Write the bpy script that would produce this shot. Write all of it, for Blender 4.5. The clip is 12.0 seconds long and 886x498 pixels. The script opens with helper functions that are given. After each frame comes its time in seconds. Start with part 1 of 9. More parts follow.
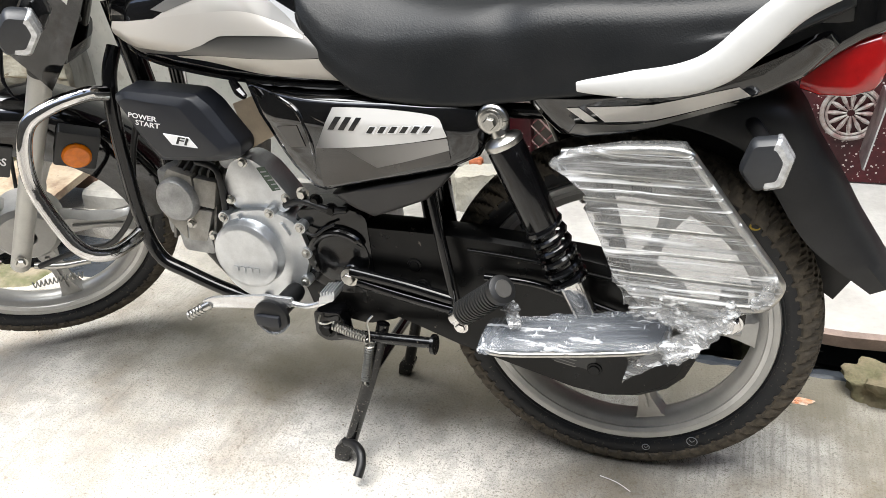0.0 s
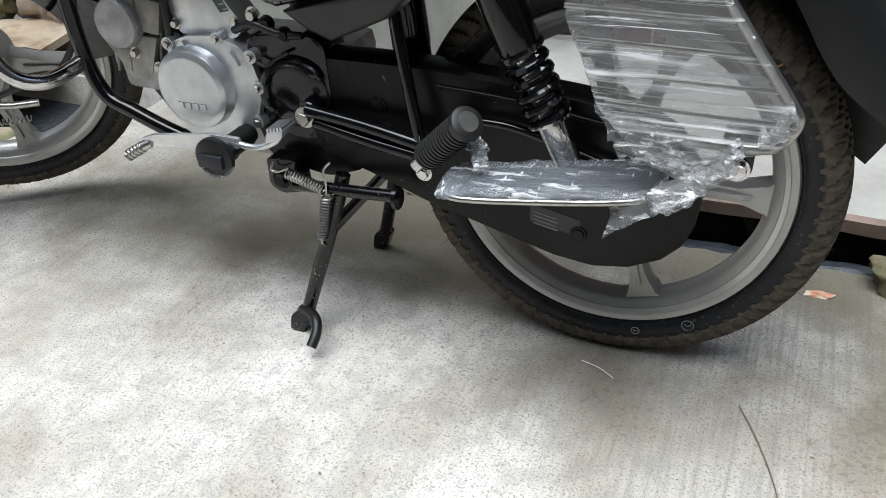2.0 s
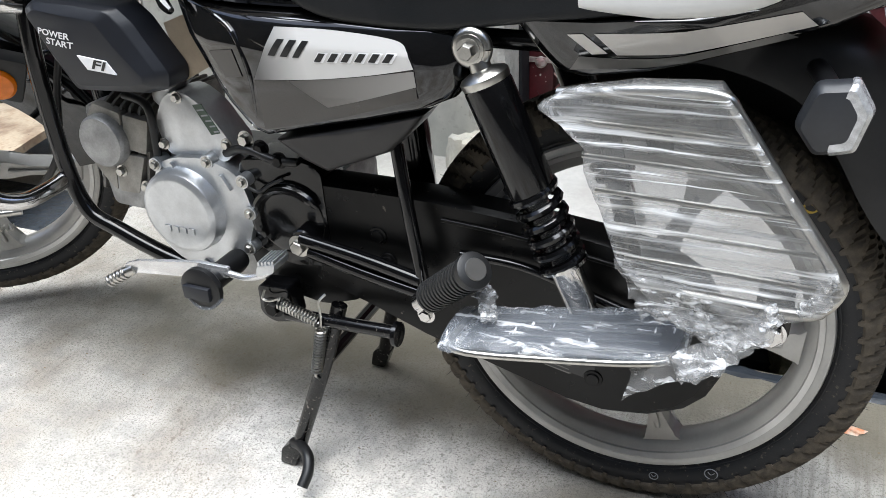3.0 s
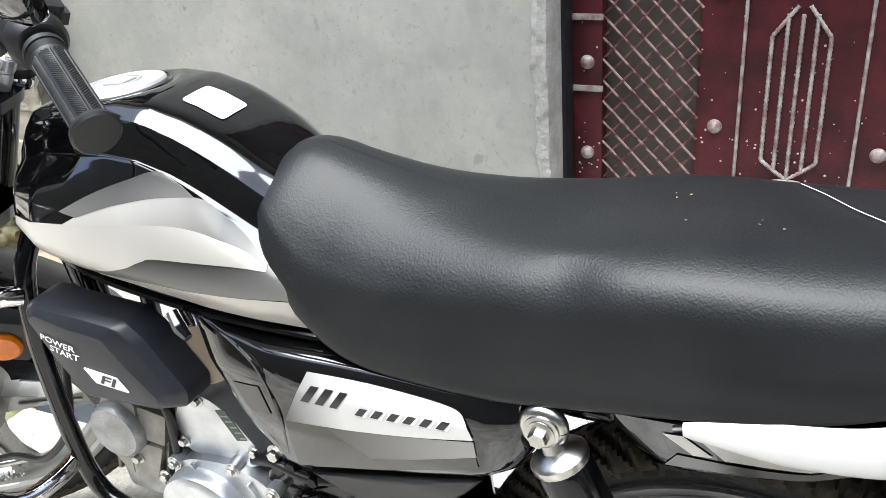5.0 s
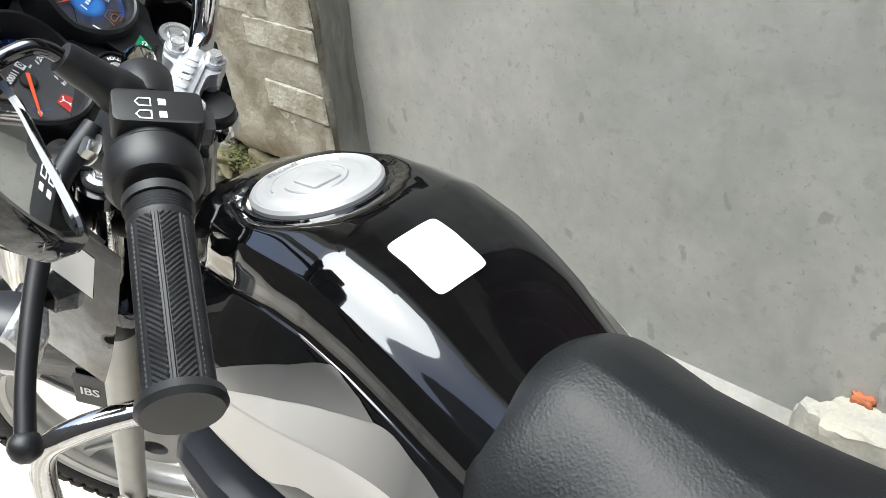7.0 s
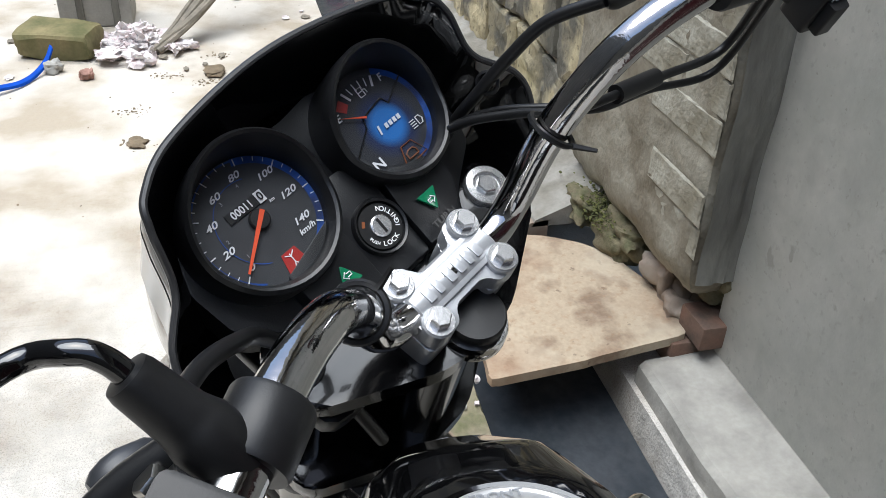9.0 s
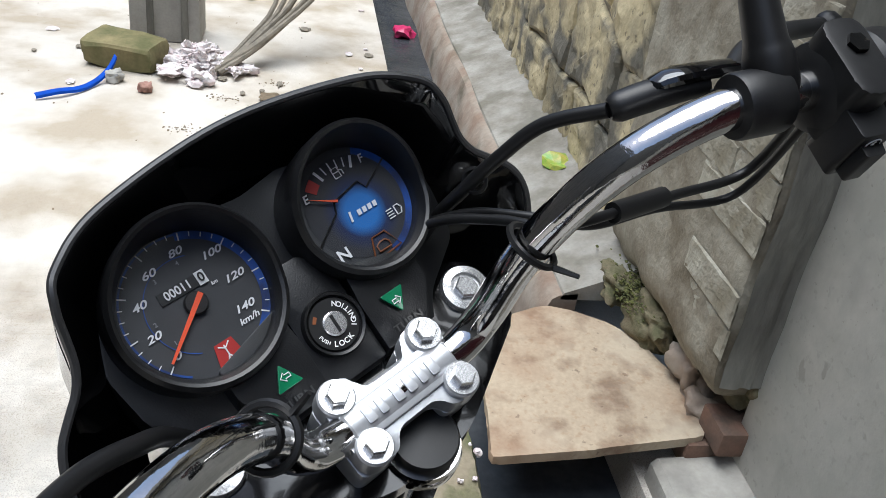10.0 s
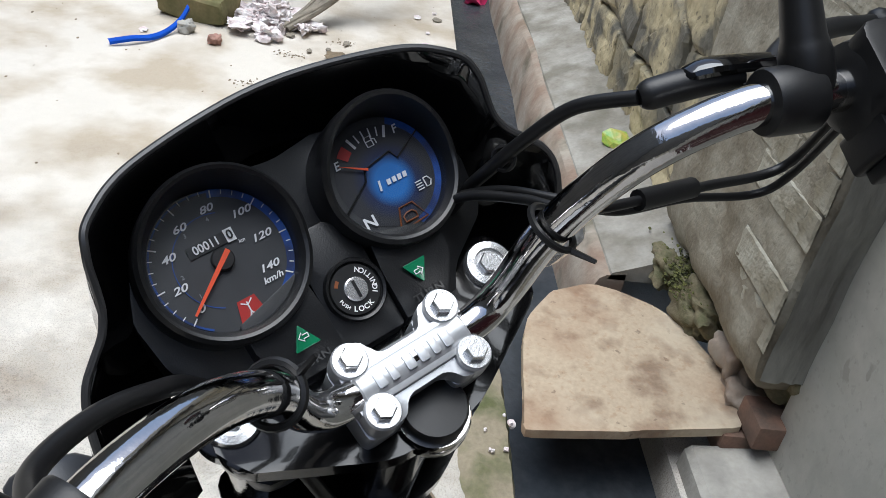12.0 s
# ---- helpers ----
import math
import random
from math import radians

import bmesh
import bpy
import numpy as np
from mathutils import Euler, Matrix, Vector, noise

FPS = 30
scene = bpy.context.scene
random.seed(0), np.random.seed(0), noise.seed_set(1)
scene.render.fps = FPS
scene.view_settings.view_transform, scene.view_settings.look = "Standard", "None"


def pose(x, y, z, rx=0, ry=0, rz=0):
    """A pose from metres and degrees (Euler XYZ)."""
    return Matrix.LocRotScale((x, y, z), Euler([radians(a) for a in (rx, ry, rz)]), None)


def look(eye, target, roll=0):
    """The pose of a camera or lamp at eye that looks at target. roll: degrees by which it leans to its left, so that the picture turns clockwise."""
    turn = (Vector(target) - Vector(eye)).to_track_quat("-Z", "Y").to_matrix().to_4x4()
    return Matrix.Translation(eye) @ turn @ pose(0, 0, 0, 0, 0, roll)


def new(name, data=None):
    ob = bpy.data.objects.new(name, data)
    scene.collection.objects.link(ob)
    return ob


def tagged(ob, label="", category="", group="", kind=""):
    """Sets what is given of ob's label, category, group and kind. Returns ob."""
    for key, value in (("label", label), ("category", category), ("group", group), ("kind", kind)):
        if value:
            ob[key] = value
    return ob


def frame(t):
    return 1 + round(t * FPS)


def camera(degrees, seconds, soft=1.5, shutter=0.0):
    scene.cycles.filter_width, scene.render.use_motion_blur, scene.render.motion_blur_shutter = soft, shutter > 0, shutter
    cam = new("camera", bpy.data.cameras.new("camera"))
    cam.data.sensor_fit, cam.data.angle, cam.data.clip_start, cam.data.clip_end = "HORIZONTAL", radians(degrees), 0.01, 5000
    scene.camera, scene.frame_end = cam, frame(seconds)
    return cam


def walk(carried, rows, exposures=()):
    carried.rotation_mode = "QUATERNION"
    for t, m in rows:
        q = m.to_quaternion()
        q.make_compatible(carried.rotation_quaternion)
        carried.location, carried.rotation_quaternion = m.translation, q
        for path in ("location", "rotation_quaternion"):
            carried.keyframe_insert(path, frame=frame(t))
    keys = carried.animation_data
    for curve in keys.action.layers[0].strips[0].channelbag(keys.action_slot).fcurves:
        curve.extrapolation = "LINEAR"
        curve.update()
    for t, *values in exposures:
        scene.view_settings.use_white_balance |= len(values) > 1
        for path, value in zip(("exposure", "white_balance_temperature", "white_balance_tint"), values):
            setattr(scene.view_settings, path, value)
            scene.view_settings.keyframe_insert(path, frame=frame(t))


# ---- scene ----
cam = camera(54.3, 12.0, 0.75)
PATH = [
    (0, (0.163, -1.205, 1.076), (-0.474, 0.437, 0.127), -4.8),
    (0.4, (0.191, -1.146, 0.975), (-0.531, 0.437, -0.011), -4.6),
    (0.5, (0.185, -1.125, 0.968), (-0.529, 0.436, -0.058), -4.3),
    (1, (0.208, -1.106, 0.871), (-0.501, 0.409, -0.227), -4.2),
    (1.5, (0.215, -1.101, 0.865), (-0.482, 0.415, -0.238), -4.0),
    (2, (0.214, -1.083, 0.876), (-0.478, 0.448, -0.208), -3.5),
    (2.5, (0.19, -1.048, 0.9), (-0.513, 0.515, -0.131), -3.3),
    (3, (0.162, -0.961, 0.926), (-0.552, 0.631, -0.05), -2.9),
    (3.2, (0.163, -0.915, 0.942), (-0.585, 0.679, -0.008), -3.6),
    (3.5, (0.154, -0.878, 0.979), (-0.616, 0.738, 0.085), -2.8),
    (3.7, (0.149, -0.856, 1.01), (-0.648, 0.756, 0.133), -3.1),
    (5.3, (0.018, -0.64, 1.172), (-0.759, 0.928, 0.203), -5.9),
    (5.5, (0.033, -0.592, 1.168), (-0.775, 0.944, 0.174), -6.2),
    (6, (0.006, -0.461, 1.173), (-0.975, 0.943, 0.141), -7.4),
    (6.5, (-0.077, -0.381, 1.177), (-1.207, 0.879, 0.111), -8.1),
    (7, (-0.202, -0.322, 1.202), (-1.453, 0.812, 0.13), -6.4),
    (7.2, (-0.247, -0.308, 1.207), (-1.563, 0.754, 0.14), -5.5),
    (8.8, (-0.424, -0.129, 1.249), (-2.03, 0.352, 0.158), 1.7),
    (9, (-0.442, -0.112, 1.248), (-2.075, 0.328, 0.18), 2.6),
    (9.5, (-0.491, -0.068, 1.253), (-2.17, 0.33, 0.242), 4.5),
    (10, (-0.502, -0.051, 1.255), (-2.206, 0.288, 0.264), 8.1),
    (10.5, (-0.496, -0.058, 1.257), (-2.199, 0.142, 0.226), 9.9),
    (11, (-0.496, -0.036, 1.286), (-2.176, 0.115, 0.212), 11.2),
    (11.5, (-0.513, -0.005, 1.297), (-2.207, 0.189, 0.252), 11.4),
    (12, (-0.496, -0.032, 1.265), (-2.171, 0.181, 0.192), 10.2),
]
walk(cam, [(t, look(eye, target, roll)) for t, eye, target, roll in PATH], [(0, 2.07, 6500, 7), (0.5, 1.87, 6200, 6), (1.2, 1.40, 6100, 6), (2.2, 1.50, 6050, 5), (3.0, 1.86, 6080, 7), (3.7, 2.20, 6100, 6), (5.3, 2.48, 6200, 6), (6.5, 2.50, 6300, 4), (7.2, 1.95, 6300, 5), (8.8, 1.38, 6080, 7), (12, 1.12, 6050, 7)])

# ---------- world, sun ----------
world = bpy.data.worlds.new("world")
scene.world = world
world.use_nodes = True
wn = world.node_tree.nodes
sky = wn.new("ShaderNodeTexSky")
sky.sky_type, sky.sun_disc = "NISHITA", False
sky.sun_elevation, sky.sun_rotation = radians(81), radians(205)
sky.air_density, sky.dust_density = 1.0, 4.0
wn["Background"].inputs["Strength"].default_value = 0.088
world.node_tree.links.new(sky.outputs[0], wn["Background"].inputs["Color"])
sun_data = bpy.data.lights.new("sun", "SUN")
sun_data.energy, sun_data.angle, sun_data.color = 1.75, radians(58), (0.965, 0.985, 1.0)
sun_ob = new("sun", sun_data)
sun_ob.matrix_world = look((-1.05, -0.96, 7.0), (-0.6, 0.0, 0.3))


# ---------- materials ----------
def mat(name, color, rough=0.5, metal=0.0, coat=0.0, vary=0.0, scale=20.0, bump=0.0, bscale=200.0, color2=None,
        spec=0.5, stretch=(1, 1, 1), detail=6.0, thresh=(0.35, 0.65), rvary=0.0, bump2=0.0, b2scale=15.0):
    """Principled surface with two scales of variation: patches of a second colour, and fine grain in colour and relief."""
    m = bpy.data.materials.new(name)
    m.use_nodes = True
    nt = m.node_tree
    p = nt.nodes["Principled BSDF"]
    p.inputs["Roughness"].default_value = rough
    p.inputs["Metallic"].default_value = metal
    p.inputs["Coat Weight"].default_value = coat
    p.inputs["Coat Roughness"].default_value = 0.04
    p.inputs["Specular IOR Level"].default_value = spec
    c = (*color, 1)
    p.inputs["Base Color"].default_value = c
    tc = nt.nodes.new("ShaderNodeTexCoord")
    mp = nt.nodes.new("ShaderNodeMapping")
    mp.inputs["Scale"].default_value = stretch
    nt.links.new(tc.outputs["Object"], mp.inputs[0])
    if vary or color2:
        n1 = nt.nodes.new("ShaderNodeTexNoise")
        n1.inputs["Scale"].default_value, n1.inputs["Detail"].default_value = scale, detail
        nt.links.new(mp.outputs[0], n1.inputs["Vector"])
        ramp = nt.nodes.new("ShaderNodeMapRange")
        ramp.inputs[1].default_value, ramp.inputs[2].default_value = thresh
        nt.links.new(n1.outputs[0], ramp.inputs[0])
        mix = nt.nodes.new("ShaderNodeMix")
        mix.data_type = "RGBA"
        c2 = color2 or tuple(min(1, v * (1 - vary)) for v in color)
        mix.inputs[6].default_value, mix.inputs[7].default_value = c, (*c2, 1)
        nt.links.new(ramp.outputs[0], mix.inputs[0])
        n2 = nt.nodes.new("ShaderNodeTexNoise")
        n2.inputs["Scale"].default_value, n2.inputs["Detail"].default_value = scale * 9, 3
        nt.links.new(mp.outputs[0], n2.inputs["Vector"])
        g = nt.nodes.new("ShaderNodeMapRange")
        g.inputs[3].default_value, g.inputs[4].default_value = 1 - vary * 0.6, 1 + vary * 0.6
        nt.links.new(n2.outputs[0], g.inputs[0])
        mul = nt.nodes.new("ShaderNodeVectorMath")
        mul.operation = "SCALE"
        nt.links.new(mix.outputs[2], mul.inputs[0])
        nt.links.new(g.outputs[0], mul.inputs["Scale"])
        nt.links.new(mul.outputs[0], p.inputs["Base Color"])
        if rvary:
            r = nt.nodes.new("ShaderNodeMapRange")
            r.inputs[3].default_value, r.inputs[4].default_value = max(0, rough - rvary), min(1, rough + rvary)
            nt.links.new(n1.outputs[0], r.inputs[0])
            nt.links.new(r.outputs[0], p.inputs["Roughness"])
    if bump:
        nb = nt.nodes.new("ShaderNodeTexNoise")
        nb.inputs["Scale"].default_value, nb.inputs["Detail"].default_value = bscale, 4
        nt.links.new(mp.outputs[0], nb.inputs["Vector"])
        b = nt.nodes.new("ShaderNodeBump")
        b.inputs["Strength"].default_value, b.inputs["Distance"].default_value = bump, 0.002
        nt.links.new(nb.outputs[0], b.inputs["Height"])
        last = b
        if bump2:
            nb2 = nt.nodes.new("ShaderNodeTexNoise")
            nb2.inputs["Scale"].default_value, nb2.inputs["Detail"].default_value = b2scale, 5
            nt.links.new(mp.outputs[0], nb2.inputs["Vector"])
            b2 = nt.nodes.new("ShaderNodeBump")
            b2.inputs["Strength"].default_value, b2.inputs["Distance"].default_value = bump2, 0.01
            nt.links.new(nb2.outputs[0], b2.inputs["Height"])
            nt.links.new(b.outputs[0], b2.inputs["Normal"])
            last = b2
        nt.links.new(last.outputs[0], p.inputs["Normal"])
    return m


M_GLOSS = mat("gloss_black_paint", (0.003, 0.003, 0.0033), 0.05, coat=0.6, vary=0.3, scale=30, spec=0.5)
M_FRAME = mat("black_enamel", (0.003, 0.003, 0.0034), 0.14, coat=0.35, spec=0.25, vary=0.4, scale=40, bump=0.03, bscale=300)
M_CASTBLACK = mat("gloss_black_casting", (0.003, 0.003, 0.0033), 0.13, spec=0.45, vary=0.3, scale=30, bump=0.06, bscale=200, bump2=0.05, b2scale=25)
M_PANEL = mat("black_panel_plastic", (0.008, 0.0083, 0.0092), 0.36, spec=0.45, vary=0.35, scale=25, bump=0.1, bscale=900, rvary=0.08)
M_MATTE = mat("matte_black_plastic", (0.012, 0.0122, 0.013), 0.42, spec=0.38, vary=0.35, scale=25, bump=0.04, bscale=900, rvary=0.08)
M_SATIN = mat("satin_black_metal", (0.004, 0.004, 0.004), 0.30, spec=0.2, vary=0.5, scale=30, bump=0.05, bscale=500, rvary=0.1)
M_GREYPLASTIC = mat("charcoal_plastic", (0.022, 0.021, 0.021), 0.42, spec=0.35, vary=0.2, scale=20, bump=0.06, bscale=900)
M_RIMPLASTIC = mat("satin_rim_plastic", (0.03, 0.03, 0.031), 0.3, spec=0.6, vary=0.2, scale=20)
M_SHROUD = mat("slate_black_paint", (0.012, 0.0135, 0.018), 0.42, spec=0.4, coat=0.0, vary=0.15, scale=20, bump=0.03, bscale=900)
M_CHROME = mat("chrome", (0.60, 0.59, 0.58), 0.07, metal=1.0, vary=0.15, scale=30, rvary=0.04, bump=0.03, bscale=300, bump2=0.08, b2scale=28)
M_BOLT = mat("bright_zinc_bolt", (0.72, 0.72, 0.72), 0.22, metal=0.75, vary=0.15, scale=60, bump=0.05, bscale=500)
M_STEEL = mat("zinc_steel", (0.5, 0.49, 0.46), 0.28, metal=1.0, vary=0.25, scale=60, bump=0.08, bscale=500)
M_ALU = mat("cast_aluminium", (0.60, 0.615, 0.63), 0.33, metal=0.85, vary=0.15, scale=40, bump=0.12, bscale=700, rvary=0.06)
M_ALUDARK = mat("raw_cast_engine", (0.36, 0.36, 0.355), 0.46, metal=0.6, vary=0.35, scale=40, bump=0.25, bscale=350)
M_HEAD = mat("pale_raw_casting", (0.33, 0.315, 0.285), 0.5, metal=0.35, vary=0.3, scale=40, bump=0.2, bscale=400)
M_FIN = mat("dusty_cooling_fin", (0.20, 0.19, 0.175), 0.6, metal=0.3, vary=0.4, scale=50, bump=0.2, bscale=300)
M_RIM = mat("silver_wheel_paint", (0.36, 0.355, 0.34), 0.36, metal=0.5, vary=0.12, scale=25, bump=0.04, bscale=400)
M_RIMBRIGHT = mat("machined_rim", (0.55, 0.545, 0.53), 0.3, metal=0.6, vary=0.12, scale=25)
M_FORK = mat("grey_fork_paint", (0.44, 0.43, 0.40), 0.4, metal=0.4, vary=0.1, scale=30, bump=0.03, bscale=500)
M_INDIC = mat("slate_indicator_plastic", (0.026, 0.028, 0.032), 0.4, vary=0.2, scale=20, bump=0.06, bscale=900)
M_TYRE = mat("tyre_rubber", (0.0055, 0.0064, 0.0085), 0.42, spec=0.3, vary=0.3, scale=14, color2=(0.013, 0.0132, 0.0145), thresh=(0.5, 0.75), bump=0.15, bscale=500)
M_TREAD = mat("dusty_tread_rubber", (0.052, 0.045, 0.036), 0.8, spec=0.2, vary=0.4, scale=75, color2=(0.105, 0.088, 0.066), thresh=(0.40, 0.75), bump=0.3, bscale=300)
M_RUBBER = mat("black_rubber", (0.008, 0.008, 0.0085), 0.42, spec=0.42, vary=0.3, scale=40, bump=0.03, bscale=700)
M_GRIP = mat("knurled_rubber", (0.016, 0.0163, 0.017), 0.5, spec=0.4, vary=0.25, scale=40, bump=0.05, bscale=700)
M_PEG = mat("worn_peg_rubber", (0.013, 0.013, 0.013), 0.45, spec=0.4, vary=0.3, scale=40, bump=0.1, bscale=700)
M_SILVER = mat("silver_graphic", (0.52, 0.49, 0.445), 0.3, metal=0.15, coat=0.4, vary=0.1, scale=5)
M_WHITEG = mat("pale_silver_graphic", (0.62, 0.61, 0.58), 0.25, metal=0.15, coat=0.7, vary=0.08, scale=6)
M_GREYG = mat("grey_graphic", (0.10, 0.095, 0.088), 0.28, metal=0.3, coat=0.7, vary=0.3, scale=6)
M_WHITE = mat("white_plastic", (0.64, 0.64, 0.625), 0.32, coat=0.3, vary=0.06, scale=12)
M_STICK = mat("white_sticker", (0.76, 0.76, 0.76), 0.45, vary=0.03, scale=30)
M_INK = mat("black_ink", (0.01, 0.01, 0.01), 0.4, vary=0.2, scale=50)
M_PRINT = mat("white_print", (0.8, 0.8, 0.8), 0.5, vary=0.05, scale=60)
M_GREYPRINT = mat("grey_print", (0.22, 0.23, 0.24), 0.5, vary=0.1, scale=60)
M_AMBER = mat("amber_lens", (0.80, 0.20, 0.004), 0.25, spec=0.3, coat=0.2, vary=0.15, scale=120)
M_RED = mat("red_lens", (0.36, 0.006, 0.007), 0.12, coat=0.6, vary=0.2, scale=60)
M_CLEARLENS = mat("clear_faceted_lens", (0.62, 0.63, 0.64), 0.15, metal=0.5, coat=0.8, vary=0.35, scale=130, bump=0.5, bscale=200)
M_DIAL = mat("dial_face", (0.042, 0.043, 0.046), 0.5, vary=0.2, scale=60)
M_DIALBLUE = mat("blue_dial_print", (0.012, 0.09, 0.42), 0.5, vary=0.5, scale=45, color2=(0.004, 0.02, 0.10))
M_DIALRED = mat("red_dial_print", (0.42, 0.02, 0.015), 0.5, vary=0.1, scale=60)
M_NEEDLE = mat("orange_needle", (0.85, 0.10, 0.03), 0.45, vary=0.05, scale=60)
M_ORANGEP = mat("dim_orange_print", (0.20, 0.06, 0.015), 0.5, vary=0.1, scale=60)
M_GREEN = mat("green_lens", (0.01, 0.16, 0.07), 0.2, coat=0.6, vary=0.1, scale=60)
M_CAP = mat("silver_fuel_cap", (0.46, 0.46, 0.46), 0.38, metal=0.5, vary=0.08, scale=40, bump=0.05, bscale=500)
M_CLAMP = mat("silver_clamp_paint", (0.45, 0.46, 0.475), 0.30, metal=0.5, vary=0.08, scale=50, bump=0.06, bscale=600)


def fade_mat(name, c1, c2, start, end):
    """Printed graphic that fades from one tint to another along a line on the panel."""
    m = mat(name, c1, 0.34, metal=0.1, coat=0.15, spec=0.35)
    nt = m.node_tree
    p = nt.nodes["Principled BSDF"]
    tc = nt.nodes.new("ShaderNodeTexCoord")
    d = Vector(end) - Vector(start)
    dot = nt.nodes.new("ShaderNodeVectorMath")
    dot.operation = "DOT_PRODUCT"
    dot.inputs[1].default_value = d / d.length_squared
    nt.links.new(tc.outputs["Object"], dot.inputs[0])
    r = nt.nodes.new("ShaderNodeMapRange")
    k = Vector(start).dot(d) / d.length_squared
    r.inputs[1].default_value, r.inputs[2].default_value = k, k + 1
    nt.links.new(dot.outputs["Value"], r.inputs[0])
    mx = nt.nodes.new("ShaderNodeMix")
    mx.data_type = "RGBA"
    mx.inputs[6].default_value, mx.inputs[7].default_value = (*c1, 1), (*c2, 1)
    nt.links.new(r.outputs[0], mx.inputs[0])
    nt.links.new(mx.outputs[2], p.inputs["Base Color"])
    return m


M_FADE1 = fade_mat("grey_fade_graphic", (0.05, 0.048, 0.045), (0.17, 0.165, 0.155), (-0.60, 0, 0.855), (-0.60, 0, 0.815))
M_FADE2 = fade_mat("pale_fade_graphic", (0.085, 0.081, 0.076), (0.52, 0.495, 0.455), (-0.505, 0, 0.832), (-0.60, 0, 0.806))
M_FADE0 = fade_mat("silver_fade_graphic", (0.50, 0.472, 0.432), (0.33, 0.31, 0.28), (-0.60, 0, 0.79), (-0.47, 0, 0.78))
M_FADE3 = fade_mat("lower_fade_graphic", (0.035, 0.034, 0.032), (0.16, 0.155, 0.145), (-0.5, 0, 0.775), (-0.5, 0, 0.742))
M_FADE4 = fade_mat("cover_fade_graphic", (0.06, 0.056, 0.051), (0.24, 0.23, 0.215), (-0.39, 0, 0.61), (-0.24, 0, 0.61))
M_FADE5 = fade_mat("badge_fade_graphic", (0.10, 0.098, 0.096), (0.55, 0.54, 0.52), (-0.435, 0, 0.64), (-0.37, 0, 0.655))
M_BROWNG = mat("brown_black_graphic", (0.028, 0.025, 0.022), 0.22, coat=0.5, vary=0.2, scale=8)


def leather(name="seat_leather"):
    """Black vinyl with a pebbled grain."""
    m = mat(name, (0.0078, 0.0087, 0.0094), 0.40, spec=0.25, vary=0.2, scale=9, color2=(0.0115, 0.012, 0.0125), rvary=0.06)
    nt = m.node_tree
    p = nt.nodes["Principled BSDF"]
    tc = nt.nodes.new("ShaderNodeTexCoord")
    vo = nt.nodes.new("ShaderNodeTexVoronoi")
    vo.feature = "SMOOTH_F1"
    vo.inputs["Scale"].default_value = 520
    nz = nt.nodes.new("ShaderNodeTexNoise")
    nz.inputs["Scale"].default_value, nz.inputs["Detail"].default_value = 160, 4
    mx = nt.nodes.new("ShaderNodeMath")
    mx.operation = "MULTIPLY"
    b = nt.nodes.new("ShaderNodeBump")
    b.inputs["Strength"].default_value, b.inputs["Distance"].default_value = 0.55, 0.0007
    nt.links.new(tc.outputs["Object"], vo.inputs["Vector"])
    nt.links.new(tc.outputs["Object"], nz.inputs["Vector"])
    nt.links.new(vo.outputs[0], mx.inputs[0])
    nt.links.new(nz.outputs[0], mx.inputs[1])
    nt.links.new(mx.outputs[0], b.inputs["Height"])
    nt.links.new(b.outputs[0], p.inputs["Normal"])
    return m


def film_mat(name, low, high, scale, stretch, dull=(0.30, 0.30, 0.295), fine=(0.05, 1, 7.0)):
    """Clear stretch film wound in layers: a dull grey haze, glossy milky folds and crease glints painted as thin
    near-white lines.
    """
    m = bpy.data.materials.new(name)
    m.use_nodes = True
    nt = m.node_tree
    p = nt.nodes["Principled BSDF"]
    p.inputs["Roughness"].default_value = 0.14
    p.inputs["Specular IOR Level"].default_value = 0.7
    tc = nt.nodes.new("ShaderNodeTexCoord")
    levels = []
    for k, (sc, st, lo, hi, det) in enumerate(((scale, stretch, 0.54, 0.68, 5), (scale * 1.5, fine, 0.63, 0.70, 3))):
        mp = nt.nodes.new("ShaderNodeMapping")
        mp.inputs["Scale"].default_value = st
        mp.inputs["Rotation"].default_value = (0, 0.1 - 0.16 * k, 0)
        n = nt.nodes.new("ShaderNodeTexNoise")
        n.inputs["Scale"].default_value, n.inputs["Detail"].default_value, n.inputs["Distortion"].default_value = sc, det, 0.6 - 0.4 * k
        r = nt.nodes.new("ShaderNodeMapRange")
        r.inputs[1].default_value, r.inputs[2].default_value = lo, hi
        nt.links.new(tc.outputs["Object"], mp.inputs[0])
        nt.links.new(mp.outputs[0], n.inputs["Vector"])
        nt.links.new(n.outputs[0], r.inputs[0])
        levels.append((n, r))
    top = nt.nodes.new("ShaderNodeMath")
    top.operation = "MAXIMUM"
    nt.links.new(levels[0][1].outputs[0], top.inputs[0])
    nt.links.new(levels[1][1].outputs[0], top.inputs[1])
    # crease glints are painted here: near-white base colour over the dull film
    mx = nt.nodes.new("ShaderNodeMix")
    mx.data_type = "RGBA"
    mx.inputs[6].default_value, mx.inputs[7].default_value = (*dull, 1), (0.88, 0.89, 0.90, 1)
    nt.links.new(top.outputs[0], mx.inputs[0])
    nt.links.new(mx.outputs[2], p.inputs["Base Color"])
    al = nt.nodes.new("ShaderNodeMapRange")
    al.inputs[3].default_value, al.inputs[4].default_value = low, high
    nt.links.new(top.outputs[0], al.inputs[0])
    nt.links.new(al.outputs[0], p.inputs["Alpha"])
    b = nt.nodes.new("ShaderNodeBump")
    b.inputs["Strength"].default_value, b.inputs["Distance"].default_value = 0.8, 0.004
    nt.links.new(levels[0][0].outputs[0], b.inputs["Height"])
    nt.links.new(b.outputs[0], p.inputs["Normal"])
    return m


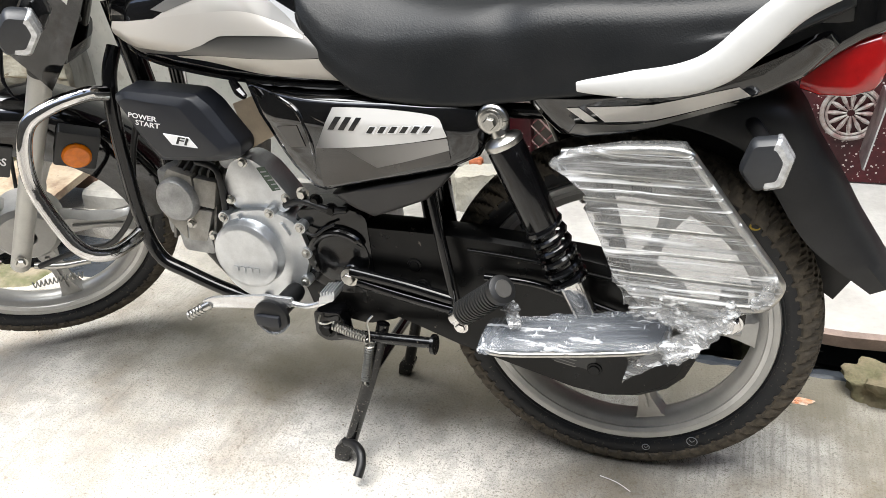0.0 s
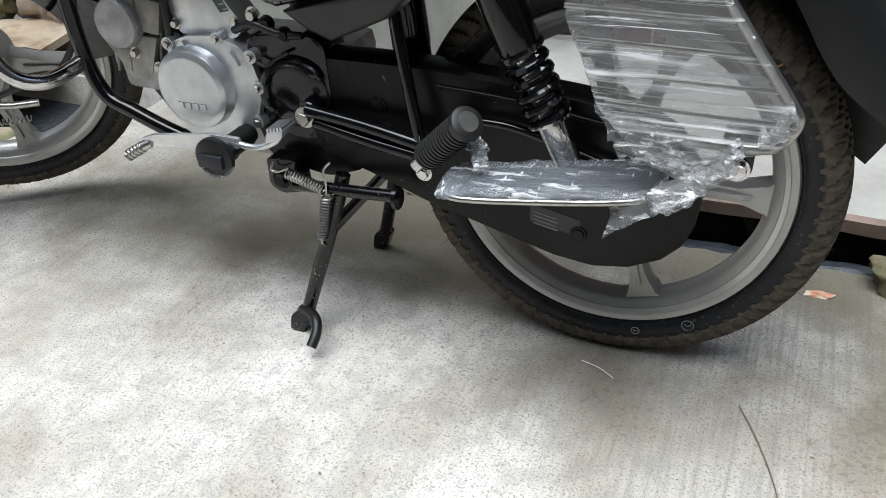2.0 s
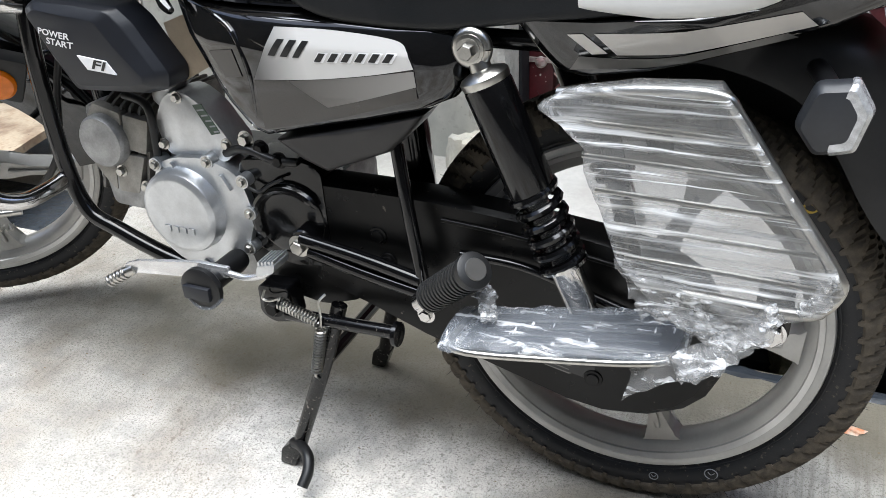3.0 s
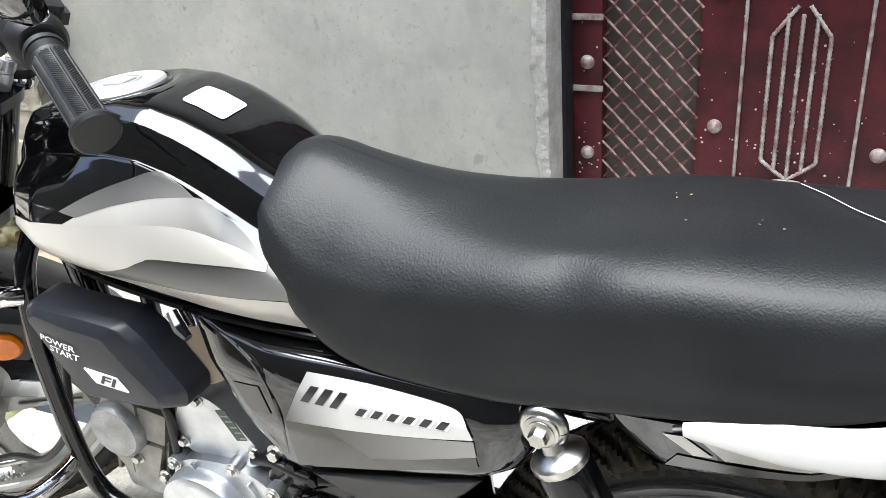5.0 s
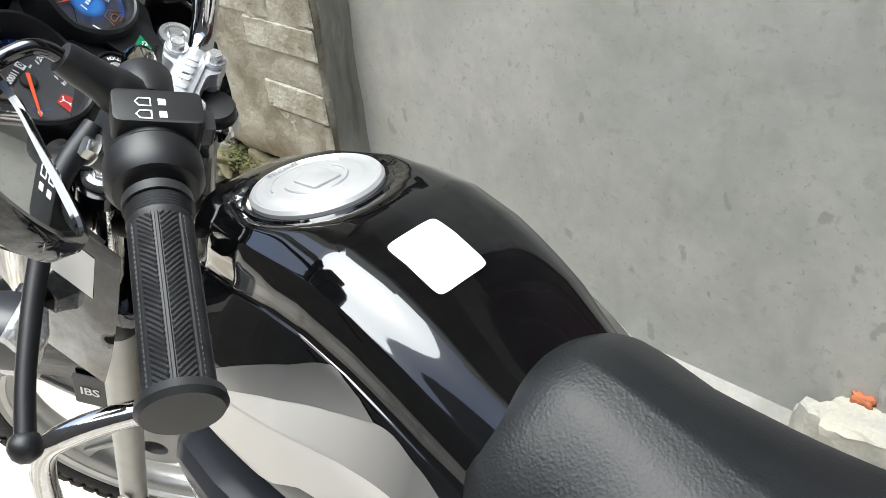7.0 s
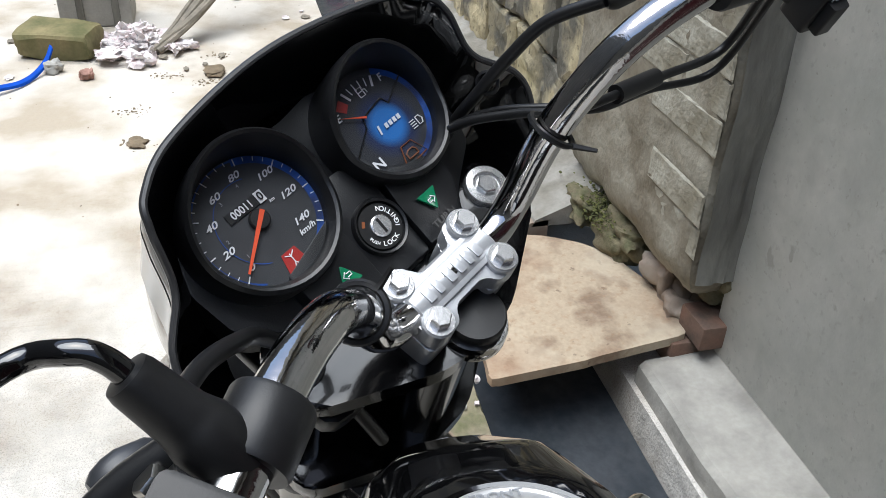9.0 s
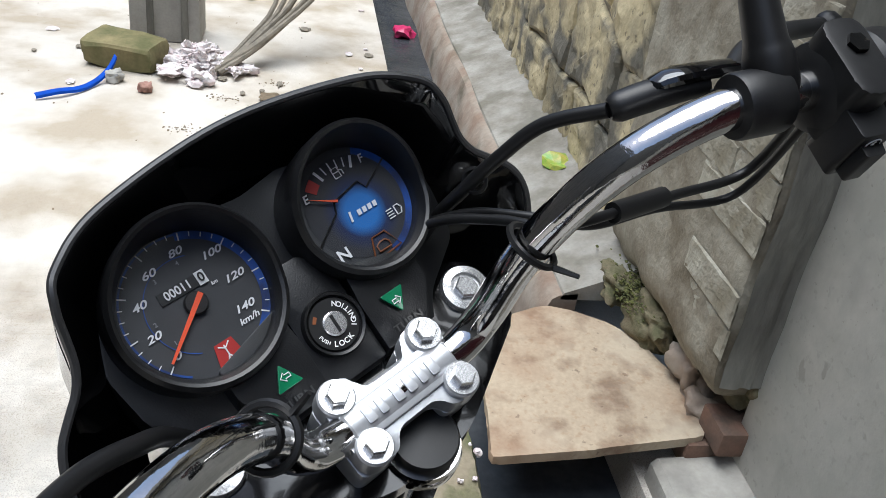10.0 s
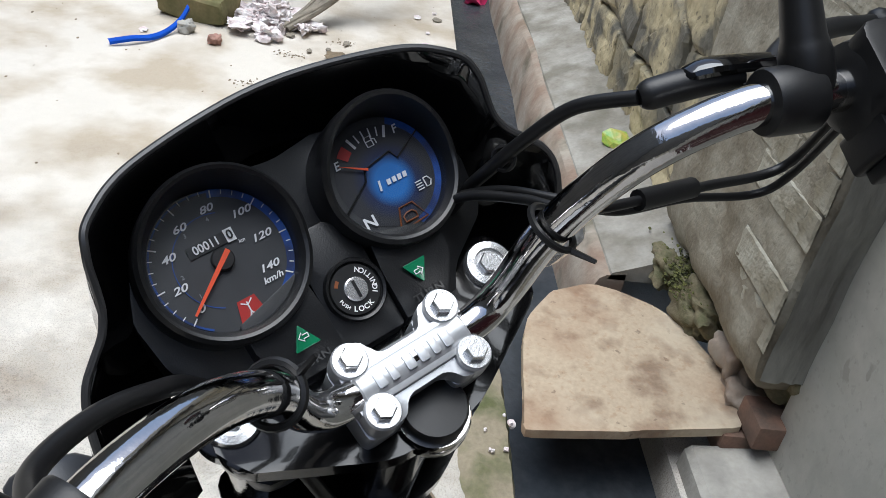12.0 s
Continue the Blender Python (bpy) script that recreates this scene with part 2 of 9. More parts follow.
def glass_mat(name="dial_glass"):
    m = bpy.data.materials.new(name)
    m.use_nodes = True
    nt = m.node_tree
    nt.nodes.clear()
    out = nt.nodes.new("ShaderNodeOutputMaterial")
    tr = nt.nodes.new("ShaderNodeBsdfTransparent")
    gl = nt.nodes.new("ShaderNodeBsdfGlossy")
    gl.inputs["Roughness"].default_value = 0.03
    fr = nt.nodes.new("ShaderNodeFresnel")
    fr.inputs[0].default_value = 1.45
    mx = nt.nodes.new("ShaderNodeMixShader")
    nt.links.new(fr.outputs[0], mx.inputs[0])
    nt.links.new(tr.outputs[0], mx.inputs[1])
    nt.links.new(gl.outputs[0], mx.inputs[2])
    nt.links.new(mx.outputs[0], out.inputs[0])
    return m


M_LEATHER = leather()
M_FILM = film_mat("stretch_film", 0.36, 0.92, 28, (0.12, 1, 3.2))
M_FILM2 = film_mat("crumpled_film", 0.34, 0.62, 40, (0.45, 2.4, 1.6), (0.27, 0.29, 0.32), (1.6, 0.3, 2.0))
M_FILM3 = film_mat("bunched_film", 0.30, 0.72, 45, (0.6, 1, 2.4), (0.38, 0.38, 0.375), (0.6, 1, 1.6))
M_GLASS = glass_mat()
M_MIRROR = mat("mirror_glass", (0.8, 0.82, 0.82), 0.02, metal=1.0)


def ground_mat():
    """Broomed concrete: pale, with fine streaks, grey blotches, brown dirt and dark flecks."""
    m = mat("broomed_concrete", (0.66, 0.635, 0.59), 0.85, vary=0.2, scale=2.6, color2=(0.38, 0.355, 0.31), bump=1.0, bscale=170, bump2=0.6, b2scale=22, detail=9)
    nt = m.node_tree
    p = nt.nodes["Principled BSDF"]
    old = p.inputs["Base Color"].links[0].from_socket
    tc = nt.nodes.new("ShaderNodeTexCoord")
    mp = nt.nodes.new("ShaderNodeMapping")
    mp.inputs["Scale"].default_value = (55, 2.0, 1)
    mp.inputs["Rotation"].default_value = (0, 0, radians(-14))
    nt.links.new(tc.outputs["Object"], mp.inputs[0])
    st = nt.nodes.new("ShaderNodeTexNoise")
    st.inputs["Scale"].default_value, st.inputs["Detail"].default_value = 2.2, 5
    nt.links.new(mp.outputs[0], st.inputs["Vector"])
    fl = nt.nodes.new("ShaderNodeTexNoise")
    fl.inputs["Scale"].default_value, fl.inputs["Detail"].default_value = 85, 9
    nt.links.new(tc.outputs["Object"], fl.inputs["Vector"])
    br = nt.nodes.new("ShaderNodeTexNoise")
    br.inputs["Scale"].default_value, br.inputs["Detail"].default_value = 3.4, 8
    nt.links.new(tc.outputs["Object"], br.inputs["Vector"])
    fine = nt.nodes.new("ShaderNodeTexNoise")
    fine.inputs["Scale"].default_value, fine.inputs["Detail"].default_value = 26, 9
    nt.links.new(tc.outputs["Object"], fine.inputs["Vector"])
    spk = nt.nodes.new("ShaderNodeTexNoise")
    spk.inputs["Scale"].default_value, spk.inputs["Detail"].default_value = 260, 3
    nt.links.new(tc.outputs["Object"], spk.inputs["Vector"])
    crumb = nt.nodes.new("ShaderNodeMath")
    crumb.operation = "MULTIPLY"
    nt.links.new(fl.outputs[0], crumb.inputs[0])
    nt.links.new(br.outputs[0], crumb.inputs[1])
    cur = old
    side = nt.nodes.new("ShaderNodeSeparateXYZ")
    nt.links.new(tc.outputs["Object"], side.inputs[0])
    patch = nt.nodes.new("ShaderNodeMapRange")
    patch.inputs[1].default_value, patch.inputs[2].default_value = -0.25, 0.15
    patch.inputs[3].default_value, patch.inputs[4].default_value = 0.8, 0.93
    nt.links.new(side.outputs[0], patch.inputs[0])
    broom = nt.nodes.new("ShaderNodeMath")
    broom.operation = "MULTIPLY"
    nt.links.new(st.outputs[0], broom.inputs[0])
    nt.links.new(patch.outputs[0], broom.inputs[1])
    mp2 = nt.nodes.new("ShaderNodeMapping")
    mp2.inputs["Scale"].default_value = (190, 7, 1)
    mp2.inputs["Rotation"].default_value = (0, 0, radians(-14))
    nt.links.new(tc.outputs["Object"], mp2.inputs[0])
    lines = nt.nodes.new("ShaderNodeTexNoise")
    lines.inputs["Scale"].default_value, lines.inputs["Detail"].default_value = 1.0, 6
    nt.links.new(mp2.outputs[0], lines.inputs["Vector"])
    swept = nt.nodes.new("ShaderNodeMath")
    swept.operation = "MULTIPLY"
    nt.links.new(lines.outputs[0], swept.inputs[0])
    nt.links.new(patch.outputs[0], swept.inputs[1])
    grit = nt.nodes.new("ShaderNodeTexNoise")
    grit.inputs["Scale"].default_value, grit.inputs["Detail"].default_value = 420, 4
    nt.links.new(tc.outputs["Object"], grit.inputs["Vector"])
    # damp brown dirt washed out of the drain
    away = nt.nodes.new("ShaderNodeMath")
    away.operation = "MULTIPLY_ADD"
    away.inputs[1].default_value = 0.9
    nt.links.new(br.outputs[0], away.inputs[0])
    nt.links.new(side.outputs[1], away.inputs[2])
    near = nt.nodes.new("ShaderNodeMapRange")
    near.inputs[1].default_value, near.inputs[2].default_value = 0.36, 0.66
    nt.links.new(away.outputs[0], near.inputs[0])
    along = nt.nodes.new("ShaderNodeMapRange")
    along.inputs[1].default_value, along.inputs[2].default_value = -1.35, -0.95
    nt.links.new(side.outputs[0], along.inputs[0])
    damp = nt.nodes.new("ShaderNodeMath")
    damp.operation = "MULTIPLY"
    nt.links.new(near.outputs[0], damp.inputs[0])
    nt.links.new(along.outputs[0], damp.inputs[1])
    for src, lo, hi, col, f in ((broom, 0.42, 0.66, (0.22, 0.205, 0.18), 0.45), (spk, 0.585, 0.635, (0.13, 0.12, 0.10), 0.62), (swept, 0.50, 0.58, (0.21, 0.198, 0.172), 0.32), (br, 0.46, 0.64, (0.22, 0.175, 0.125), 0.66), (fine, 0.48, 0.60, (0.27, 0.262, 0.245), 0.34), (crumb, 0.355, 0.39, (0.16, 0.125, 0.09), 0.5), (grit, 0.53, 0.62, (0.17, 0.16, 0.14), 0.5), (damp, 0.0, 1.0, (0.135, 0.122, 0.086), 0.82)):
        r = nt.nodes.new("ShaderNodeMapRange")
        r.inputs[1].default_value, r.inputs[2].default_value, r.inputs[4].default_value = lo, hi, f
        nt.links.new(src.outputs[0], r.inputs[0])
        mx = nt.nodes.new("ShaderNodeMix")
        mx.data_type = "RGBA"
        mx.inputs[7].default_value = (*col, 1)
        nt.links.new(r.outputs[0], mx.inputs[0])
        nt.links.new(cur, mx.inputs[6])
        cur = mx.outputs[2]
    # pale dust where the lane begins
    sep = nt.nodes.new("ShaderNodeSeparateXYZ")
    nt.links.new(tc.outputs["Object"], sep.inputs[0])
    wob = nt.nodes.new("ShaderNodeMath")
    wob.operation = "MULTIPLY_ADD"
    wob.inputs[1].default_value = 1.6
    nt.links.new(br.outputs[0], wob.inputs[0])
    nt.links.new(sep.outputs[0], wob.inputs[2])
    edge_r = nt.nodes.new("ShaderNodeMapRange")
    edge_r.inputs[1].default_value, edge_r.inputs[2].default_value = -0.6, -1.9
    edge_r.inputs[4].default_value = 0.85
    nt.links.new(wob.outputs[0], edge_r.inputs[0])
    dust = nt.nodes.new("ShaderNodeMix")
    dust.data_type = "RGBA"
    soft = nt.nodes.new("ShaderNodeMix")
    soft.data_type = "RGBA"
    soft.inputs[6].default_value, soft.inputs[7].default_value = (0.64, 0.60, 0.535, 1), (0.44, 0.375, 0.285, 1)
    sr = nt.nodes.new("ShaderNodeMapRange")
    sr.inputs[1].default_value, sr.inputs[2].default_value = 0.42, 0.64
    nt.links.new(br.outputs[0], sr.inputs[0])
    nt.links.new(sr.outputs[0], soft.inputs[0])
    nt.links.new(edge_r.outputs[0], dust.inputs[0])
    nt.links.new(cur, dust.inputs[6])
    nt.links.new(soft.outputs[2], dust.inputs[7])
    nt.links.new(dust.outputs[2], p.inputs["Base Color"])
    return m


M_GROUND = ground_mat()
# kept dark so that gloss parts reflect little from the unseen walls
M_SOUTH = mat("dark_unseen_wall", (0.13, 0.125, 0.115), 0.85, vary=0.3, scale=3.0, color2=(0.085, 0.083, 0.075), bump=0.3, bscale=90)
# dark concrete for the added slab that shades the wall
M_SHADESLAB = mat("dark_shade_slab", (0.17, 0.165, 0.155), 0.9, vary=0.3, scale=4.0, color2=(0.09, 0.087, 0.08), bump=0.3, bscale=90)
M_WALL = mat("smooth_cement_plaster", (0.445, 0.437, 0.40), 0.8, vary=0.2, scale=4.5, color2=(0.35, 0.355, 0.32), bump=0.3, bscale=120, bump2=0.25, b2scale=12, detail=8)


def add_specks(m, scale, lo, hi, color, amount, stretch=(1, 1, 1)):
    """Sparse marks of another colour on a finished surface."""
    nt = m.node_tree
    p = nt.nodes["Principled BSDF"]
    cur = p.inputs["Base Color"].links[0].from_socket
    tc = nt.nodes.new("ShaderNodeTexCoord")
    mp = nt.nodes.new("ShaderNodeMapping")
    mp.inputs["Scale"].default_value = stretch
    nt.links.new(tc.outputs["Object"], mp.inputs[0])
    n = nt.nodes.new("ShaderNodeTexNoise")
    n.inputs["Scale"].default_value, n.inputs["Detail"].default_value = scale, 7
    nt.links.new(mp.outputs[0], n.inputs["Vector"])
    r = nt.nodes.new("ShaderNodeMapRange")
    r.inputs[1].default_value, r.inputs[2].default_value, r.inputs[4].default_value = lo, hi, amount
    nt.links.new(n.outputs[0], r.inputs[0])
    mx = nt.nodes.new("ShaderNodeMix")
    mx.data_type = "RGBA"
    mx.inputs[7].default_value = (*color, 1)
    nt.links.new(r.outputs[0], mx.inputs[0])
    nt.links.new(cur, mx.inputs[6])
    nt.links.new(mx.outputs[2], p.inputs["Base Color"])


add_specks(M_TYRE, 11, 0.52, 0.70, (0.040, 0.035, 0.028), 0.18)
add_specks(M_TYRE, 160, 0.62, 0.70, (0.12, 0.105, 0.08), 0.5)
add_specks(M_WALL, 34, 0.69, 0.73, (0.19, 0.185, 0.16), 0.5)
add_specks(M_WALL, 95, 0.66, 0.72, (0.22, 0.215, 0.19), 0.5)
add_specks(M_WALL, 2.2, 0.52, 0.72, (0.53, 0.525, 0.50), 0.6)
add_specks(M_WALL, 9, 0.60, 0.72, (0.30, 0.30, 0.275), 0.6, (1, 1, 0.4))
add_specks(M_WALL, 20, 0.66, 0.70, (0.24, 0.235, 0.205), 0.55, (1, 1, 0.7))
M_WALLROUGH = mat("broken_cement_edge", (0.40, 0.39, 0.36), 0.9, vary=0.3, scale=25, bump=0.9, bscale=90, bump2=0.8, b2scale=30)
M_SLABCON = mat("pale_ramp_concrete", (0.45, 0.44, 0.41), 0.85, vary=0.2, scale=8, color2=(0.36, 0.345, 0.32), bump=0.5, bscale=120, bump2=0.4, b2scale=18)
M_EDGE = mat("reddish_ramp_edge", (0.33, 0.25, 0.21), 0.9, vary=0.3, scale=20, bump=0.6, bscale=100)
M_BRICK = mat("limewashed_brick", (0.40, 0.385, 0.32), 0.9, vary=0.35, scale=9, color2=(0.24, 0.215, 0.155), detail=9, thresh=(0.42, 0.68), bump=0.8, bscale=110, bump2=0.7, b2scale=28)
M_MORTAR = mat("old_mortar", (0.33, 0.30, 0.235), 0.95, vary=0.3, scale=30, bump=0.8, bscale=120)
M_PILLARSIDE = mat("weathered_plaster", (0.24, 0.235, 0.205), 0.92, vary=0.35, scale=10, color2=(0.12, 0.115, 0.10), bump=0.8, bscale=90, bump2=0.7, b2scale=22, stretch=(1, 1, 0.35))
M_STONE = mat("rubble_stone", (0.50, 0.43, 0.27), 0.92, vary=0.5, scale=7, color2=(0.14, 0.132, 0.108), detail=12, thresh=(0.44, 0.58), bump=0.9, bscale=70, bump2=0.9, b2scale=18)
add_specks(M_STONE, 4.5, 0.50, 0.62, (0.11, 0.105, 0.082), 0.6)
M_PIER = mat("limewash_over_brick", (0.33, 0.31, 0.25), 0.92, vary=0.35, scale=9, color2=(0.19, 0.165, 0.12), bump=0.9, bscale=110, bump2=0.8, b2scale=24)
M_SANDSTONE = mat("sandstone_slab", (0.42, 0.338, 0.24), 0.85, vary=0.35, scale=12, color2=(0.22, 0.155, 0.105), detail=11, thresh=(0.5, 0.68), bump=0.4, bscale=110, bump2=0.3, b2scale=16)
M_MOSS = mat("mossy_stone", (0.10, 0.10, 0.05), 0.95, vary=0.5, scale=22, color2=(0.19, 0.16, 0.10), bump=0.9, bscale=90, bump2=0.8, b2scale=30)
M_GREENMOSS = mat("green_moss", (0.11, 0.115, 0.03), 0.95, vary=0.5, scale=60, color2=(0.05, 0.055, 0.02), bump=1.0, bscale=180)
M_FOOT = mat("pale_footing_cement", (0.40, 0.385, 0.345), 0.88, vary=0.25, scale=9, color2=(0.25, 0.24, 0.215), bump=0.5, bscale=90, bump2=0.6, b2scale=18)
# drain mud colour, used too for the painted shade under the ramp
M_DRAIN = mat("drain_mud_and_shade", (0.026, 0.032, 0.040), 0.24, vary=0.5, scale=6, color2=(0.050, 0.056, 0.064), bump=0.5, bscale=60, bump2=0.5, b2scale=14)
M_FILLET = mat("stained_fillet_plaster", (0.36, 0.345, 0.31), 0.9, vary=0.3, scale=9, color2=(0.22, 0.205, 0.17), detail=9, bump=0.6, bscale=90, bump2=0.6, b2scale=16)
M_KERB = mat("stained_kerb_cement", (0.36, 0.32, 0.265), 0.9, vary=0.3, scale=7, color2=(0.25, 0.18, 0.135), bump=0.6, bscale=90, bump2=0.6, b2scale=16)
M_REDBRICK = mat("red_brick", (0.21, 0.12, 0.085), 0.9, vary=0.35, scale=18, color2=(0.12, 0.085, 0.065), bump=0.6, bscale=120)
M_PINKBRICK = mat("pink_brick_chip", (0.42, 0.24, 0.19), 0.9, vary=0.3, scale=30, bump=0.5, bscale=120)
M_ORANGEBRICK = mat("orange_brick", (0.50, 0.16, 0.07), 0.9, vary=0.3, scale=40, bump=0.6, bscale=120)
M_CREAM = mat("old_cream_cement", (0.42, 0.395, 0.325), 0.92, vary=0.3, scale=14, color2=(0.34, 0.33, 0.29), bump=0.8, bscale=80, bump2=0.6, b2scale=25)
M_MAROON = mat("maroon_gate_paint", (0.078, 0.012, 0.016), 0.45, spec=0.3, vary=0.45, scale=14, color2=(0.035, 0.007, 0.009), bump=0.2, bscale=200, bump2=0.2, b2scale=30)
# near-black: shade of the gap at the wall end, as a colour
M_GAPSHADE = mat("dark_gap_shade", (0.012, 0.013, 0.016), 0.6, spec=0.25, vary=0.3, scale=20, bump=0.2, bscale=150)
M_GATEGREY = mat("worn_silver_paint", (0.42, 0.40, 0.37), 0.5, metal=0.2, vary=0.4, scale=60, color2=(0.22, 0.14, 0.13), bump=0.3, bscale=250)
M_GATEWORN = mat("worn_lattice_paint", (0.30, 0.20, 0.18), 0.6, vary=0.4, scale=55, color2=(0.075, 0.016, 0.02), thresh=(0.45, 0.6), bump=0.3, bscale=250)
M_GATEWORN2 = mat("worn_maroon_lattice", (0.20, 0.085, 0.08), 0.6, vary=0.4, scale=55, color2=(0.09, 0.022, 0.026), thresh=(0.45, 0.6), bump=0.3, bscale=250)
M_SPECK = mat("paint_spatter", (0.5, 0.42, 0.40), 0.8, vary=0.2, scale=60)
M_DARKROOM = mat("shaded_interior", (0.10, 0.085, 0.07), 0.9, vary=0.4, scale=6)
M_POST = mat("cement_post", (0.42, 0.41, 0.375), 0.9, vary=0.2, scale=12, bump=0.5, bscale=90)
M_PAPER = mat("crumpled_paper", (0.78, 0.76, 0.75), 0.8, vary=0.2, scale=30, color2=(0.6, 0.5, 0.5))
M_BLUE = mat("blue_ribbon", (0.01, 0.08, 0.5), 0.85, spec=0.15, vary=0.2, scale=30)
M_GREENW = mat("green_wrapper", (0.08, 0.34, 0.04), 0.3, vary=0.3, scale=28, color2=(0.5, 0.44, 0.10))
M_PINK = mat("pink_wrapper", (0.6, 0.03, 0.14), 0.4, vary=0.2, scale=40)
M_ORANGEW = mat("orange_wrapper", (0.62, 0.22, 0.08), 0.5, vary=0.3, scale=60, color2=(0.7, 0.62, 0.5))
M_WOOD = mat("grey_branch", (0.27, 0.24, 0.19), 0.85, vary=0.3, scale=30, bump=0.6, bscale=120)
M_SOILMOSS = mat("mossy_soil", (0.25, 0.215, 0.15), 0.95, vary=0.5, scale=9, color2=(0.09, 0.10, 0.04), thresh=(0.42, 0.62), bump=1.0, bscale=110, bump2=0.7, b2scale=35)
M_SOIL = mat("dry_soil", (0.22, 0.17, 0.11), 0.95, vary=0.4, scale=20, bump=0.8, bscale=90, bump2=0.6, b2scale=30)


add_specks(M_TYRE, 140, 0.69, 0.74, (0.20, 0.175, 0.14), 0.4)
add_specks(M_WALL, 60, 0.60, 0.68, (0.33, 0.325, 0.295), 0.6)
add_specks(M_SANDSTONE, 30, 0.66, 0.70, (0.12, 0.085, 0.06), 0.6)
add_specks(M_SANDSTONE, 70, 0.56, 0.68, (0.30, 0.19, 0.11), 0.4)
add_specks(M_SANDSTONE, 2.1, 0.46, 0.64, (0.27, 0.15, 0.085), 0.75)
add_specks(M_SANDSTONE, 5, 0.50, 0.66, (0.52, 0.45, 0.34), 0.6)
add_specks(M_BRICK, 5, 0.50, 0.64, (0.20, 0.19, 0.15), 0.6)
add_specks(M_STONE, 40, 0.60, 0.66, (0.07, 0.065, 0.05), 0.6)
add_specks(M_FILLET, 6, 0.52, 0.64, (0.13, 0.12, 0.09), 0.6)
add_specks(M_KERB, 5, 0.54, 0.64, (0.07, 0.075, 0.045), 0.6)
M_STAND = mat("scuffed_black_enamel", (0.003, 0.003, 0.0034), 0.2, coat=0.3, spec=0.3, vary=0.4, scale=40, bump=0.1, bscale=200)
add_specks(M_STAND, 190, 0.62, 0.70, (0.22, 0.20, 0.17), 0.7)
add_specks(M_SATIN, 70, 0.68, 0.73, (0.20, 0.18, 0.15), 0.5)


# ---------- mesh tools ----------
def finish(bm, material, smooth=True, angle=0.6):
    bmesh.ops.recalc_face_normals(bm, faces=bm.faces)
    me = bpy.data.meshes.new("mesh")
    for f in bm.faces:
        f.smooth = smooth
    if smooth:
        for e in bm.edges:
            e.smooth = not (len(e.link_faces) == 2 and e.calc_face_angle(0) > angle)
    bm.to_mesh(me)
    bm.free()
    me.materials.append(material)
    return me


def part(name, bm, material, parent, label="", smooth=True, angle=0.6):
    """One mesh object under a thing or a part."""
    ob = new(name, finish(bm, material, smooth, angle))
    ob.parent = parent
    if label:
        ob["label"] = label
    return ob


def thing(name, label, category, bm=None, material=None, group="", kind="", smooth=True, angle=0.6):
    ob = new(name, finish(bm, material, smooth, angle) if bm else None)
    return tagged(ob, label, category, group, kind)


def crom(pts, n):
    """Points on a smooth curve through the given ones."""
    p = [Vector(q) for q in pts]
    if len(p) < 3:
        return [p[0].lerp(p[-1], i / n) for i in range(n + 1)] if n > 1 else p
    out = []
    for i in range(len(p) - 1):
        a, b, c, d = p[max(0, i - 1)], p[i], p[i + 1], p[min(len(p) - 1, i + 2)]
        for k in range(n):
            t = k / n
            out.append(0.5 * (2 * b + (c - a) * t + (2 * a - 5 * b + 4 * c - d) * t * t + (3 * b - a - 3 * c + d) * t ** 3))
    out.append(p[-1])
    return out


def rings(bm, rows, closed=True, caps=True):
    """Faces between rows of points."""
    vs = [[bm.verts.new(p) for p in row] for row in rows]
    n = len(rows[0])
    for a, b in zip(vs, vs[1:]):
        for i in range(n if closed else n - 1):
            j = (i + 1) % n
            bm.faces.new((a[i], a[j], b[j], b[i]))
    if caps and closed:
        bm.faces.new(vs[0][::-1])
        bm.faces.new(vs[-1])
    return vs


def tube(bm, pts, r, n=10, steps=6, flat=1.0):
    """A round bar along a smooth curve; r: one radius, or one per given point."""
    path = crom(pts, steps)
    m = len(path)
    if isinstance(r, (list, tuple)):
        rr = [float(np.interp(i / (m - 1) * (len(r) - 1), range(len(r)), r)) for i in range(m)]
    else:
        rr = [r] * m
    tan = [(path[min(i + 1, m - 1)] - path[max(i - 1, 0)]).normalized() for i in range(m)]
    up = Vector((0, 0, 1)) if abs(tan[0].z) < 0.9 else Vector((0, 1, 0))
    rows, side = [], tan[0].cross(up).normalized()
    for p, t, q in zip(path, tan, rr):
        side = (side - t * side.dot(t)).normalized()
        o = t.cross(side)
        rows.append([p + q * (math.cos(2 * math.pi * k / n) * side + flat * math.sin(2 * math.pi * k / n) * o) for k in range(n)])
    rings(bm, rows)
    return bm


def basis(axis):
    z = Vector(axis).normalized()
    x = z.orthogonal().normalized()
    return x, z.cross(x), z


def lathe(bm, profile, origin, axis, n=32, frame3=None):
    """A turned body: profile of (radius, height along the axis)."""
    x, y, z = frame3 or basis(axis)
    o = Vector(origin)
    rows = [[o + z * h + max(r, 1e-5) * (math.cos(2 * math.pi * k / n) * x + math.sin(2 * math.pi * k / n) * y) for k in range(n)] for r, h in profile]
    rings(bm, rows, True, True)
    return bm


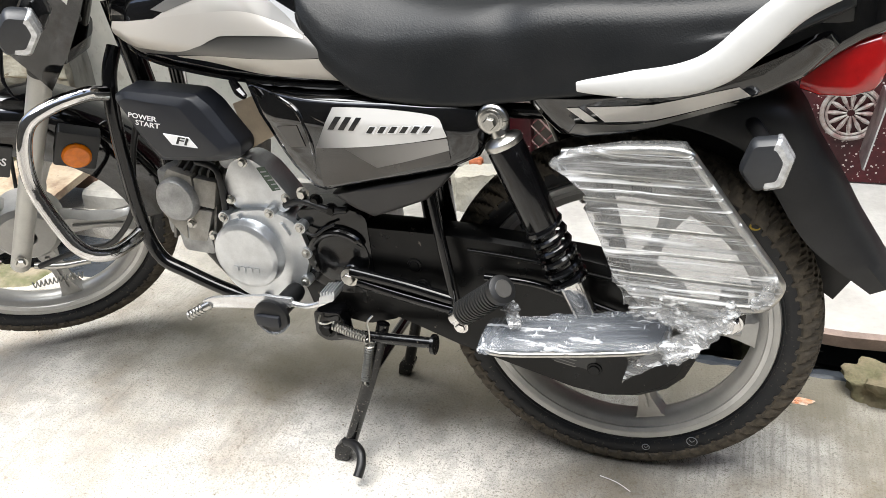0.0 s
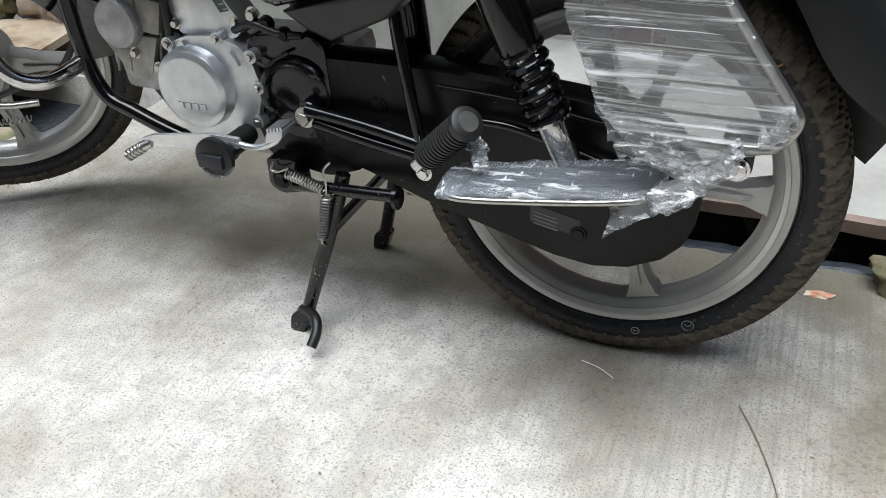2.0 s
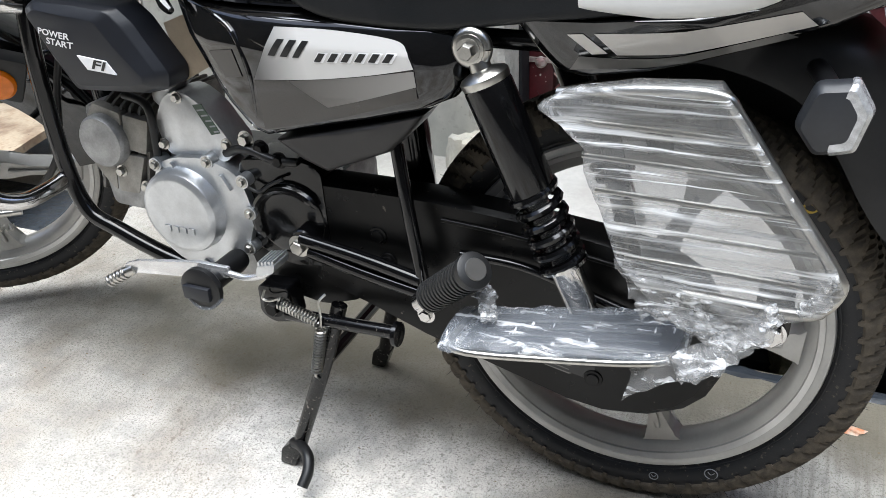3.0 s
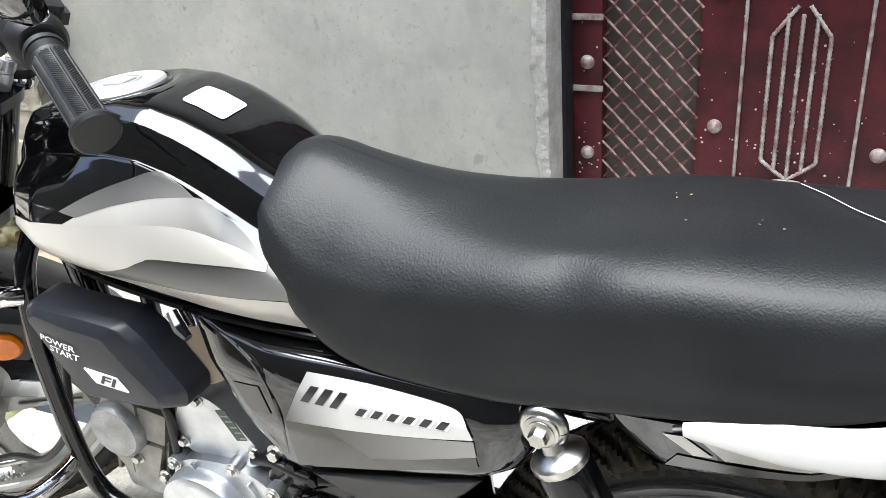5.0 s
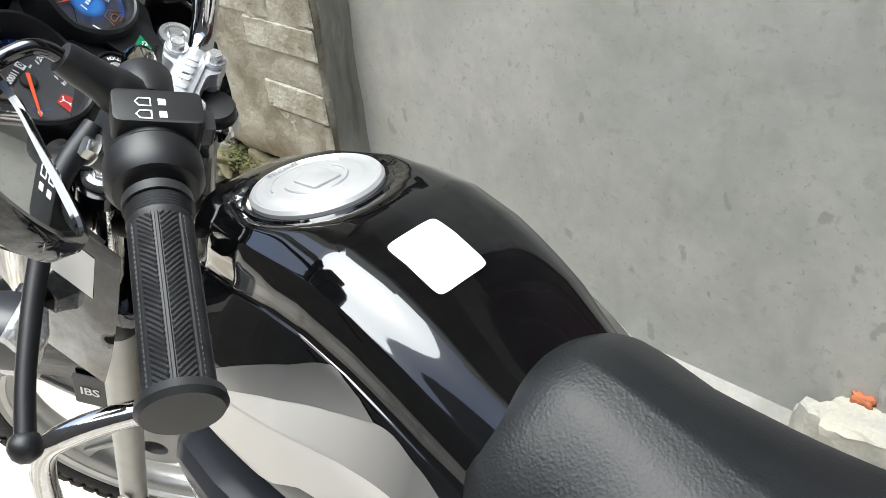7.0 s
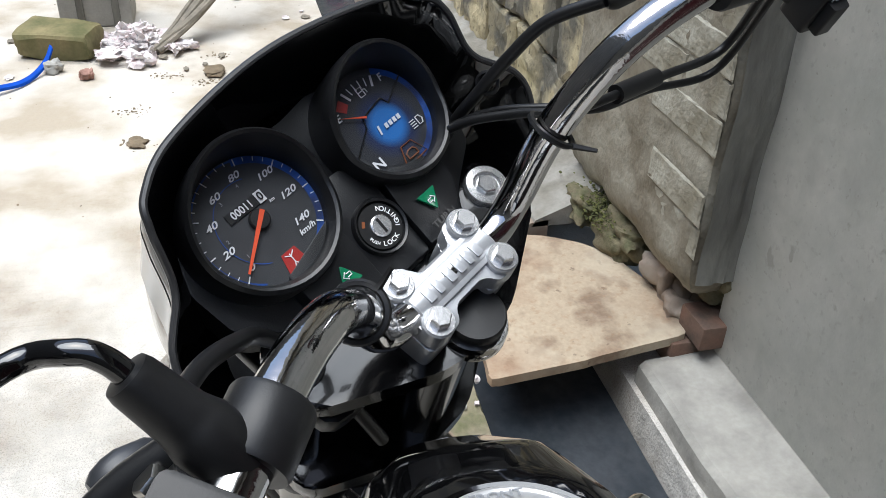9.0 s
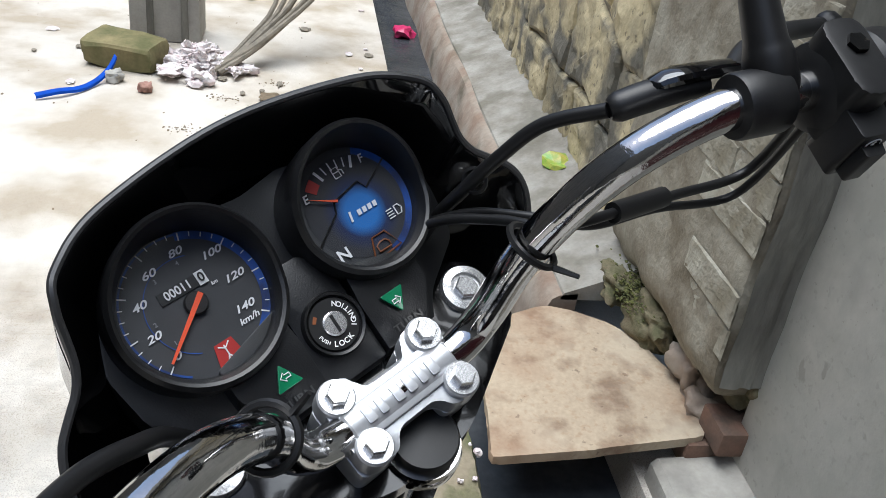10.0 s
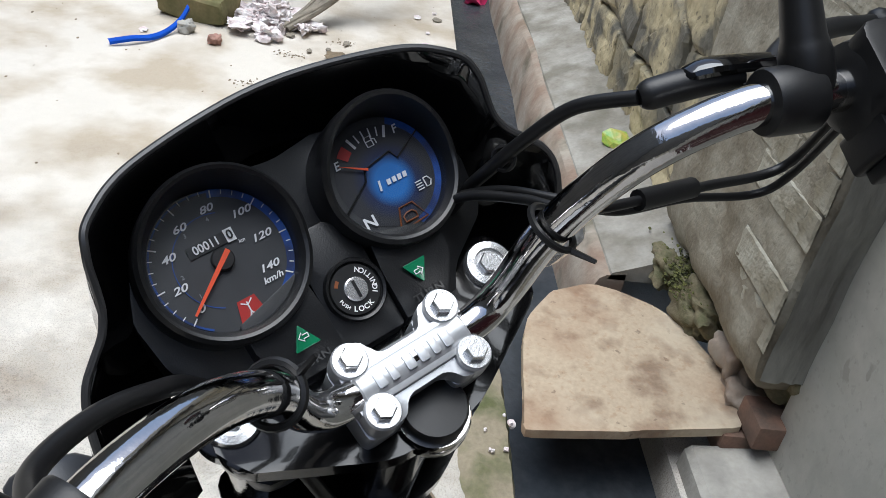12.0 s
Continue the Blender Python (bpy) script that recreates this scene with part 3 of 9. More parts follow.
def slab(bm, outline, place, d0, d1, bevel=0.0):
    """A plate: outline of (a, b) pushed from depth d0 to d1; place maps (a, b, depth) into the world."""
    lo = [bm.verts.new(place(a, b, d0)) for a, b in outline]
    hi = [bm.verts.new(place(a, b, d1)) for a, b in outline]
    n = len(outline)
    faces = [bm.faces.new(lo[::-1]), bm.faces.new(hi)]
    for i in range(n):
        faces.append(bm.faces.new((lo[i], lo[(i + 1) % n], hi[(i + 1) % n], hi[i])))
    if bevel:
        es = list({e for f in faces for e in f.edges})
        bmesh.ops.bevel(bm, geom=es, offset=bevel, segments=2, affect="EDGES", profile=0.6, clamp_overlap=True)
    return bm


def box(bm, lo, hi, bevel=0.0):
    (x0, y0, z0), (x1, y1, z1) = lo, hi
    return slab(bm, [(x0, y0), (x1, y0), (x1, y1), (x0, y1)], lambda a, b, d: Vector((a, b, d)), z0, z1, bevel)


def rounded(outline, r, seg=3):
    """An outline with its corners cut round."""
    out, n = [], len(outline)
    for i in range(n):
        a, b, c = (Vector(outline[(i + k) % n]) for k in (-1, 0, 1))
        d = min(r, 0.45 * (a - b).length, 0.45 * (c - b).length)
        p, q = b + (a - b).normalized() * d, b + (c - b).normalized() * d
        for k in range(seg + 1):
            t = k / seg
            out.append(tuple((1 - t) ** 2 * p + 2 * t * (1 - t) * b + t * t * q))
    return out


def panel(bm, outline, yfun, rim=0.018, deep=0.014, back=0.02, nrings=7, side=-1, spacing=0.012):
    """A bulged cover seen from the side: outline of (x, z), its face at side * yfun(x, z), edges rolled over."""
    dense, n = [], len(outline)
    for i in range(n):
        a, b = Vector(outline[i]), Vector(outline[(i + 1) % n])
        k = max(1, int((b - a).length / spacing))
        dense += [a.lerp(b, j / k) for j in range(k)]
    c = sum(dense, Vector((0, 0))) / len(dense)
    rows = [[Vector((p.x, side * (yfun(p.x, p.y) - deep - back), p.y)) for p in dense]]
    for i in range(nrings + 1):
        s = 1 - (i / nrings) ** 1.7 * 0.96
        row = []
        for p in dense:
            q = c.lerp(p, s)
            far = (p - q).length
            drop = deep * (1 - math.sqrt(max(0, 1 - max(0, 1 - far / rim) ** 2)))
            row.append(Vector((q.x, side * (yfun(q.x, q.y) - drop), q.y)))
        rows.append(row)
    rings(bm, rows)
    return bm


def strip(bm, top, bottom, place, n=24, m=6):
    """A skin between two smooth lines of (a, b); place maps (a, b) into the world."""
    t = crom([(*p, 0) for p in top], 12)
    b = crom([(*p, 0) for p in bottom], 12)

    def at(line, s):
        f = s * (len(line) - 1)
        i = min(int(f), len(line) - 2)
        return line[i].lerp(line[i + 1], f - i)

    rows = []
    for j in range(m + 1):
        rows.append([place(*at(t, i / n).lerp(at(b, i / n), j / m)[:2]) for i in range(n + 1)])
    rings(bm, rows, closed=False, caps=False)
    return bm


def hexbolt(bm, p, axis, r=0.007, h=0.006, washer=True):
    if washer:
        lathe(bm, [(r * 1.45, 0), (r * 1.45, 0.0012)], p, axis, 18)
    lathe(bm, [(r, 0.001), (r, h * 0.8), (r * 0.86, h)], p, axis, 6)
    return bm


def words(text, size, place, material, parent, name="lettering", shear=0.0, width=1.0, align="CENTER", depth=0.0004):
    """Raised letters: place maps (a, b, depth) into the world."""
    cu = bpy.data.curves.new("text", "FONT")
    cu.body, cu.size, cu.shear, cu.align_x, cu.align_y, cu.resolution_u = text, size, shear, align, "CENTER", 3
    cu.offset = 0.022 * size
    ob = bpy.data.objects.new("text", cu)
    scene.collection.objects.link(ob)
    me = bpy.data.meshes.new_from_object(ob.evaluated_get(bpy.context.evaluated_depsgraph_get()))
    bpy.data.objects.remove(ob)
    bm = bmesh.new()
    bm.from_mesh(me)
    bpy.data.meshes.remove(me)
    for v in bm.verts:
        v.co = place(v.co.x * width, v.co.y, depth)
    return part(name, bm, material, parent, smooth=False)


def spring(bm, p, q, radius, wire, turns, n=6, per=10):
    a, b = Vector(p), Vector(q)
    x, y, z = basis(b - a)
    pts = [a + (b - a) * (i / (turns * per)) + radius * (math.cos(2 * math.pi * i / per) * x + math.sin(2 * math.pi * i / per) * y) for i in range(turns * per + 1)]
    return tube(bm, pts, wire, n, 1)


def lump(bm, centre, size, seed, sub=2, rough=0.25, flat=0.0):
    """An uneven stone."""
    r = bmesh.ops.create_icosphere(bm, subdivisions=sub, radius=1)
    for v in r["verts"]:
        d = v.co.normalized()
        k = 1 + rough * noise.noise(d * 1.6 + Vector((seed * 7.3, seed * 1.7, 0))) + 0.4 * rough * noise.noise(d * 4 + Vector((seed, 3, seed)))
        d = Vector([math.copysign(abs(c) ** 0.75, c) for c in d])
        v.co = Vector(centre) + Vector([d[i] * k * size[i] for i in range(3)])
    return bm

# ---------- the setting ----------
WALL_Y, GATE_Y = 0.855, 0.985


def ground_z(x, y):
    """Level yard, with the open drain sunk along the wall."""
    inside = 0.33 < y < (0.67 if x < -1.35 else 0.56) and (x < -1.35 or x > -0.45)
    return -0.10 if inside else 0.004 * noise.noise(Vector((x * 1.3, y * 1.3, 0)))


def build_ground():
    bm = bmesh.new()
    xs = [-400, -60, -20] + [-10 + 0.25 * i for i in range(57)] + [-1.36, -1.34, 5, 9, 20, 60, 400]
    xs = sorted(set(xs))
    ys = [-400, -60, -15, -6] + [-3 + 0.2 * i for i in range(16)] + [0.2, 0.30, 0.325, 0.335, 0.555, 0.565, 0.665, 0.675, 0.7, 1.3, 3, 20, 60, 400]
    ys = sorted(set(ys))
    rings(bm, [[Vector((x, y, ground_z(x, y) if abs(x) < 15 and abs(y) < 5 else 0)) for x in xs] for y in ys], closed=False, caps=False)
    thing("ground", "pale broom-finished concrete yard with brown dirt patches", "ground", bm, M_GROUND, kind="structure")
    bm = bmesh.new()
    rings(bm, [[Vector((x, y, (-0.085 if x < -1.33 or x > -0.46 else -0.2) + 0.012 * noise.noise(Vector((x * 3, y * 9, 0))))) for x in [-10 + 0.2 * i for i in range(44)] + [-1.3, -0.5, -0.45] + [-0.3 + 0.2 * i for i in range(15)]] for y in (0.326, 0.38, 0.44, 0.50, 0.565, 0.672)], closed=False, caps=False)
    thing("drain_bed", "black silt in the open drain", "drain", bm, M_DRAIN, kind="structure")


build_ground()


def build_wall():
    bm = bmesh.new()
    # the plain cement wall; its right end is broken and rough
    box(bm, (-1.74, WALL_Y, -0.05), (-0.475, 1.10, 4.6), 0.004)
    wall = thing("wall_north", "smooth grey cement-plastered wall behind the motorcycle", "wall", bm, M_WALL, kind="structure")
    bm = bmesh.new()
    rows = []
    for k in range(70):
        z = 0.02 + k * 0.037
        e = 0.012 * noise.noise(Vector((3, 1, z * 9))) + 0.008 * noise.noise(Vector((8, 2, z * 31)))
        rows.append([Vector((-0.500 + e * 1.6, WALL_Y - 0.003, z)), Vector((-0.487 + e, WALL_Y - 0.010 - abs(e) * 0.3, z)), Vector((-0.470 + 0.6 * e, WALL_Y - 0.008, z)),
                     Vector((-0.462, WALL_Y + 0.012, z)), Vector((-0.460, WALL_Y + 0.12, z)), Vector((-0.48, WALL_Y + 0.12, z))])
    rings(bm, rows)
    part("broken_edge", bm, M_WALLROUGH, wall, "rough broken cement corner")
    return wall


build_wall()


def build_brick_pillar():
    """Old limewashed brick pier standing proud of the wall, its foot undermined."""
    x1, y0 = -1.735, 0.747
    bm = bmesh.new()
    rows = []
    for k in range(126):
        z = 0.195 + k * 0.0187
        low = max(0.0, 1 - (z - 0.195) / 0.10) ** 2
        e = 0.012 * noise.noise(Vector((1, 5, z * 7))) - 0.05 * low

        def face(x):
            q = Vector((x * 13, 2, z * 13))
            return y0 + 0.0085 - 0.006 * noise.noise(q) - 0.004 * noise.noise(q * 3.1) - 0.002 * noise.noise(q * 7) + 0.045 * low * (1 + 0.5 * noise.noise(q * 0.7))
        xs = [-2.42 + 0.0225 * i for i in range(30)]
        rows.append([Vector((x + (e if i > 26 else 0), face(x), z)) for i, x in enumerate(xs)] + [Vector((x1 + e - 0.006, y0 + 0.016 + 0.045 * low, z)), Vector((x1 + e, y0 + 0.03 + 0.045 * low, z)), Vector((x1 + 0.006 - 0.05 * low, 0.86, z)), Vector((x1, 1.05, z)), Vector((-2.42, 1.05, z))])
    rings(bm, rows)
    pier = thing("brick_pier", "old limewashed brick pier with a weathered plaster side", "pier", bm, M_PIER, kind="structure")
    bm = bmesh.new()
    rows = []
    for k in range(60):
        z = 0.262 + k * 0.038
        e = 0.012 * noise.noise(Vector((1, 5, z * 7)))
        rows.append([Vector((x1 + 0.012 + e + 0.006 * noise.noise(Vector((y * 60, 0, z * 6))), y, z)) for y in [y0 + 0.022 + 0.0088 * i for i in range(11)]])
    rings(bm, rows, False, False)
    part("plaster_side", bm, M_PILLARSIDE, pier, "dark streaked weathered plaster side")
    data = []
    rnd = random.Random(3)
    for v in range(8):
        b = bmesh.new()
        xs, zs = [0, 0.005, 0.04, 0.08, 0.12, 0.155, 0.19, 0.227, 0.232], [0, 0.004, 0.022, 0.038, 0.054, 0.0685, 0.0725]
        rows = []
        for j, z in enumerate(zs):
            row = []
            for i, x in enumerate(xs):
                rim = i in (0, len(xs) - 1) or j in (0, len(zs) - 1)
                n1 = noise.noise(Vector((x * 28 + v * 5, z * 28, v))) + 0.5 * noise.noise(Vector((x * 80 + v * 5, z * 80, v)))
                row.append(Vector((x + rnd.uniform(-1, 1) * 0.0015, (0.0026 if rim else -0.001) - 0.0022 * n1, z + rnd.uniform(-1, 1) * 0.0012)))
            rows.append(row)
        rings(b, rows, False, False)
        data.append(finish(b, M_BRICK, False))
    for row in range(25):
        z = 0.316 + row * 0.076
        off = 0.117 if row % 2 else 0.0
        for c in range(4):
            x = -2.46 + c * 0.235 - off + 0.1
            if x + 0.225 > x1 - 0.005:
                x = x1 - 0.23
            if x < -2.12 - 0.05 * (row % 3) or x > x1 - 0.22:
                continue
            if rnd.random() < (0.75 if row < 3 else 0.2):
                continue
            ob = new("brick", data[(row * 3 + c * 5 + row // 3) % 8])
            ob.location = (x, y0 + 0.0075 + rnd.uniform(-0.003, 0.003), z)
            ob.parent = pier
    return pier


build_brick_pillar()


def build_rubble_wall():
    """Rough stone wall that runs on along the lane."""
    bm = bmesh.new()
    box(bm, (-10.0, 0.825, -0.1), (-2.40, 1.3, 5.0), 0.01)
    wall = thing("wall_west", "old rubble stone wall with lime mortar along the lane", "wall", bm, M_MORTAR, kind="structure")
    rnd = random.Random(11)

    def warp(x, z):
        p = Vector((x * 2.1, 3.0, z * 2.6))
        return x + 0.15 * noise.noise(p), z + 0.15 * noise.noise(p + Vector((9, 4, 2)))

    z = 0.10
    while z < 2.2:
        h = rnd.uniform(0.18, 0.42)
        x = -2.35 + rnd.uniform(0, 0.2)
        while x > -8.5:
            w = rnd.uniform(0.22, 0.60)
            g = rnd.uniform(0.005, 0.012)
            x0, x1, z0, z1 = x - g, x - w + g, z + g, z + h - g
            ring = [(x0, z0), ((x0 + x1) / 2, z0), (x1, z0), (x1, (z0 + z1) / 2), (x1, z1), ((x0 + x1) / 2, z1), (x0, z1), (x0, (z0 + z1) / 2)]
            ring = [warp(p + rnd.uniform(-1, 1) * 0.018, q + rnd.uniform(-1, 1) * 0.018) for p, q in ring]
            b = bmesh.new()
            panel(b, rounded(ring, 0.03, 2), lambda p, q: -0.825 + 0.014 * noise.noise(Vector((p * 5, q * 5, 1))) + 0.012 * noise.noise(Vector((p * 22, q * 22, 1))), rim=0.025, deep=rnd.uniform(0.010, 0.022), back=0.03, nrings=7, spacing=0.03, side=1)
            for v in b.verts:
                v.co.y = -v.co.y - 0.022
            part("stone", b, M_STONE, wall, angle=0.3)
            x -= w
        z += h
    bm = bmesh.new()
    rows = []
    for i in range(60):
        x = -2.26 - i * 0.13
        e = 0.015 * noise.noise(Vector((x * 2.2, 0, 0)))
        rows.append([Vector((x, 0.555 + e, -0.11)), Vector((x, 0.565 + e, 0.02)), Vector((x, 0.595 + e, 0.10 + e)), Vector((x, 0.612 + e, 0.112 + e)), Vector((x, 0.66, 0.118)), Vector((x, 0.66, -0.11))])
    rings(bm, rows)
    kerb = thing("kerb", "stained cement kerb between drain and stone wall", "kerb", bm, M_KERB, kind="structure")
    bm = bmesh.new()
    rows = []
    for i in range(60):
        x = -2.26 - i * 0.13
        e = 0.008 * noise.noise(Vector((x * 1.9, 5, 0)))
        rows.append([Vector((x, 0.614 + e, 0.10)), Vector((x, 0.622 + e, 0.119)), Vector((x, 0.70 + e, 0.150 + e)), Vector((x, 0.80, 0.195 + 2 * e)), Vector((x, 0.84, 0.24 + 2 * e)), Vector((x, 0.84, 0.10))])
    rings(bm, rows)
    part("plaster_fillet", bm, M_FILLET, kerb, "pale sloping plaster fillet")


build_rubble_wall()


def build_gate():
    """Maroon sheet-steel gate with a lattice, dome rivets and silver mouldings."""
    y = GATE_Y
    bm = bmesh.new()
    box(bm, (-0.21, y, 0.12), (1.6, y + 0.025, 2.3), 0.002)
    gate = thing("gate", "maroon painted steel gate with silver mouldings and paint spatter", "gate", bm, M_MAROON, kind="structure")
    bm = bmesh.new()
    box(bm, (-0.455, y - 0.012, 0.12), (-0.395, y + 0.03, 2.3), 0.003)
    part("hinge_stile", bm, M_MAROON, gate)
    bm = bmesh.new()
    box(bm, (-0.47, y + 0.030, 0.12), (-0.19, y + 0.036, 2.3))
    part("back_sheet", bm, M_DARKROOM, gate, "shaded backing behind the lattice")
    # added dark strip paints the shaded gap between wall end and gate
    bm = bmesh.new()
    box(bm, (-0.470, WALL_Y + 0.45 * (y - WALL_Y), 0.02), (-0.4535, y - 0.013, 2.3), 0.002)
    part("gap_strip", bm, M_GAPSHADE, gate, "dark strip standing in for the shaded gap at the wall end")
    for z in (0.30, 0.60, 0.745, 0.90, 1.2):
        bm = bmesh.new()
        box(bm, (-0.455, y - 0.018, z), (-0.392, y - 0.011, z + 0.012), 0.002)
        part("bracket", bm, M_GATEGREY, gate, "worn silver strip")
    # lattice bars, both ways
    for d in (1, -1):
        for k in range(-6, 32):
            z0 = 0.10 + k * 0.0435
            xa, xb, rise = -0.395, -0.205, 0.20 * d
            p, q = Vector((xa, y + 0.006 * d, z0)), Vector((xb, y + 0.006 * d, z0 + rise))
            lo, hi = 0.14, 1.40
            t0, t1 = sorted(((lo - z0) / rise, (hi - z0) / rise))
            t0, t1 = max(0, t0), min(1, t1)
            if t1 - t0 < 0.05:
                continue
            bm = bmesh.new()
            tube(bm, [p.lerp(q, t0), p.lerp(q, t1)], 0.0026, 6, 1)
            part("lattice_bar", bm, M_GATEWORN2 if d > 0 else M_GATEWORN, gate)
    for x, z in [(-0.425, 0.466), (-0.425, 0.66), (-0.425, 0.30), (-0.425, 0.86), (-0.172, 0.537), (-0.172, 0.80), (-0.172, 0.30), (0.125, 0.50), (0.125, 0.75), (0.30, 0.5)]:
        bm = bmesh.new()
        lathe(bm, [(0.0145, 0), (0.0135, 0.005), (0.009, 0.010), (0.0, 0.0125)], (x, y - (0.012 if x < -0.3 else 0.0), z), (0, -1, 0), 18)
        part("dome_rivet", bm, M_GATEGREY, gate, "silver dome rivet")
    for x in (-0.128, 0.083):
        bm = bmesh.new()
        tube(bm, [(x, y - 0.004, 0.13), (x, y - 0.004, 2.2)], 0.0035, 6, 1)
        part("moulding", bm, M_GATEGREY, gate, "thin silver bead")
    cx, cz = -0.030, 0.345
    # twisted rods of the ornament
    lines = []
    for k, dx in enumerate((-0.05, -0.025, 0.0, 0.025, 0.05)):
        lo = 0.475 if abs(dx) > 0.04 else (0.455 if abs(dx) > 0.02 else cz + 0.09)
        hi = 0.72 if abs(dx) > 0.04 else 0.76
        lines.append([(cx + dx, lo), (cx + dx, hi)])
    lines += [[(cx - 0.05, 0.475), (cx - 0.025, 0.455)], [(cx + 0.05, 0.475), (cx + 0.025, 0.455)], [(cx - 0.025, 0.455), (cx, 0.437)], [(cx + 0.025, 0.455), (cx, 0.437)],
              [(cx - 0.05, 0.72), (cx - 0.01, 0.775)], [(cx + 0.05, 0.72), (cx + 0.01, 0.775)]]
    for line in lines:
        bm = bmesh.new()
        (xa, za), (xb, zb) = line
        n = max(2, int(math.hypot(xb - xa, zb - za) / 0.0045))
        tube(bm, [(xa + (xb - xa) * i / n, y - 0.004, za + (zb - za) * i / n) for i in range(n + 1)], [0.0045 if i % 2 else 0.0032 for i in range(n + 1)], 6, 1)
        part("twisted_rod", bm, M_GATEGREY, gate, "twisted silver rod")
    for cx, cz, k in ((cx, cz, 1.0), (0.398, 0.302, 0.74)):
        bm = bmesh.new()
        for r in (0.088 * k, 0.074 * k):
            tube(bm, [(cx + r * math.cos(a), y - 0.005, cz + r * math.sin(a)) for a in [i * math.pi / 24 for i in range(49)]], 0.006 if r > 0.08 * k else 0.0035, 8, 1)
        part("wheel_ornament", bm, M_GATEGREY, gate, "silver cast wheel ornament")
        for i in range(12):
            a = i * math.pi / 6
            bm = bmesh.new()
            tube(bm, [(cx + q * k * math.cos(a), y - 0.005, cz + q * k * math.sin(a)) for q in (0.012, 0.05, 0.073)], [0.002, 0.006, 0.003], 6, 3)
            part("ornament_spoke", bm, M_GATEGREY, gate)
    rnd = random.Random(8)
    bm = bmesh.new()
    for i in range(1500):
        x, z = (rnd.uniform(-0.45, 0.7), rnd.triangular(0.12, 0.9, 0.2)) if i < 560 else (rnd.uniform(0.15, 1.1), rnd.triangular(0.12, 0.5, 0.14))
        if -0.39 < x < -0.21:
            continue
        r = rnd.uniform(0.0008, 0.0028)
        lathe(bm, [(r, 0), (r * 0.6, 0.0006)], (x, y - (0.0125 if x < -0.39 else 0.0005), z), (0, -1, 0), 6)
    sp = part("spatter", bm, M_SPECK, gate, "dried cement spatter")
    sp["kind"] = "stuff"
    bm = bmesh.new()
    box(bm, (-0.46, y - 0.02, 2.3), (1.7, y + 0.1, 4.6), 0.005)
    part("lintel", bm, M_WALL, gate, "cement lintel")
    bm = bmesh.new()
    box(bm, (1.6, WALL_Y, -0.05), (4.0, 1.2, 4.6), 0.005)
    thing("wall_east", "grey cement-plastered wall beyond the gate", "wall", bm, M_WALL, kind="structure")


build_gate()


def build_ramp():
    """Cement ramp from the gate down over the drain, hollow below its front edge."""
    bm = bmesh.new()
    rows = []
    for i in range(25):
        x = -0.46 + i * 0.12
        e = 0.012 * noise.noise(Vector((x * 6, 2, 0)))
        rows.append([Vector((x, 0.328 + e, 0.066 + 0.4 * e)), Vector((x, 0.322 + e, 0.094)), Vector((x, 0.340 + e, 0.104)), Vector((x, 0.7, 0.112)), Vector((x, 1.0, 0.116)), Vector((x, 1.0, 0.066))])
    rings(bm, rows)
    ramp = thing("ramp", "pale cement ramp slab in front of the gate", "ramp", bm, M_SLABCON, kind="structure")
    bm = bmesh.new()
    rows = []
    for i in range(25):
        x = -0.46 + i * 0.12
        e = 0.012 * noise.noise(Vector((x * 6, 2, 0)))
        rows.append([Vector((x, 0.325 + e, 0.064 + 0.4 * e)), Vector((x, 0.318 + e, 0.092)), Vector((x, 0.328 + e, 0.099)), Vector((x, 0.336 + e, 0.064 + 0.4 * e))])
    rings(bm, rows)
    part("front_edge", bm, M_EDGE, ramp, "reddish broken front edge")
    # black block: the shade deep in the hollow, put into its colour
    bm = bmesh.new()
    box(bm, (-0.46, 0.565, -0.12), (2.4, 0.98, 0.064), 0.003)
    part("hollow_fill", bm, M_DRAIN, ramp, "black block standing in for the hollow's shade under the ramp")
    # black sheet: the hollow's shade and some mud, painted before the ramp edge
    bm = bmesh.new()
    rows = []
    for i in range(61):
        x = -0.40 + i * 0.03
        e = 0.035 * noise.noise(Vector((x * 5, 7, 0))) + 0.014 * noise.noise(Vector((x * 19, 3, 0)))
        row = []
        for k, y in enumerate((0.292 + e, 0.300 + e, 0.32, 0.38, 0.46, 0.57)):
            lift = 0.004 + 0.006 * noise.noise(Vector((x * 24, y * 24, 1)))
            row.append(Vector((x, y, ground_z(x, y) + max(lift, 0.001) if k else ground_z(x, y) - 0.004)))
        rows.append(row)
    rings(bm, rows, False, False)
    part("hollow_shade_sheet", bm, M_DRAIN, ramp, "black sheet for the shade and mud of the hollow under the ramp")


build_ramp()
# unseen walls, added to block low sky and darken reflections
bm = bmesh.new()
box(bm, (-11.0, -3.7, -0.05), (6.0, -3.4, 5.0), 0.01)
thing("unseen_wall_south", "unseen dark wall added across the lane to darken reflections", "wall", bm, M_SOUTH, kind="structure")
for nm, x in (("unseen_wall_east", 5.6), ("unseen_wall_west", -11.0)):
    bm = bmesh.new()
    box(bm, (x, -3.4, -0.05), (x + 0.3, 1.2, 5.0), 0.01)
    thing(nm, "unseen dark wall added to block low sky along the lane", "wall", bm, M_SOUTH, kind="structure")


# unseen concrete slab, added over the wall and gate to shade them
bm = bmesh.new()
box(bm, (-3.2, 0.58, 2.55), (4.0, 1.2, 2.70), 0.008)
thing("shade_slab", "unseen concrete slab added over the gate to shade the wall", "balcony slab", bm, M_SHADESLAB, kind="structure")

# ---------- the motorcycle ----------
bike = thing("motorcycle", "new black commuter motorcycle with silver graphics on its centre stand", "motorcycle")
RAKE, STEER = radians(26.5), radians(38)
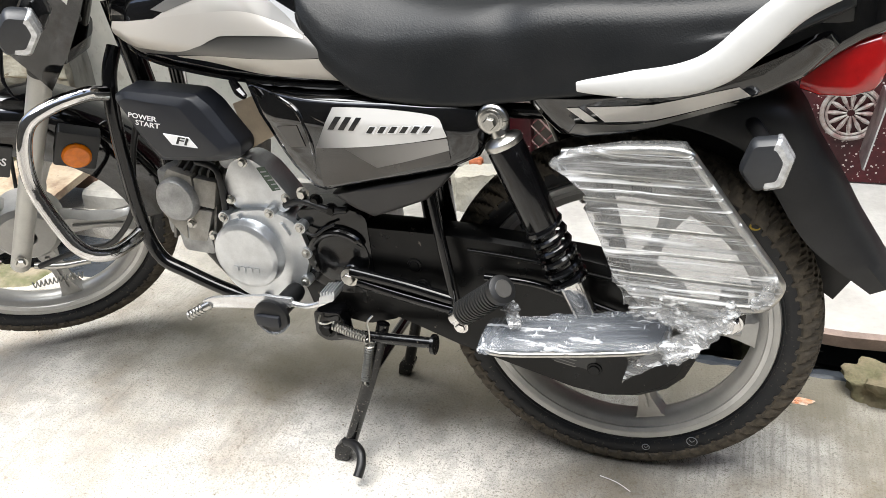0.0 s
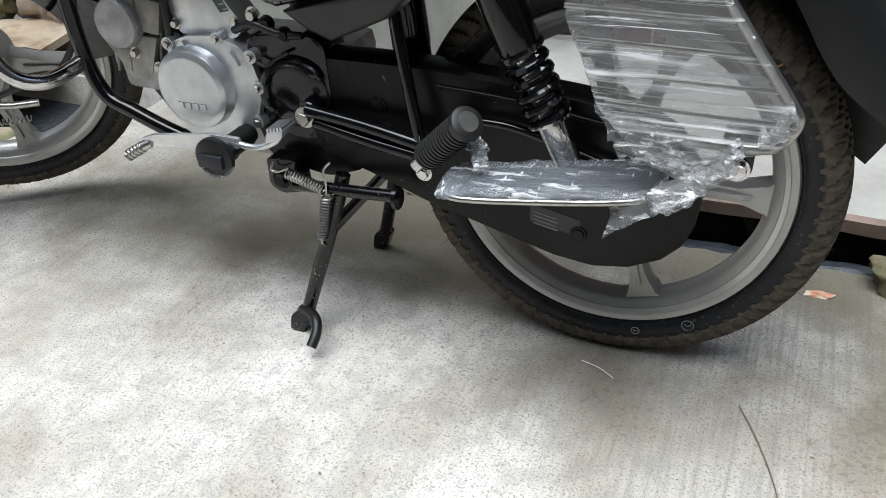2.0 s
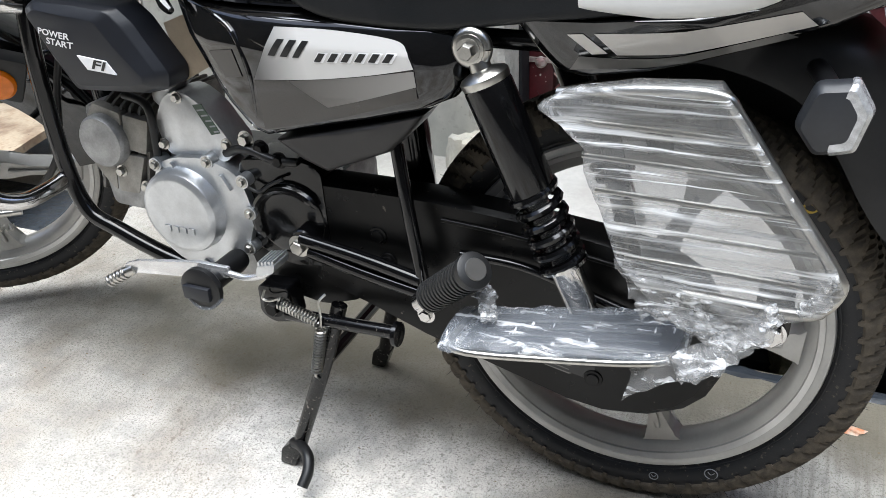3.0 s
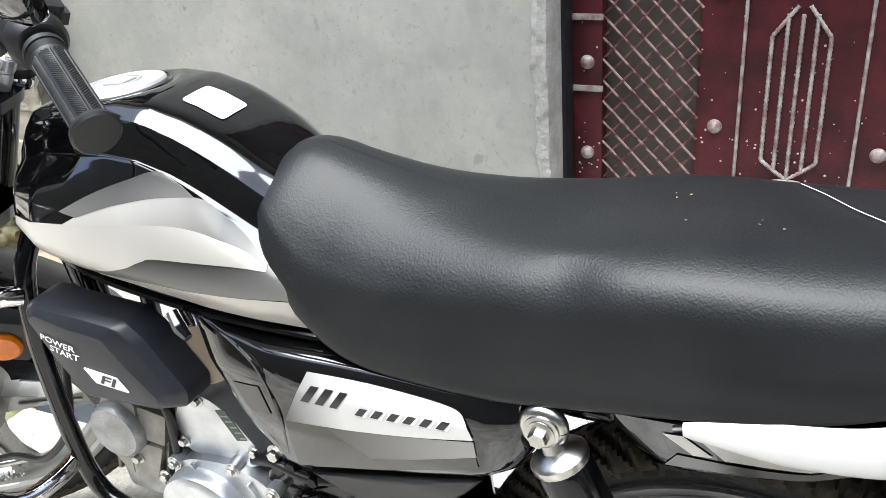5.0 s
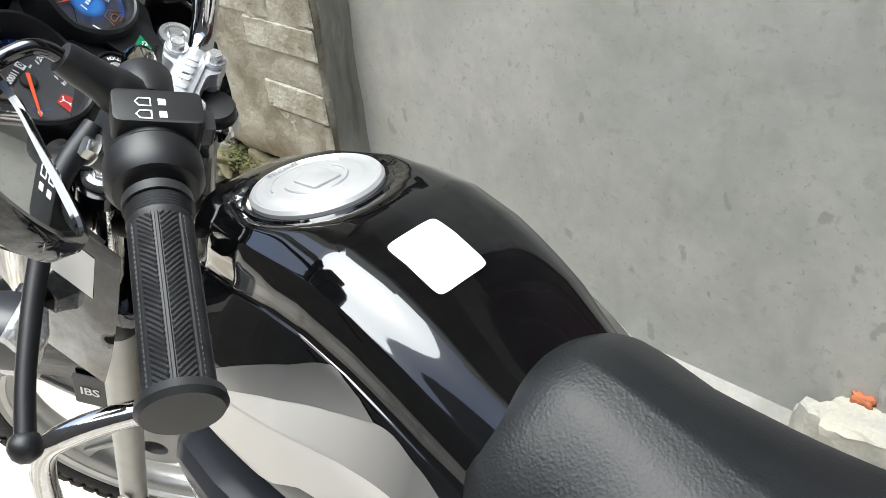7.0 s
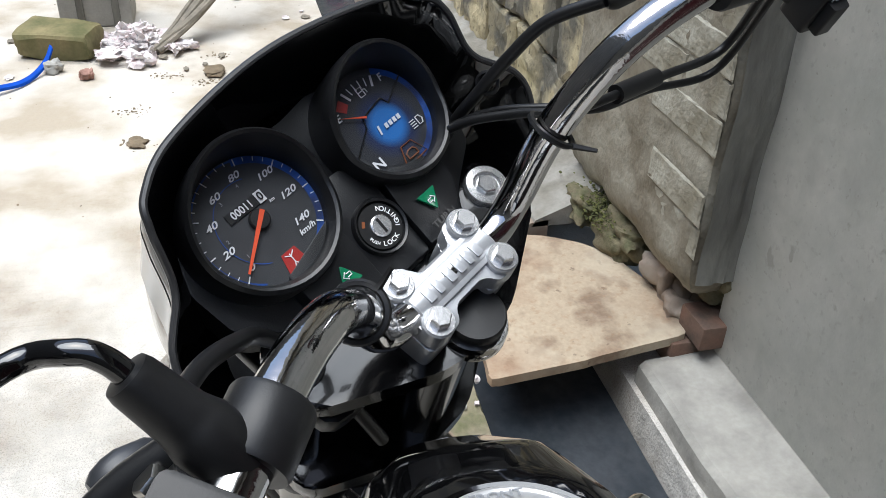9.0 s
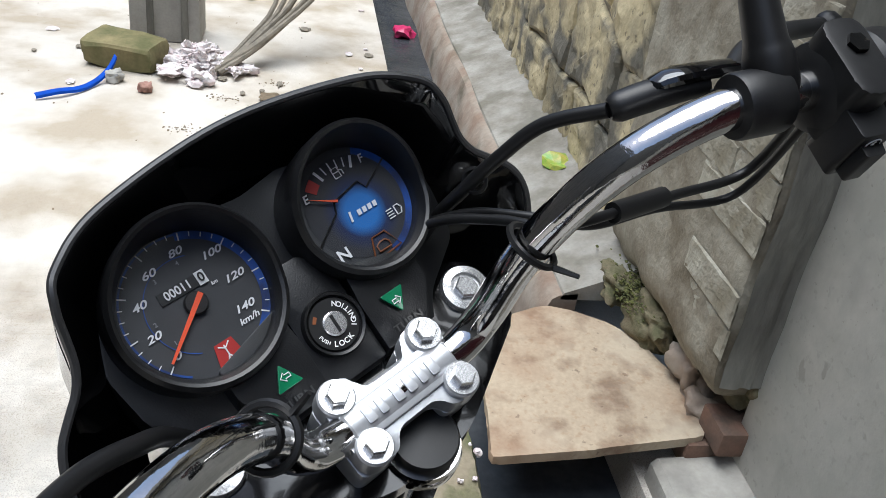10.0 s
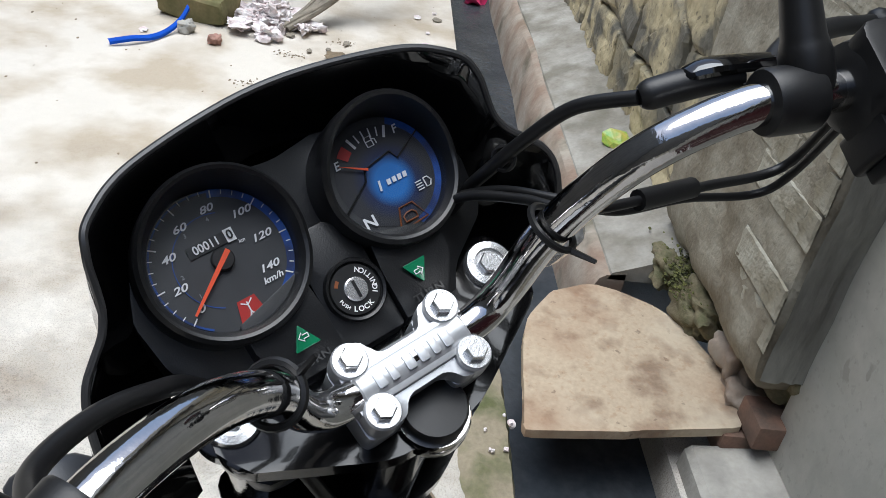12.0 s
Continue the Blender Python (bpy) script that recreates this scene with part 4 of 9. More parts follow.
S_AX = Vector((math.sin(RAKE), 0, math.cos(RAKE)))
F0 = Vector((-math.cos(RAKE), 0, math.sin(RAKE)))
V_AX = Vector((0, math.cos(STEER), 0)) + math.sin(STEER) * F0
F_AX = math.cos(STEER) * F0 - math.sin(STEER) * Vector((0, 1, 0))
F_O = Vector((-0.884, 0.014, 0.915))


def fork_place(u, v, w):
    """From the steering's own frame (ahead, right, up the stem) into the world; the bars are turned to full left lock."""
    return F_O + u * F_AX + v * V_AX + w * S_AX


def fpts(pts):
    return [fork_place(*p) for p in pts]


def build_wheel(name, label, place, phase):
    """Five-spoke cast wheel; place maps the wheel's own x, y (axle), z."""
    def revolve(bm, loop, n, bumpy=None):
        rows = []
        for k in range(n):
            a = 2 * math.pi * k / n
            rows.append([place(*((r + (bumpy(a, y, r) if bumpy else 0)) * math.cos(a), y, (r + (bumpy(a, y, r) if bumpy else 0)) * math.sin(a))) for r, y in [(q[0], q[1]) for q in loop]] )
        rows = [[Vector(p) for p in row] for row in rows]
        rows.append(rows[0])
        rings(bm, rows, True, False)
        bmesh.ops.remove_doubles(bm, verts=bm.verts, dist=1e-5)
        return bm

    def revolve_open(bm, line, n, bumpy=None):
        rows = []
        for k in range(n + 1):
            a = 2 * math.pi * k / n
            rows.append([Vector(place((r + (bumpy(a, y, r) if bumpy else 0)) * math.cos(a), y, (r + (bumpy(a, y, r) if bumpy else 0)) * math.sin(a))) for r, y in line])
        rings(bm, rows, False, False)
        bmesh.ops.remove_doubles(bm, verts=bm.verts, dist=1e-5)
        return bm

    bm = bmesh.new()
    revolve(bm, [(0.02, -0.05), (0.055, -0.046), (0.066, -0.036), (0.066, 0.036), (0.055, 0.046), (0.02, 0.05)], 40)
    wheel = part(name, bm, M_RIM, bike, label)
    bm = bmesh.new()
    revolve(bm, [(0.2405, -0.031), (0.2425, -0.027), (0.236, -0.0245), (0.225, -0.021), (0.218, -0.012), (0.2145, 0), (0.218, 0.012), (0.225, 0.021), (0.236, 0.0245), (0.2425, 0.027), (0.2405, 0.031),
                 (0.234, 0.0305), (0.226, 0.0255), (0.2145, 0.020), (0.208, 0.013), (0.2055, 0.0), (0.208, -0.013), (0.2145, -0.020), (0.226, -0.0255), (0.234, -0.0305)], 96)
    part("rim", bm, M_RIM, wheel, "silver-painted alloy rim")
    for sgn in (-1, 1):
        bm = bmesh.new()
        revolve(bm, [(0.2215, sgn * 0.0215), (0.2235, sgn * 0.0262), (0.2275, sgn * 0.0285), (0.2300, sgn * 0.0300), (0.2300, sgn * 0.0270), (0.2240, sgn * 0.0225)], 96)
        part("rim_step", bm, M_RIMBRIGHT, wheel, "bright machined rim step")
    for k in range(5):
        a = phase + k * 2 * math.pi / 5
        er, et = (math.cos(a), math.sin(a)), (-math.sin(a), math.cos(a))
        prof = [(0.060, 0.024), (0.085, 0.0145), (0.12, 0.0105), (0.165, 0.0102), (0.186, 0.0115), (0.1985, 0.0160), (0.2095, 0.029)]
        out = [(r, t) for r, t in prof] + [(r, -t) for r, t in prof[::-1]]
        for y0, y1, k2 in ((-0.0155, 0.0155, 1.0),):
            bm = bmesh.new()
            slab(bm, out, lambda r, t, y: Vector(place(r * er[0] + t * et[0], y * (1.25 - r), r * er[1] + t * et[1])), y0, y1, 0.004)
            rib = [(r, t * 0.34) for r, t in prof[1:5]] + [(r, -t * 0.34) for r, t in prof[1:5][::-1]]
            slab(bm, rib, lambda r, t, y: Vector(place(r * er[0] + t * et[0], y * (1.25 - r), r * er[1] + t * et[1])), -0.021, 0.021, 0.004)
        part("spoke", bm, M_RIM, wheel)
    bm = bmesh.new()
    side = [(0.2415, 0.0255), (0.246, 0.031), (0.2475, 0.0308), (0.249, 0.0325), (0.258, 0.0362), (0.266, 0.0378), (0.2700, 0.0376)]
    for s in (-1, 1):
        revolve_open(bm, [(r, s * y) for r, y in side], 120)
    tyre = part("tyre", bm, M_TYRE, wheel, "black tyre sidewall")
    bm = bmesh.new()
    crown = [(0.2685, 0.0374), (0.2715, 0.0402), (0.2770, 0.0402), (0.2828, 0.0385), (0.2880, 0.0350), (0.2928, 0.0305), (0.2963, 0.0252), (0.2990, 0.0192), (0.3008, 0.0128), (0.3018, 0.0064), (0.302, 0.0)]
    line = [(r, -y) for r, y in crown] + [(r, y) for r, y in crown[-2::-1]]

    def groove(a, y, r):
        if abs(y) < 0.0002 or r < 0.2700:
            return 0
        ph = (a * 72 / (2 * math.pi) + abs(y) * 46 + (0.5 if y > 0 else 0)) % 1
        return -0.0075 if ph < 0.34 else 0

    revolve_open(bm, line, 720, groove)
    part("tread", bm, M_TREAD, wheel, "dusty chevron-pattern tread", angle=0.35)
    # moulding whiskers
    bm = bmesh.new()
    rnd = random.Random(2)
    for i in range(150):
        a = 2 * math.pi * (i + rnd.random()) / 150
        y = rnd.choice((-1, 1)) * rnd.uniform(0.02, 0.035)
        r = float(np.interp(abs(y), [0, 0.0305, 0.0385], [0.302, 0.2928, 0.2828])) - 0.001
        d = rnd.uniform(0.005, 0.012)
        p = Vector(place(r * math.cos(a), y, r * math.sin(a)))
        q = Vector(place((r + d) * math.cos(a + 0.01), y * 1.12, (r + d) * math.sin(a + 0.01)))
        tube(bm, [p, q], [0.0006, 0.0002], 3, 1)
    w = part("whiskers", bm, M_RUBBER, wheel, "thin rubber moulding whiskers")
    w["kind"] = "stuff"
    return wheel


rear = build_wheel("rear_wheel", "silver five-spoke rear wheel", lambda x, y, z: Vector((x, y, z + 0.301)), radians(-75))
front = build_wheel("front_wheel", "silver five-spoke front wheel turned to the left, just off the ground", lambda x, y, z: fork_place(0.0376 - x, y + 0.025, -0.6666 + z), radians(-60))

# moulded marks and the yellow paint dot on the rear sidewall
for a, label in ((-60.5, "moulded round mark"), (-78.5, "small moulded round mark")):
    bm = bmesh.new()
    r0 = 0.0085 if a > -70 else 0.006
    c = Vector((0.255 * math.cos(radians(a)), -0.0368, 0.30 + 0.255 * math.sin(radians(a))))
    tube(bm, [c + r0 * Vector((math.cos(t), 0, math.sin(t))) for t in [k * math.pi / 10 for k in range(21)]], 0.0008, 4, 1)
    tube(bm, [c + Vector((-r0 * 0.5, 0, 0.3 * r0)), c + Vector((0, 0, -0.2 * r0)), c + Vector((r0 * 0.5, 0, 0.3 * r0))], 0.0007, 4, 2)
    part("sidewall_mark", bm, M_GREYPRINT, rear, label)
bm = bmesh.new()
tube(bm, [(0.188 + 0.007 * math.cos(t), -0.0368, 0.488 + 0.005 * math.sin(t)) for t in [k * math.pi / 8 for k in range(17)]], 0.0016, 5, 1)
part("paint_dot", bm, mat("yellow_paint", (0.42, 0.29, 0.03), 0.7, vary=0.2, scale=80), rear, "yellow paint ring on the tyre")


# --- fuel tank ---
TANK = [(-0.822, 0.040, 0.775, 0.058, 0.800, 0.047, 0.825, 0.036, 0.845, 0.858), (-0.785, 0.075, 0.745, 0.105, 0.790, 0.068, 0.842, 0.056, 0.872, 0.888),
        (-0.735, 0.095, 0.730, 0.128, 0.785, 0.080, 0.856, 0.068, 0.888, 0.904), (-0.680, 0.100, 0.720, 0.134, 0.780, 0.089, 0.864, 0.078, 0.897, 0.9135),
        (-0.640, 0.101, 0.714, 0.135, 0.777, 0.091, 0.867, 0.079, 0.898, 0.9145), (-0.600, 0.102, 0.708, 0.135, 0.775, 0.091, 0.864, 0.079, 0.896, 0.9120),
        (-0.560, 0.103, 0.705, 0.133, 0.770, 0.090, 0.852, 0.0785, 0.884, 0.9005), (-0.530, 0.104, 0.702, 0.131, 0.765, 0.089, 0.838, 0.077, 0.870, 0.887),
        (-0.500, 0.104, 0.700, 0.128, 0.758, 0.087, 0.820, 0.075, 0.851, 0.869), (-0.470, 0.104, 0.698, 0.124, 0.752, 0.083, 0.800, 0.070, 0.828, 0.847),
        (-0.420, 0.103, 0.698, 0.116, 0.748, 0.079, 0.772, 0.066, 0.795, 0.815), (-0.360, 0.100, 0.698, 0.110, 0.735, 0.072, 0.750, 0.060, 0.770, 0.785)]


def tank_at(x):
    col = list(zip(*TANK))
    return [float(np.interp(x, col[0], c)) for c in col[1:]]


def tank_section(x, n=8):
    """Half section: lower lip, bulging flank, ridge line, steep shoulder, crease, flat-crowned top."""
    yb, zb, yw, zw, yr, zr, yc, zc, zt = tank_at(x)
    pts = [(yb * 0.85, zb - 0.004, 0), (yb, zb, 0), (yw - 0.002, zb + 0.6 * (zw - zb), 0), (yw, zw, 0), (yw * 0.6 + yr * 0.4 + 0.006, zw * 0.5 + zr * 0.5, 0), (yr + 0.006, zr - 0.006, 0), (yr, zr, 0),
           (yr * 0.6 + yc * 0.4, zr * 0.5 + zc * 0.5 + 0.001, 0), (yc + 0.0015, zc - 0.002, 0), (yc - 0.003, zc + 0.0025, 0), (yc * 0.74, zc + 0.74 * (zt - zc), 0), (yc * 0.40, zc + 0.95 * (zt - zc), 0), (0, zt, 0)]
    return [(p.x, p.y) for p in crom(pts, n)]


def tank_side(x, z):
    """Half width of the tank's flank at a height."""
    sec = [p for p in tank_section(x) if p[1] >= tank_at(x)[1]]
    return float(np.interp(z, [p[1] for p in sec], [p[0] for p in sec]))


def tank_top(x, y):
    sec = [p for p in tank_section(x) if p[1] > tank_at(x)[3]][::-1]
    return float(np.interp(abs(y), [p[0] for p in sec], [p[1] for p in sec]))


bm = bmesh.new()
rows = []
def filler_z(x):
    """The flat seat pressed into the tank's top round the filler."""
    return 0.9055 + 0.09 * (x + 0.688) - 0.0025


def pressed(x, y, z):
    r = math.hypot(x + 0.688, y)
    k = min(1.0, max(0.0, (0.070 - r) / 0.010))
    return z + (filler_z(x) - z) * k if z > 0.87 else z


for x in [-0.822, -0.812] + [-0.80 + 0.008 * i for i in range(28)] + [-0.58 + 0.02 * i for i in range(12)]:
    sec = [(y, pressed(x, y, z)) for y, z in tank_section(x)]
    rows.append([Vector((x, -y, z)) for y, z in sec] + [Vector((x, y, z)) for y, z in sec[-2::-1]])
rings(bm, rows)
tank = part("fuel_tank", bm, M_GLOSS, bike, "gloss black fuel tank with silver graphics", angle=0.7)


def on_tank(off, side=-1):
    return lambda x, z: Vector((x, side * (tank_side(x, z) + off), z))


GRADIENT = [
    ("silver_flash", M_FADE0, [(-0.775, 0.790), (-0.689, 0.799), (-0.605, 0.8075), (-0.539, 0.8085), (-0.490, 0.793), (-0.448, 0.771)], [(-0.790, 0.757), (-0.662, 0.752), (-0.611, 0.762), (-0.584, 0.773), (-0.563, 0.778), (-0.493, 0.776), (-0.448, 0.770)], "pale silver flash on the tank"),
    ("grey_flash", M_FADE1, [(-0.687, 0.812), (-0.643, 0.833), (-0.600, 0.848), (-0.572, 0.854), (-0.545, 0.842)], [(-0.663, 0.810), (-0.614, 0.826), (-0.568, 0.834), (-0.530, 0.833)], "grey upper flash fading to black"),
    ("pale_grey_flash", M_FADE2, [(-0.663, 0.8095), (-0.614, 0.8255), (-0.568, 0.8335), (-0.528, 0.831), (-0.501, 0.815), (-0.482, 0.800), (-0.466, 0.786), (-0.449, 0.774)], [(-0.685, 0.8000), (-0.605, 0.8082), (-0.539, 0.8092), (-0.490, 0.794), (-0.448, 0.7715)], "pale grey shaded flash"),
    ("lower_grey_flash", M_FADE3, [(-0.785, 0.755), (-0.662, 0.7505), (-0.611, 0.7605), (-0.584, 0.7715), (-0.563, 0.7765), (-0.493, 0.7745), (-0.425, 0.7685)], [(-0.765, 0.742), (-0.66, 0.746), (-0.58, 0.7465), (-0.50, 0.7435), (-0.408, 0.7435)], "grey lower flash"),
    ("lower_silver_flash", M_SILVER, [(-0.66, 0.7425), (-0.60, 0.7450), (-0.52, 0.7420), (-0.408, 0.7405)], [(-0.655, 0.7415), (-0.60, 0.735), (-0.52, 0.716), (-0.378, 0.706)], "silver lower flash"),
]
for i, (nm, m, top, bot, lab) in enumerate(GRADIENT):
    for sd in (-1, 1):
        bm = bmesh.new()
        strip(bm, top, [(x, z - 0.0015) for x, z in bot], on_tank(0.0012 + 0.0003 * (5 - i), sd), 48, 10)
        part(nm, bm, m, tank, lab)
# lower lip of the tank
for sd in (-1, 1):
    bm = bmesh.new()
    tube(bm, [(x, sd * (tank_at(x)[0] + 0.003), tank_at(x)[1] - 0.002) for x in (-0.80, -0.76, -0.70, -0.62, -0.52, -0.42, -0.38)], 0.005, 8, 4)
    part("seam", bm, M_GLOSS, tank, "black lower seam of the tank")
# cap
cn = Vector((-0.09, 0, 1)).normalized()
cx = Vector((1, 0, 0.09)).normalized()
cframe = (cx, cn.cross(cx), cn)
cap_o = Vector((-0.688, 0.0, 0.9035))
bm = bmesh.new()
lathe(bm, [(0.0600, -0.014), (0.0590, -0.001), (0.0570, 0.0012), (0.0545, 0.0005), (0.0535, -0.004)], cap_o, cn, 56, cframe)
part("cap_ring", bm, M_GLOSS, tank, "black filler recess ring")
bm = bmesh.new()
lathe(bm, [(0.0515, -0.004), (0.0515, 0.0025), (0.0495, 0.0052), (0.0475, 0.0056), (0.0460, 0.0046), (0.039, 0.0048), (0.037, 0.0062), (0.034, 0.0066), (0.0, 0.0068)], cap_o, cn, 64, cframe)
cap = part("fuel_cap", bm, M_CAP, tank, "flush silver fuel cap")


def on_cap(a, b, d):
    return cap_o + cframe[1] * a - cframe[0] * b + cn * (0.0064 + d)


bm = bmesh.new()
tube(bm, [on_cap(0.034 * math.cos(t), 0.034 * math.sin(t), 0) for t in [math.pi * (0.10 + 0.8 * k / 20) for k in range(21)]], 0.0011, 5, 1)
tube(bm, [on_cap(0.024 * math.cos(t), 0.024 * math.sin(t), 0.0005) for t in [math.pi * (0.9 + 1.2 * k / 20) for k in range(21)]], 0.0012, 5, 1)
slab(bm, rounded([(-0.013, -0.016), (0.013, -0.016), (0.013, 0.012), (0, 0.017), (-0.013, 0.012)], 0.003), on_cap, -0.001, 0.0022, 0.0008)
part("key_cover", bm, M_CAP, cap, "pivoting key cover and raised ridges")
words("FRONT", 0.0075, lambda a, b, d: on_cap(a, b + 0.0425, d - 0.0012), M_GREYPRINT, cap, width=1.2)
# sticker
bm = bmesh.new()
def on_sticker(u, v):
    k = 1 - 0.07 * abs(u * v) ** 7
    x, y = -0.5555 + 0.0245 * u * k, -0.0075 + 0.0230 * v * k
    return Vector((x, y, tank_top(x, y) + 0.0010))


strip(bm, [(-1, -1), (1, -1)], [(-1, 1), (1, 1)], on_sticker, 24, 24)
part("sticker", bm, M_STICK, tank, "white square paper sticker", smooth=False)


# --- seat ---
SEAT_TOP = [(-0.476, 0.852), (-0.46, 0.864), (-0.44, 0.867), (-0.42, 0.864), (-0.40, 0.858), (-0.37, 0.847), (-0.32, 0.835), (-0.27, 0.829), (-0.22, 0.830), (-0.17, 0.835), (-0.11, 0.845), (-0.05, 0.849), (0.02, 0.848), (0.10, 0.850), (0.18, 0.856), (0.24, 0.860), (0.28, 0.852)]
SEAT_LOW = [(-0.476, 0.815), (-0.46, 0.785), (-0.44, 0.758), (-0.42, 0.733), (-0.40, 0.714), (-0.38, 0.702), (-0.345, 0.689), (-0.26, 0.684), (-0.20, 0.685), (-0.12, 0.698), (-0.05, 0.706), (0.05, 0.722), (0.12, 0.745), (0.18, 0.775), (0.24, 0.80), (0.28, 0.815)]
SEAT_W = [(-0.476, 0.080), (-0.46, 0.098), (-0.44, 0.111), (-0.42, 0.120), (-0.38, 0.130), (-0.28, 0.133), (-0.18, 0.135), (-0.10, 0.138), (0.05, 0.135), (0.18, 0.122), (0.28, 0.085)]


def lin(tab, x):
    return float(np.interp(x, [p[0] for p in tab], [p[1] for p in tab]))


bm = bmesh.new()
rows = []
xs = [-0.478, -0.4765, -0.472, -0.465, -0.456, -0.445] + [-0.434 + 0.0168 * i for i in range(43)]
for i, x in enumerate(xs):
    t, b, w = (sum(lin(tab, x + d) for d in ((-0.026, -0.013, 0, 0.013, 0.026) if x > -0.41 else (0,))) / (5 if x > -0.41 else 1) for tab in (SEAT_TOP, SEAT_LOW, SEAT_W))
    k = (0.66, 0.84, 0.94, 0.985)[i] if i < 4 else (0.9 if i == len(xs) - 1 else 1.0)
    step = math.exp(-((x + 0.150) / 0.028) ** 2) * 0.008
    wide = min(1.0, max(0.0, (x + 0.42) / 0.31))
    wide = wide * wide * (3 - 2 * wide)
    t += float(np.interp(x, [-0.42, -0.28], [-0.003, 0.004])) - 0.0215 * wide
    sc = min(1.0, (t - b) / 0.14)
    cr = 1.0 - 0.5 * min(1.0, max(0.0, (x + 0.40) / 0.25))
    sec = [(0.0, t, 0), (0.03, t - 0.008 * cr * sc, 0), (0.06, t - 0.027 * cr * sc, 0), (0.085 - step, t - (0.015 + 0.034 * cr) * sc, 0), (0.104 - step, t - (0.034 + 0.036 * cr) * sc, 0), (0.116 - step * 0.5, t - (0.060 + 0.026 * cr) * sc, 0), (0.1255, b + 0.33 * (t - b) - 0.012 * cr * sc, 0), (0.131, b + 0.02 * sc, 0), (0.1325, b, 0), (0.118, b - 0.006, 0)]
    flat = [(0.0, t, 0), (0.04, t - 0.002, 0), (0.075, t - 0.006, 0), (0.099 - step, t - 0.015, 0), (0.1135 - step, t - 0.029, 0), (0.1215 - step * 0.5, t - 0.048, 0), (0.1275, b + 0.36 * (t - b), 0), (0.131, b + 0.02 * sc, 0), (0.1325, b, 0), (0.118, b - 0.006, 0)]
    sec = [tuple(p + (q - p) * wide for p, q in zip(s1, s2)) for s1, s2 in zip(sec, flat)]
    sec = [(y * w / 0.132, z, 0) for y, z, _ in sec]
    zc = (t + b) / 2
    pts = [(p.x * k, zc + (p.y - zc) * (0.75 + 0.25 * k)) for p in crom(sec, 5)]
    rows.append([Vector((x, -y, z)) for y, z in pts[::-1]] + [Vector((x, y, z)) for y, z in pts[1:]])
rings(bm, rows)
part("seat", bm, M_LEATHER, bike, "long black textured vinyl seat", angle=1.3)
rnd = random.Random(21)
for _ in range(8):
    x, y = rnd.uniform(-0.12, 0.10), rnd.uniform(-0.035, 0.035)
    bm = bmesh.new()
    lump(bm, (x, y, lin(SEAT_TOP, x) - 0.016), (rnd.uniform(0.0006, 0.0014), 0.0007, 0.0005), rnd.random() * 9, 1, 0.6)
    part("dust_crumb", bm, M_SOIL, bike, "pale crumb of dirt on the seat")
bm = bmesh.new()
tube(bm, [(0.015, 0.075, 0.8270), (0.035, 0.050, 0.8305), (0.060, 0.018, 0.8330), (0.085, -0.005, 0.8340)], 0.0004, 4, 4)
part("thread", bm, M_PRINT, bike, "pale loose thread on the seat")

# --- side cover ---
SC_UP = [(-0.571, 0.701), (-0.55, 0.700), (-0.524, 0.693), (-0.469, 0.688), (-0.40, 0.688), (-0.322, 0.688), (-0.25, 0.685), (-0.198, 0.686), (-0.176, 0.680), (-0.173, 0.655), (-0.176, 0.630), (-0.189, 0.608), (-0.222, 0.593), (-0.29, 0.573), (-0.36, 0.556), (-0.44, 0.536), (-0.460, 0.541), (-0.491, 0.575), (-0.528, 0.636)]


def cover_y(x, z):
    return 0.142 - 0.38 * (max(0, -0.44 - x)) ** 1.35 - 0.35 * max(0, z - 0.655) - 0.12 * max(0, 0.60 - z) - 0.25 * max(0, x + 0.22)


bm = bmesh.new()
panel(bm, SC_UP, cover_y, rim=0.016, deep=0.012, back=0.05)
cover = part("side_cover", bm, M_GLOSS, bike, "gloss black side cover with silver graphics", angle=0.9)


def on_cover(off):
    return lambda x, z: Vector((x, -(cover_y(x, z) + off), z))


for nm, m, top, bot, lab in [
    ("brown_flash", M_BROWNG, [(-0.437, 0.614), (-0.36, 0.620), (-0.30, 0.629), (-0.231, 0.642)], [(-0.437, 0.548), (-0.345, 0.570), (-0.29, 0.587), (-0.226, 0.608)], "dark brown-black flash"),
    ("silver_flash", M_FADE5, [(-0.404, 0.676), (-0.33, 0.6765), (-0.252, 0.671), (-0.236, 0.660)], [(-0.437, 0.613), (-0.36, 0.6195), (-0.287, 0.630), (-0.229, 0.642)], "pale silver flash behind the model badge"),
    ("silver_chip", M_FADE4, [(-0.504, 0.640), (-0.466, 0.646)], [(-0.482, 0.610), (-0.455, 0.614)], "small slanted grey chip"),
    ("grey_flash", M_FADE4, [(-0.391, 0.6155), (-0.31, 0.6255), (-0.229, 0.6395)], [(-0.342, 0.587), (-0.29, 0.602), (-0.227, 0.622)], "grey curved flash"),
]:
    bm = bmesh.new()
    strip(bm, top, bot, on_cover({"brown_flash": 0.0008, "grey_flash": 0.0013, "silver_chip": 0.0010}.get(nm, 0.0018)), 30, 12)
    part(nm, bm, m, cover, lab)
bm = bmesh.new()
tube(bm, [on_cover(-0.0005)(x, z) for x, z in ((-0.520, 0.688), (-0.492, 0.681), (-0.461, 0.663), (-0.444, 0.615), (-0.447, 0.560))], [0.001, 0.003, 0.0035, 0.003, 0.001], 10, 8)
part("crease", bm, M_GLOSS, cover, "raised crease of the side cover")
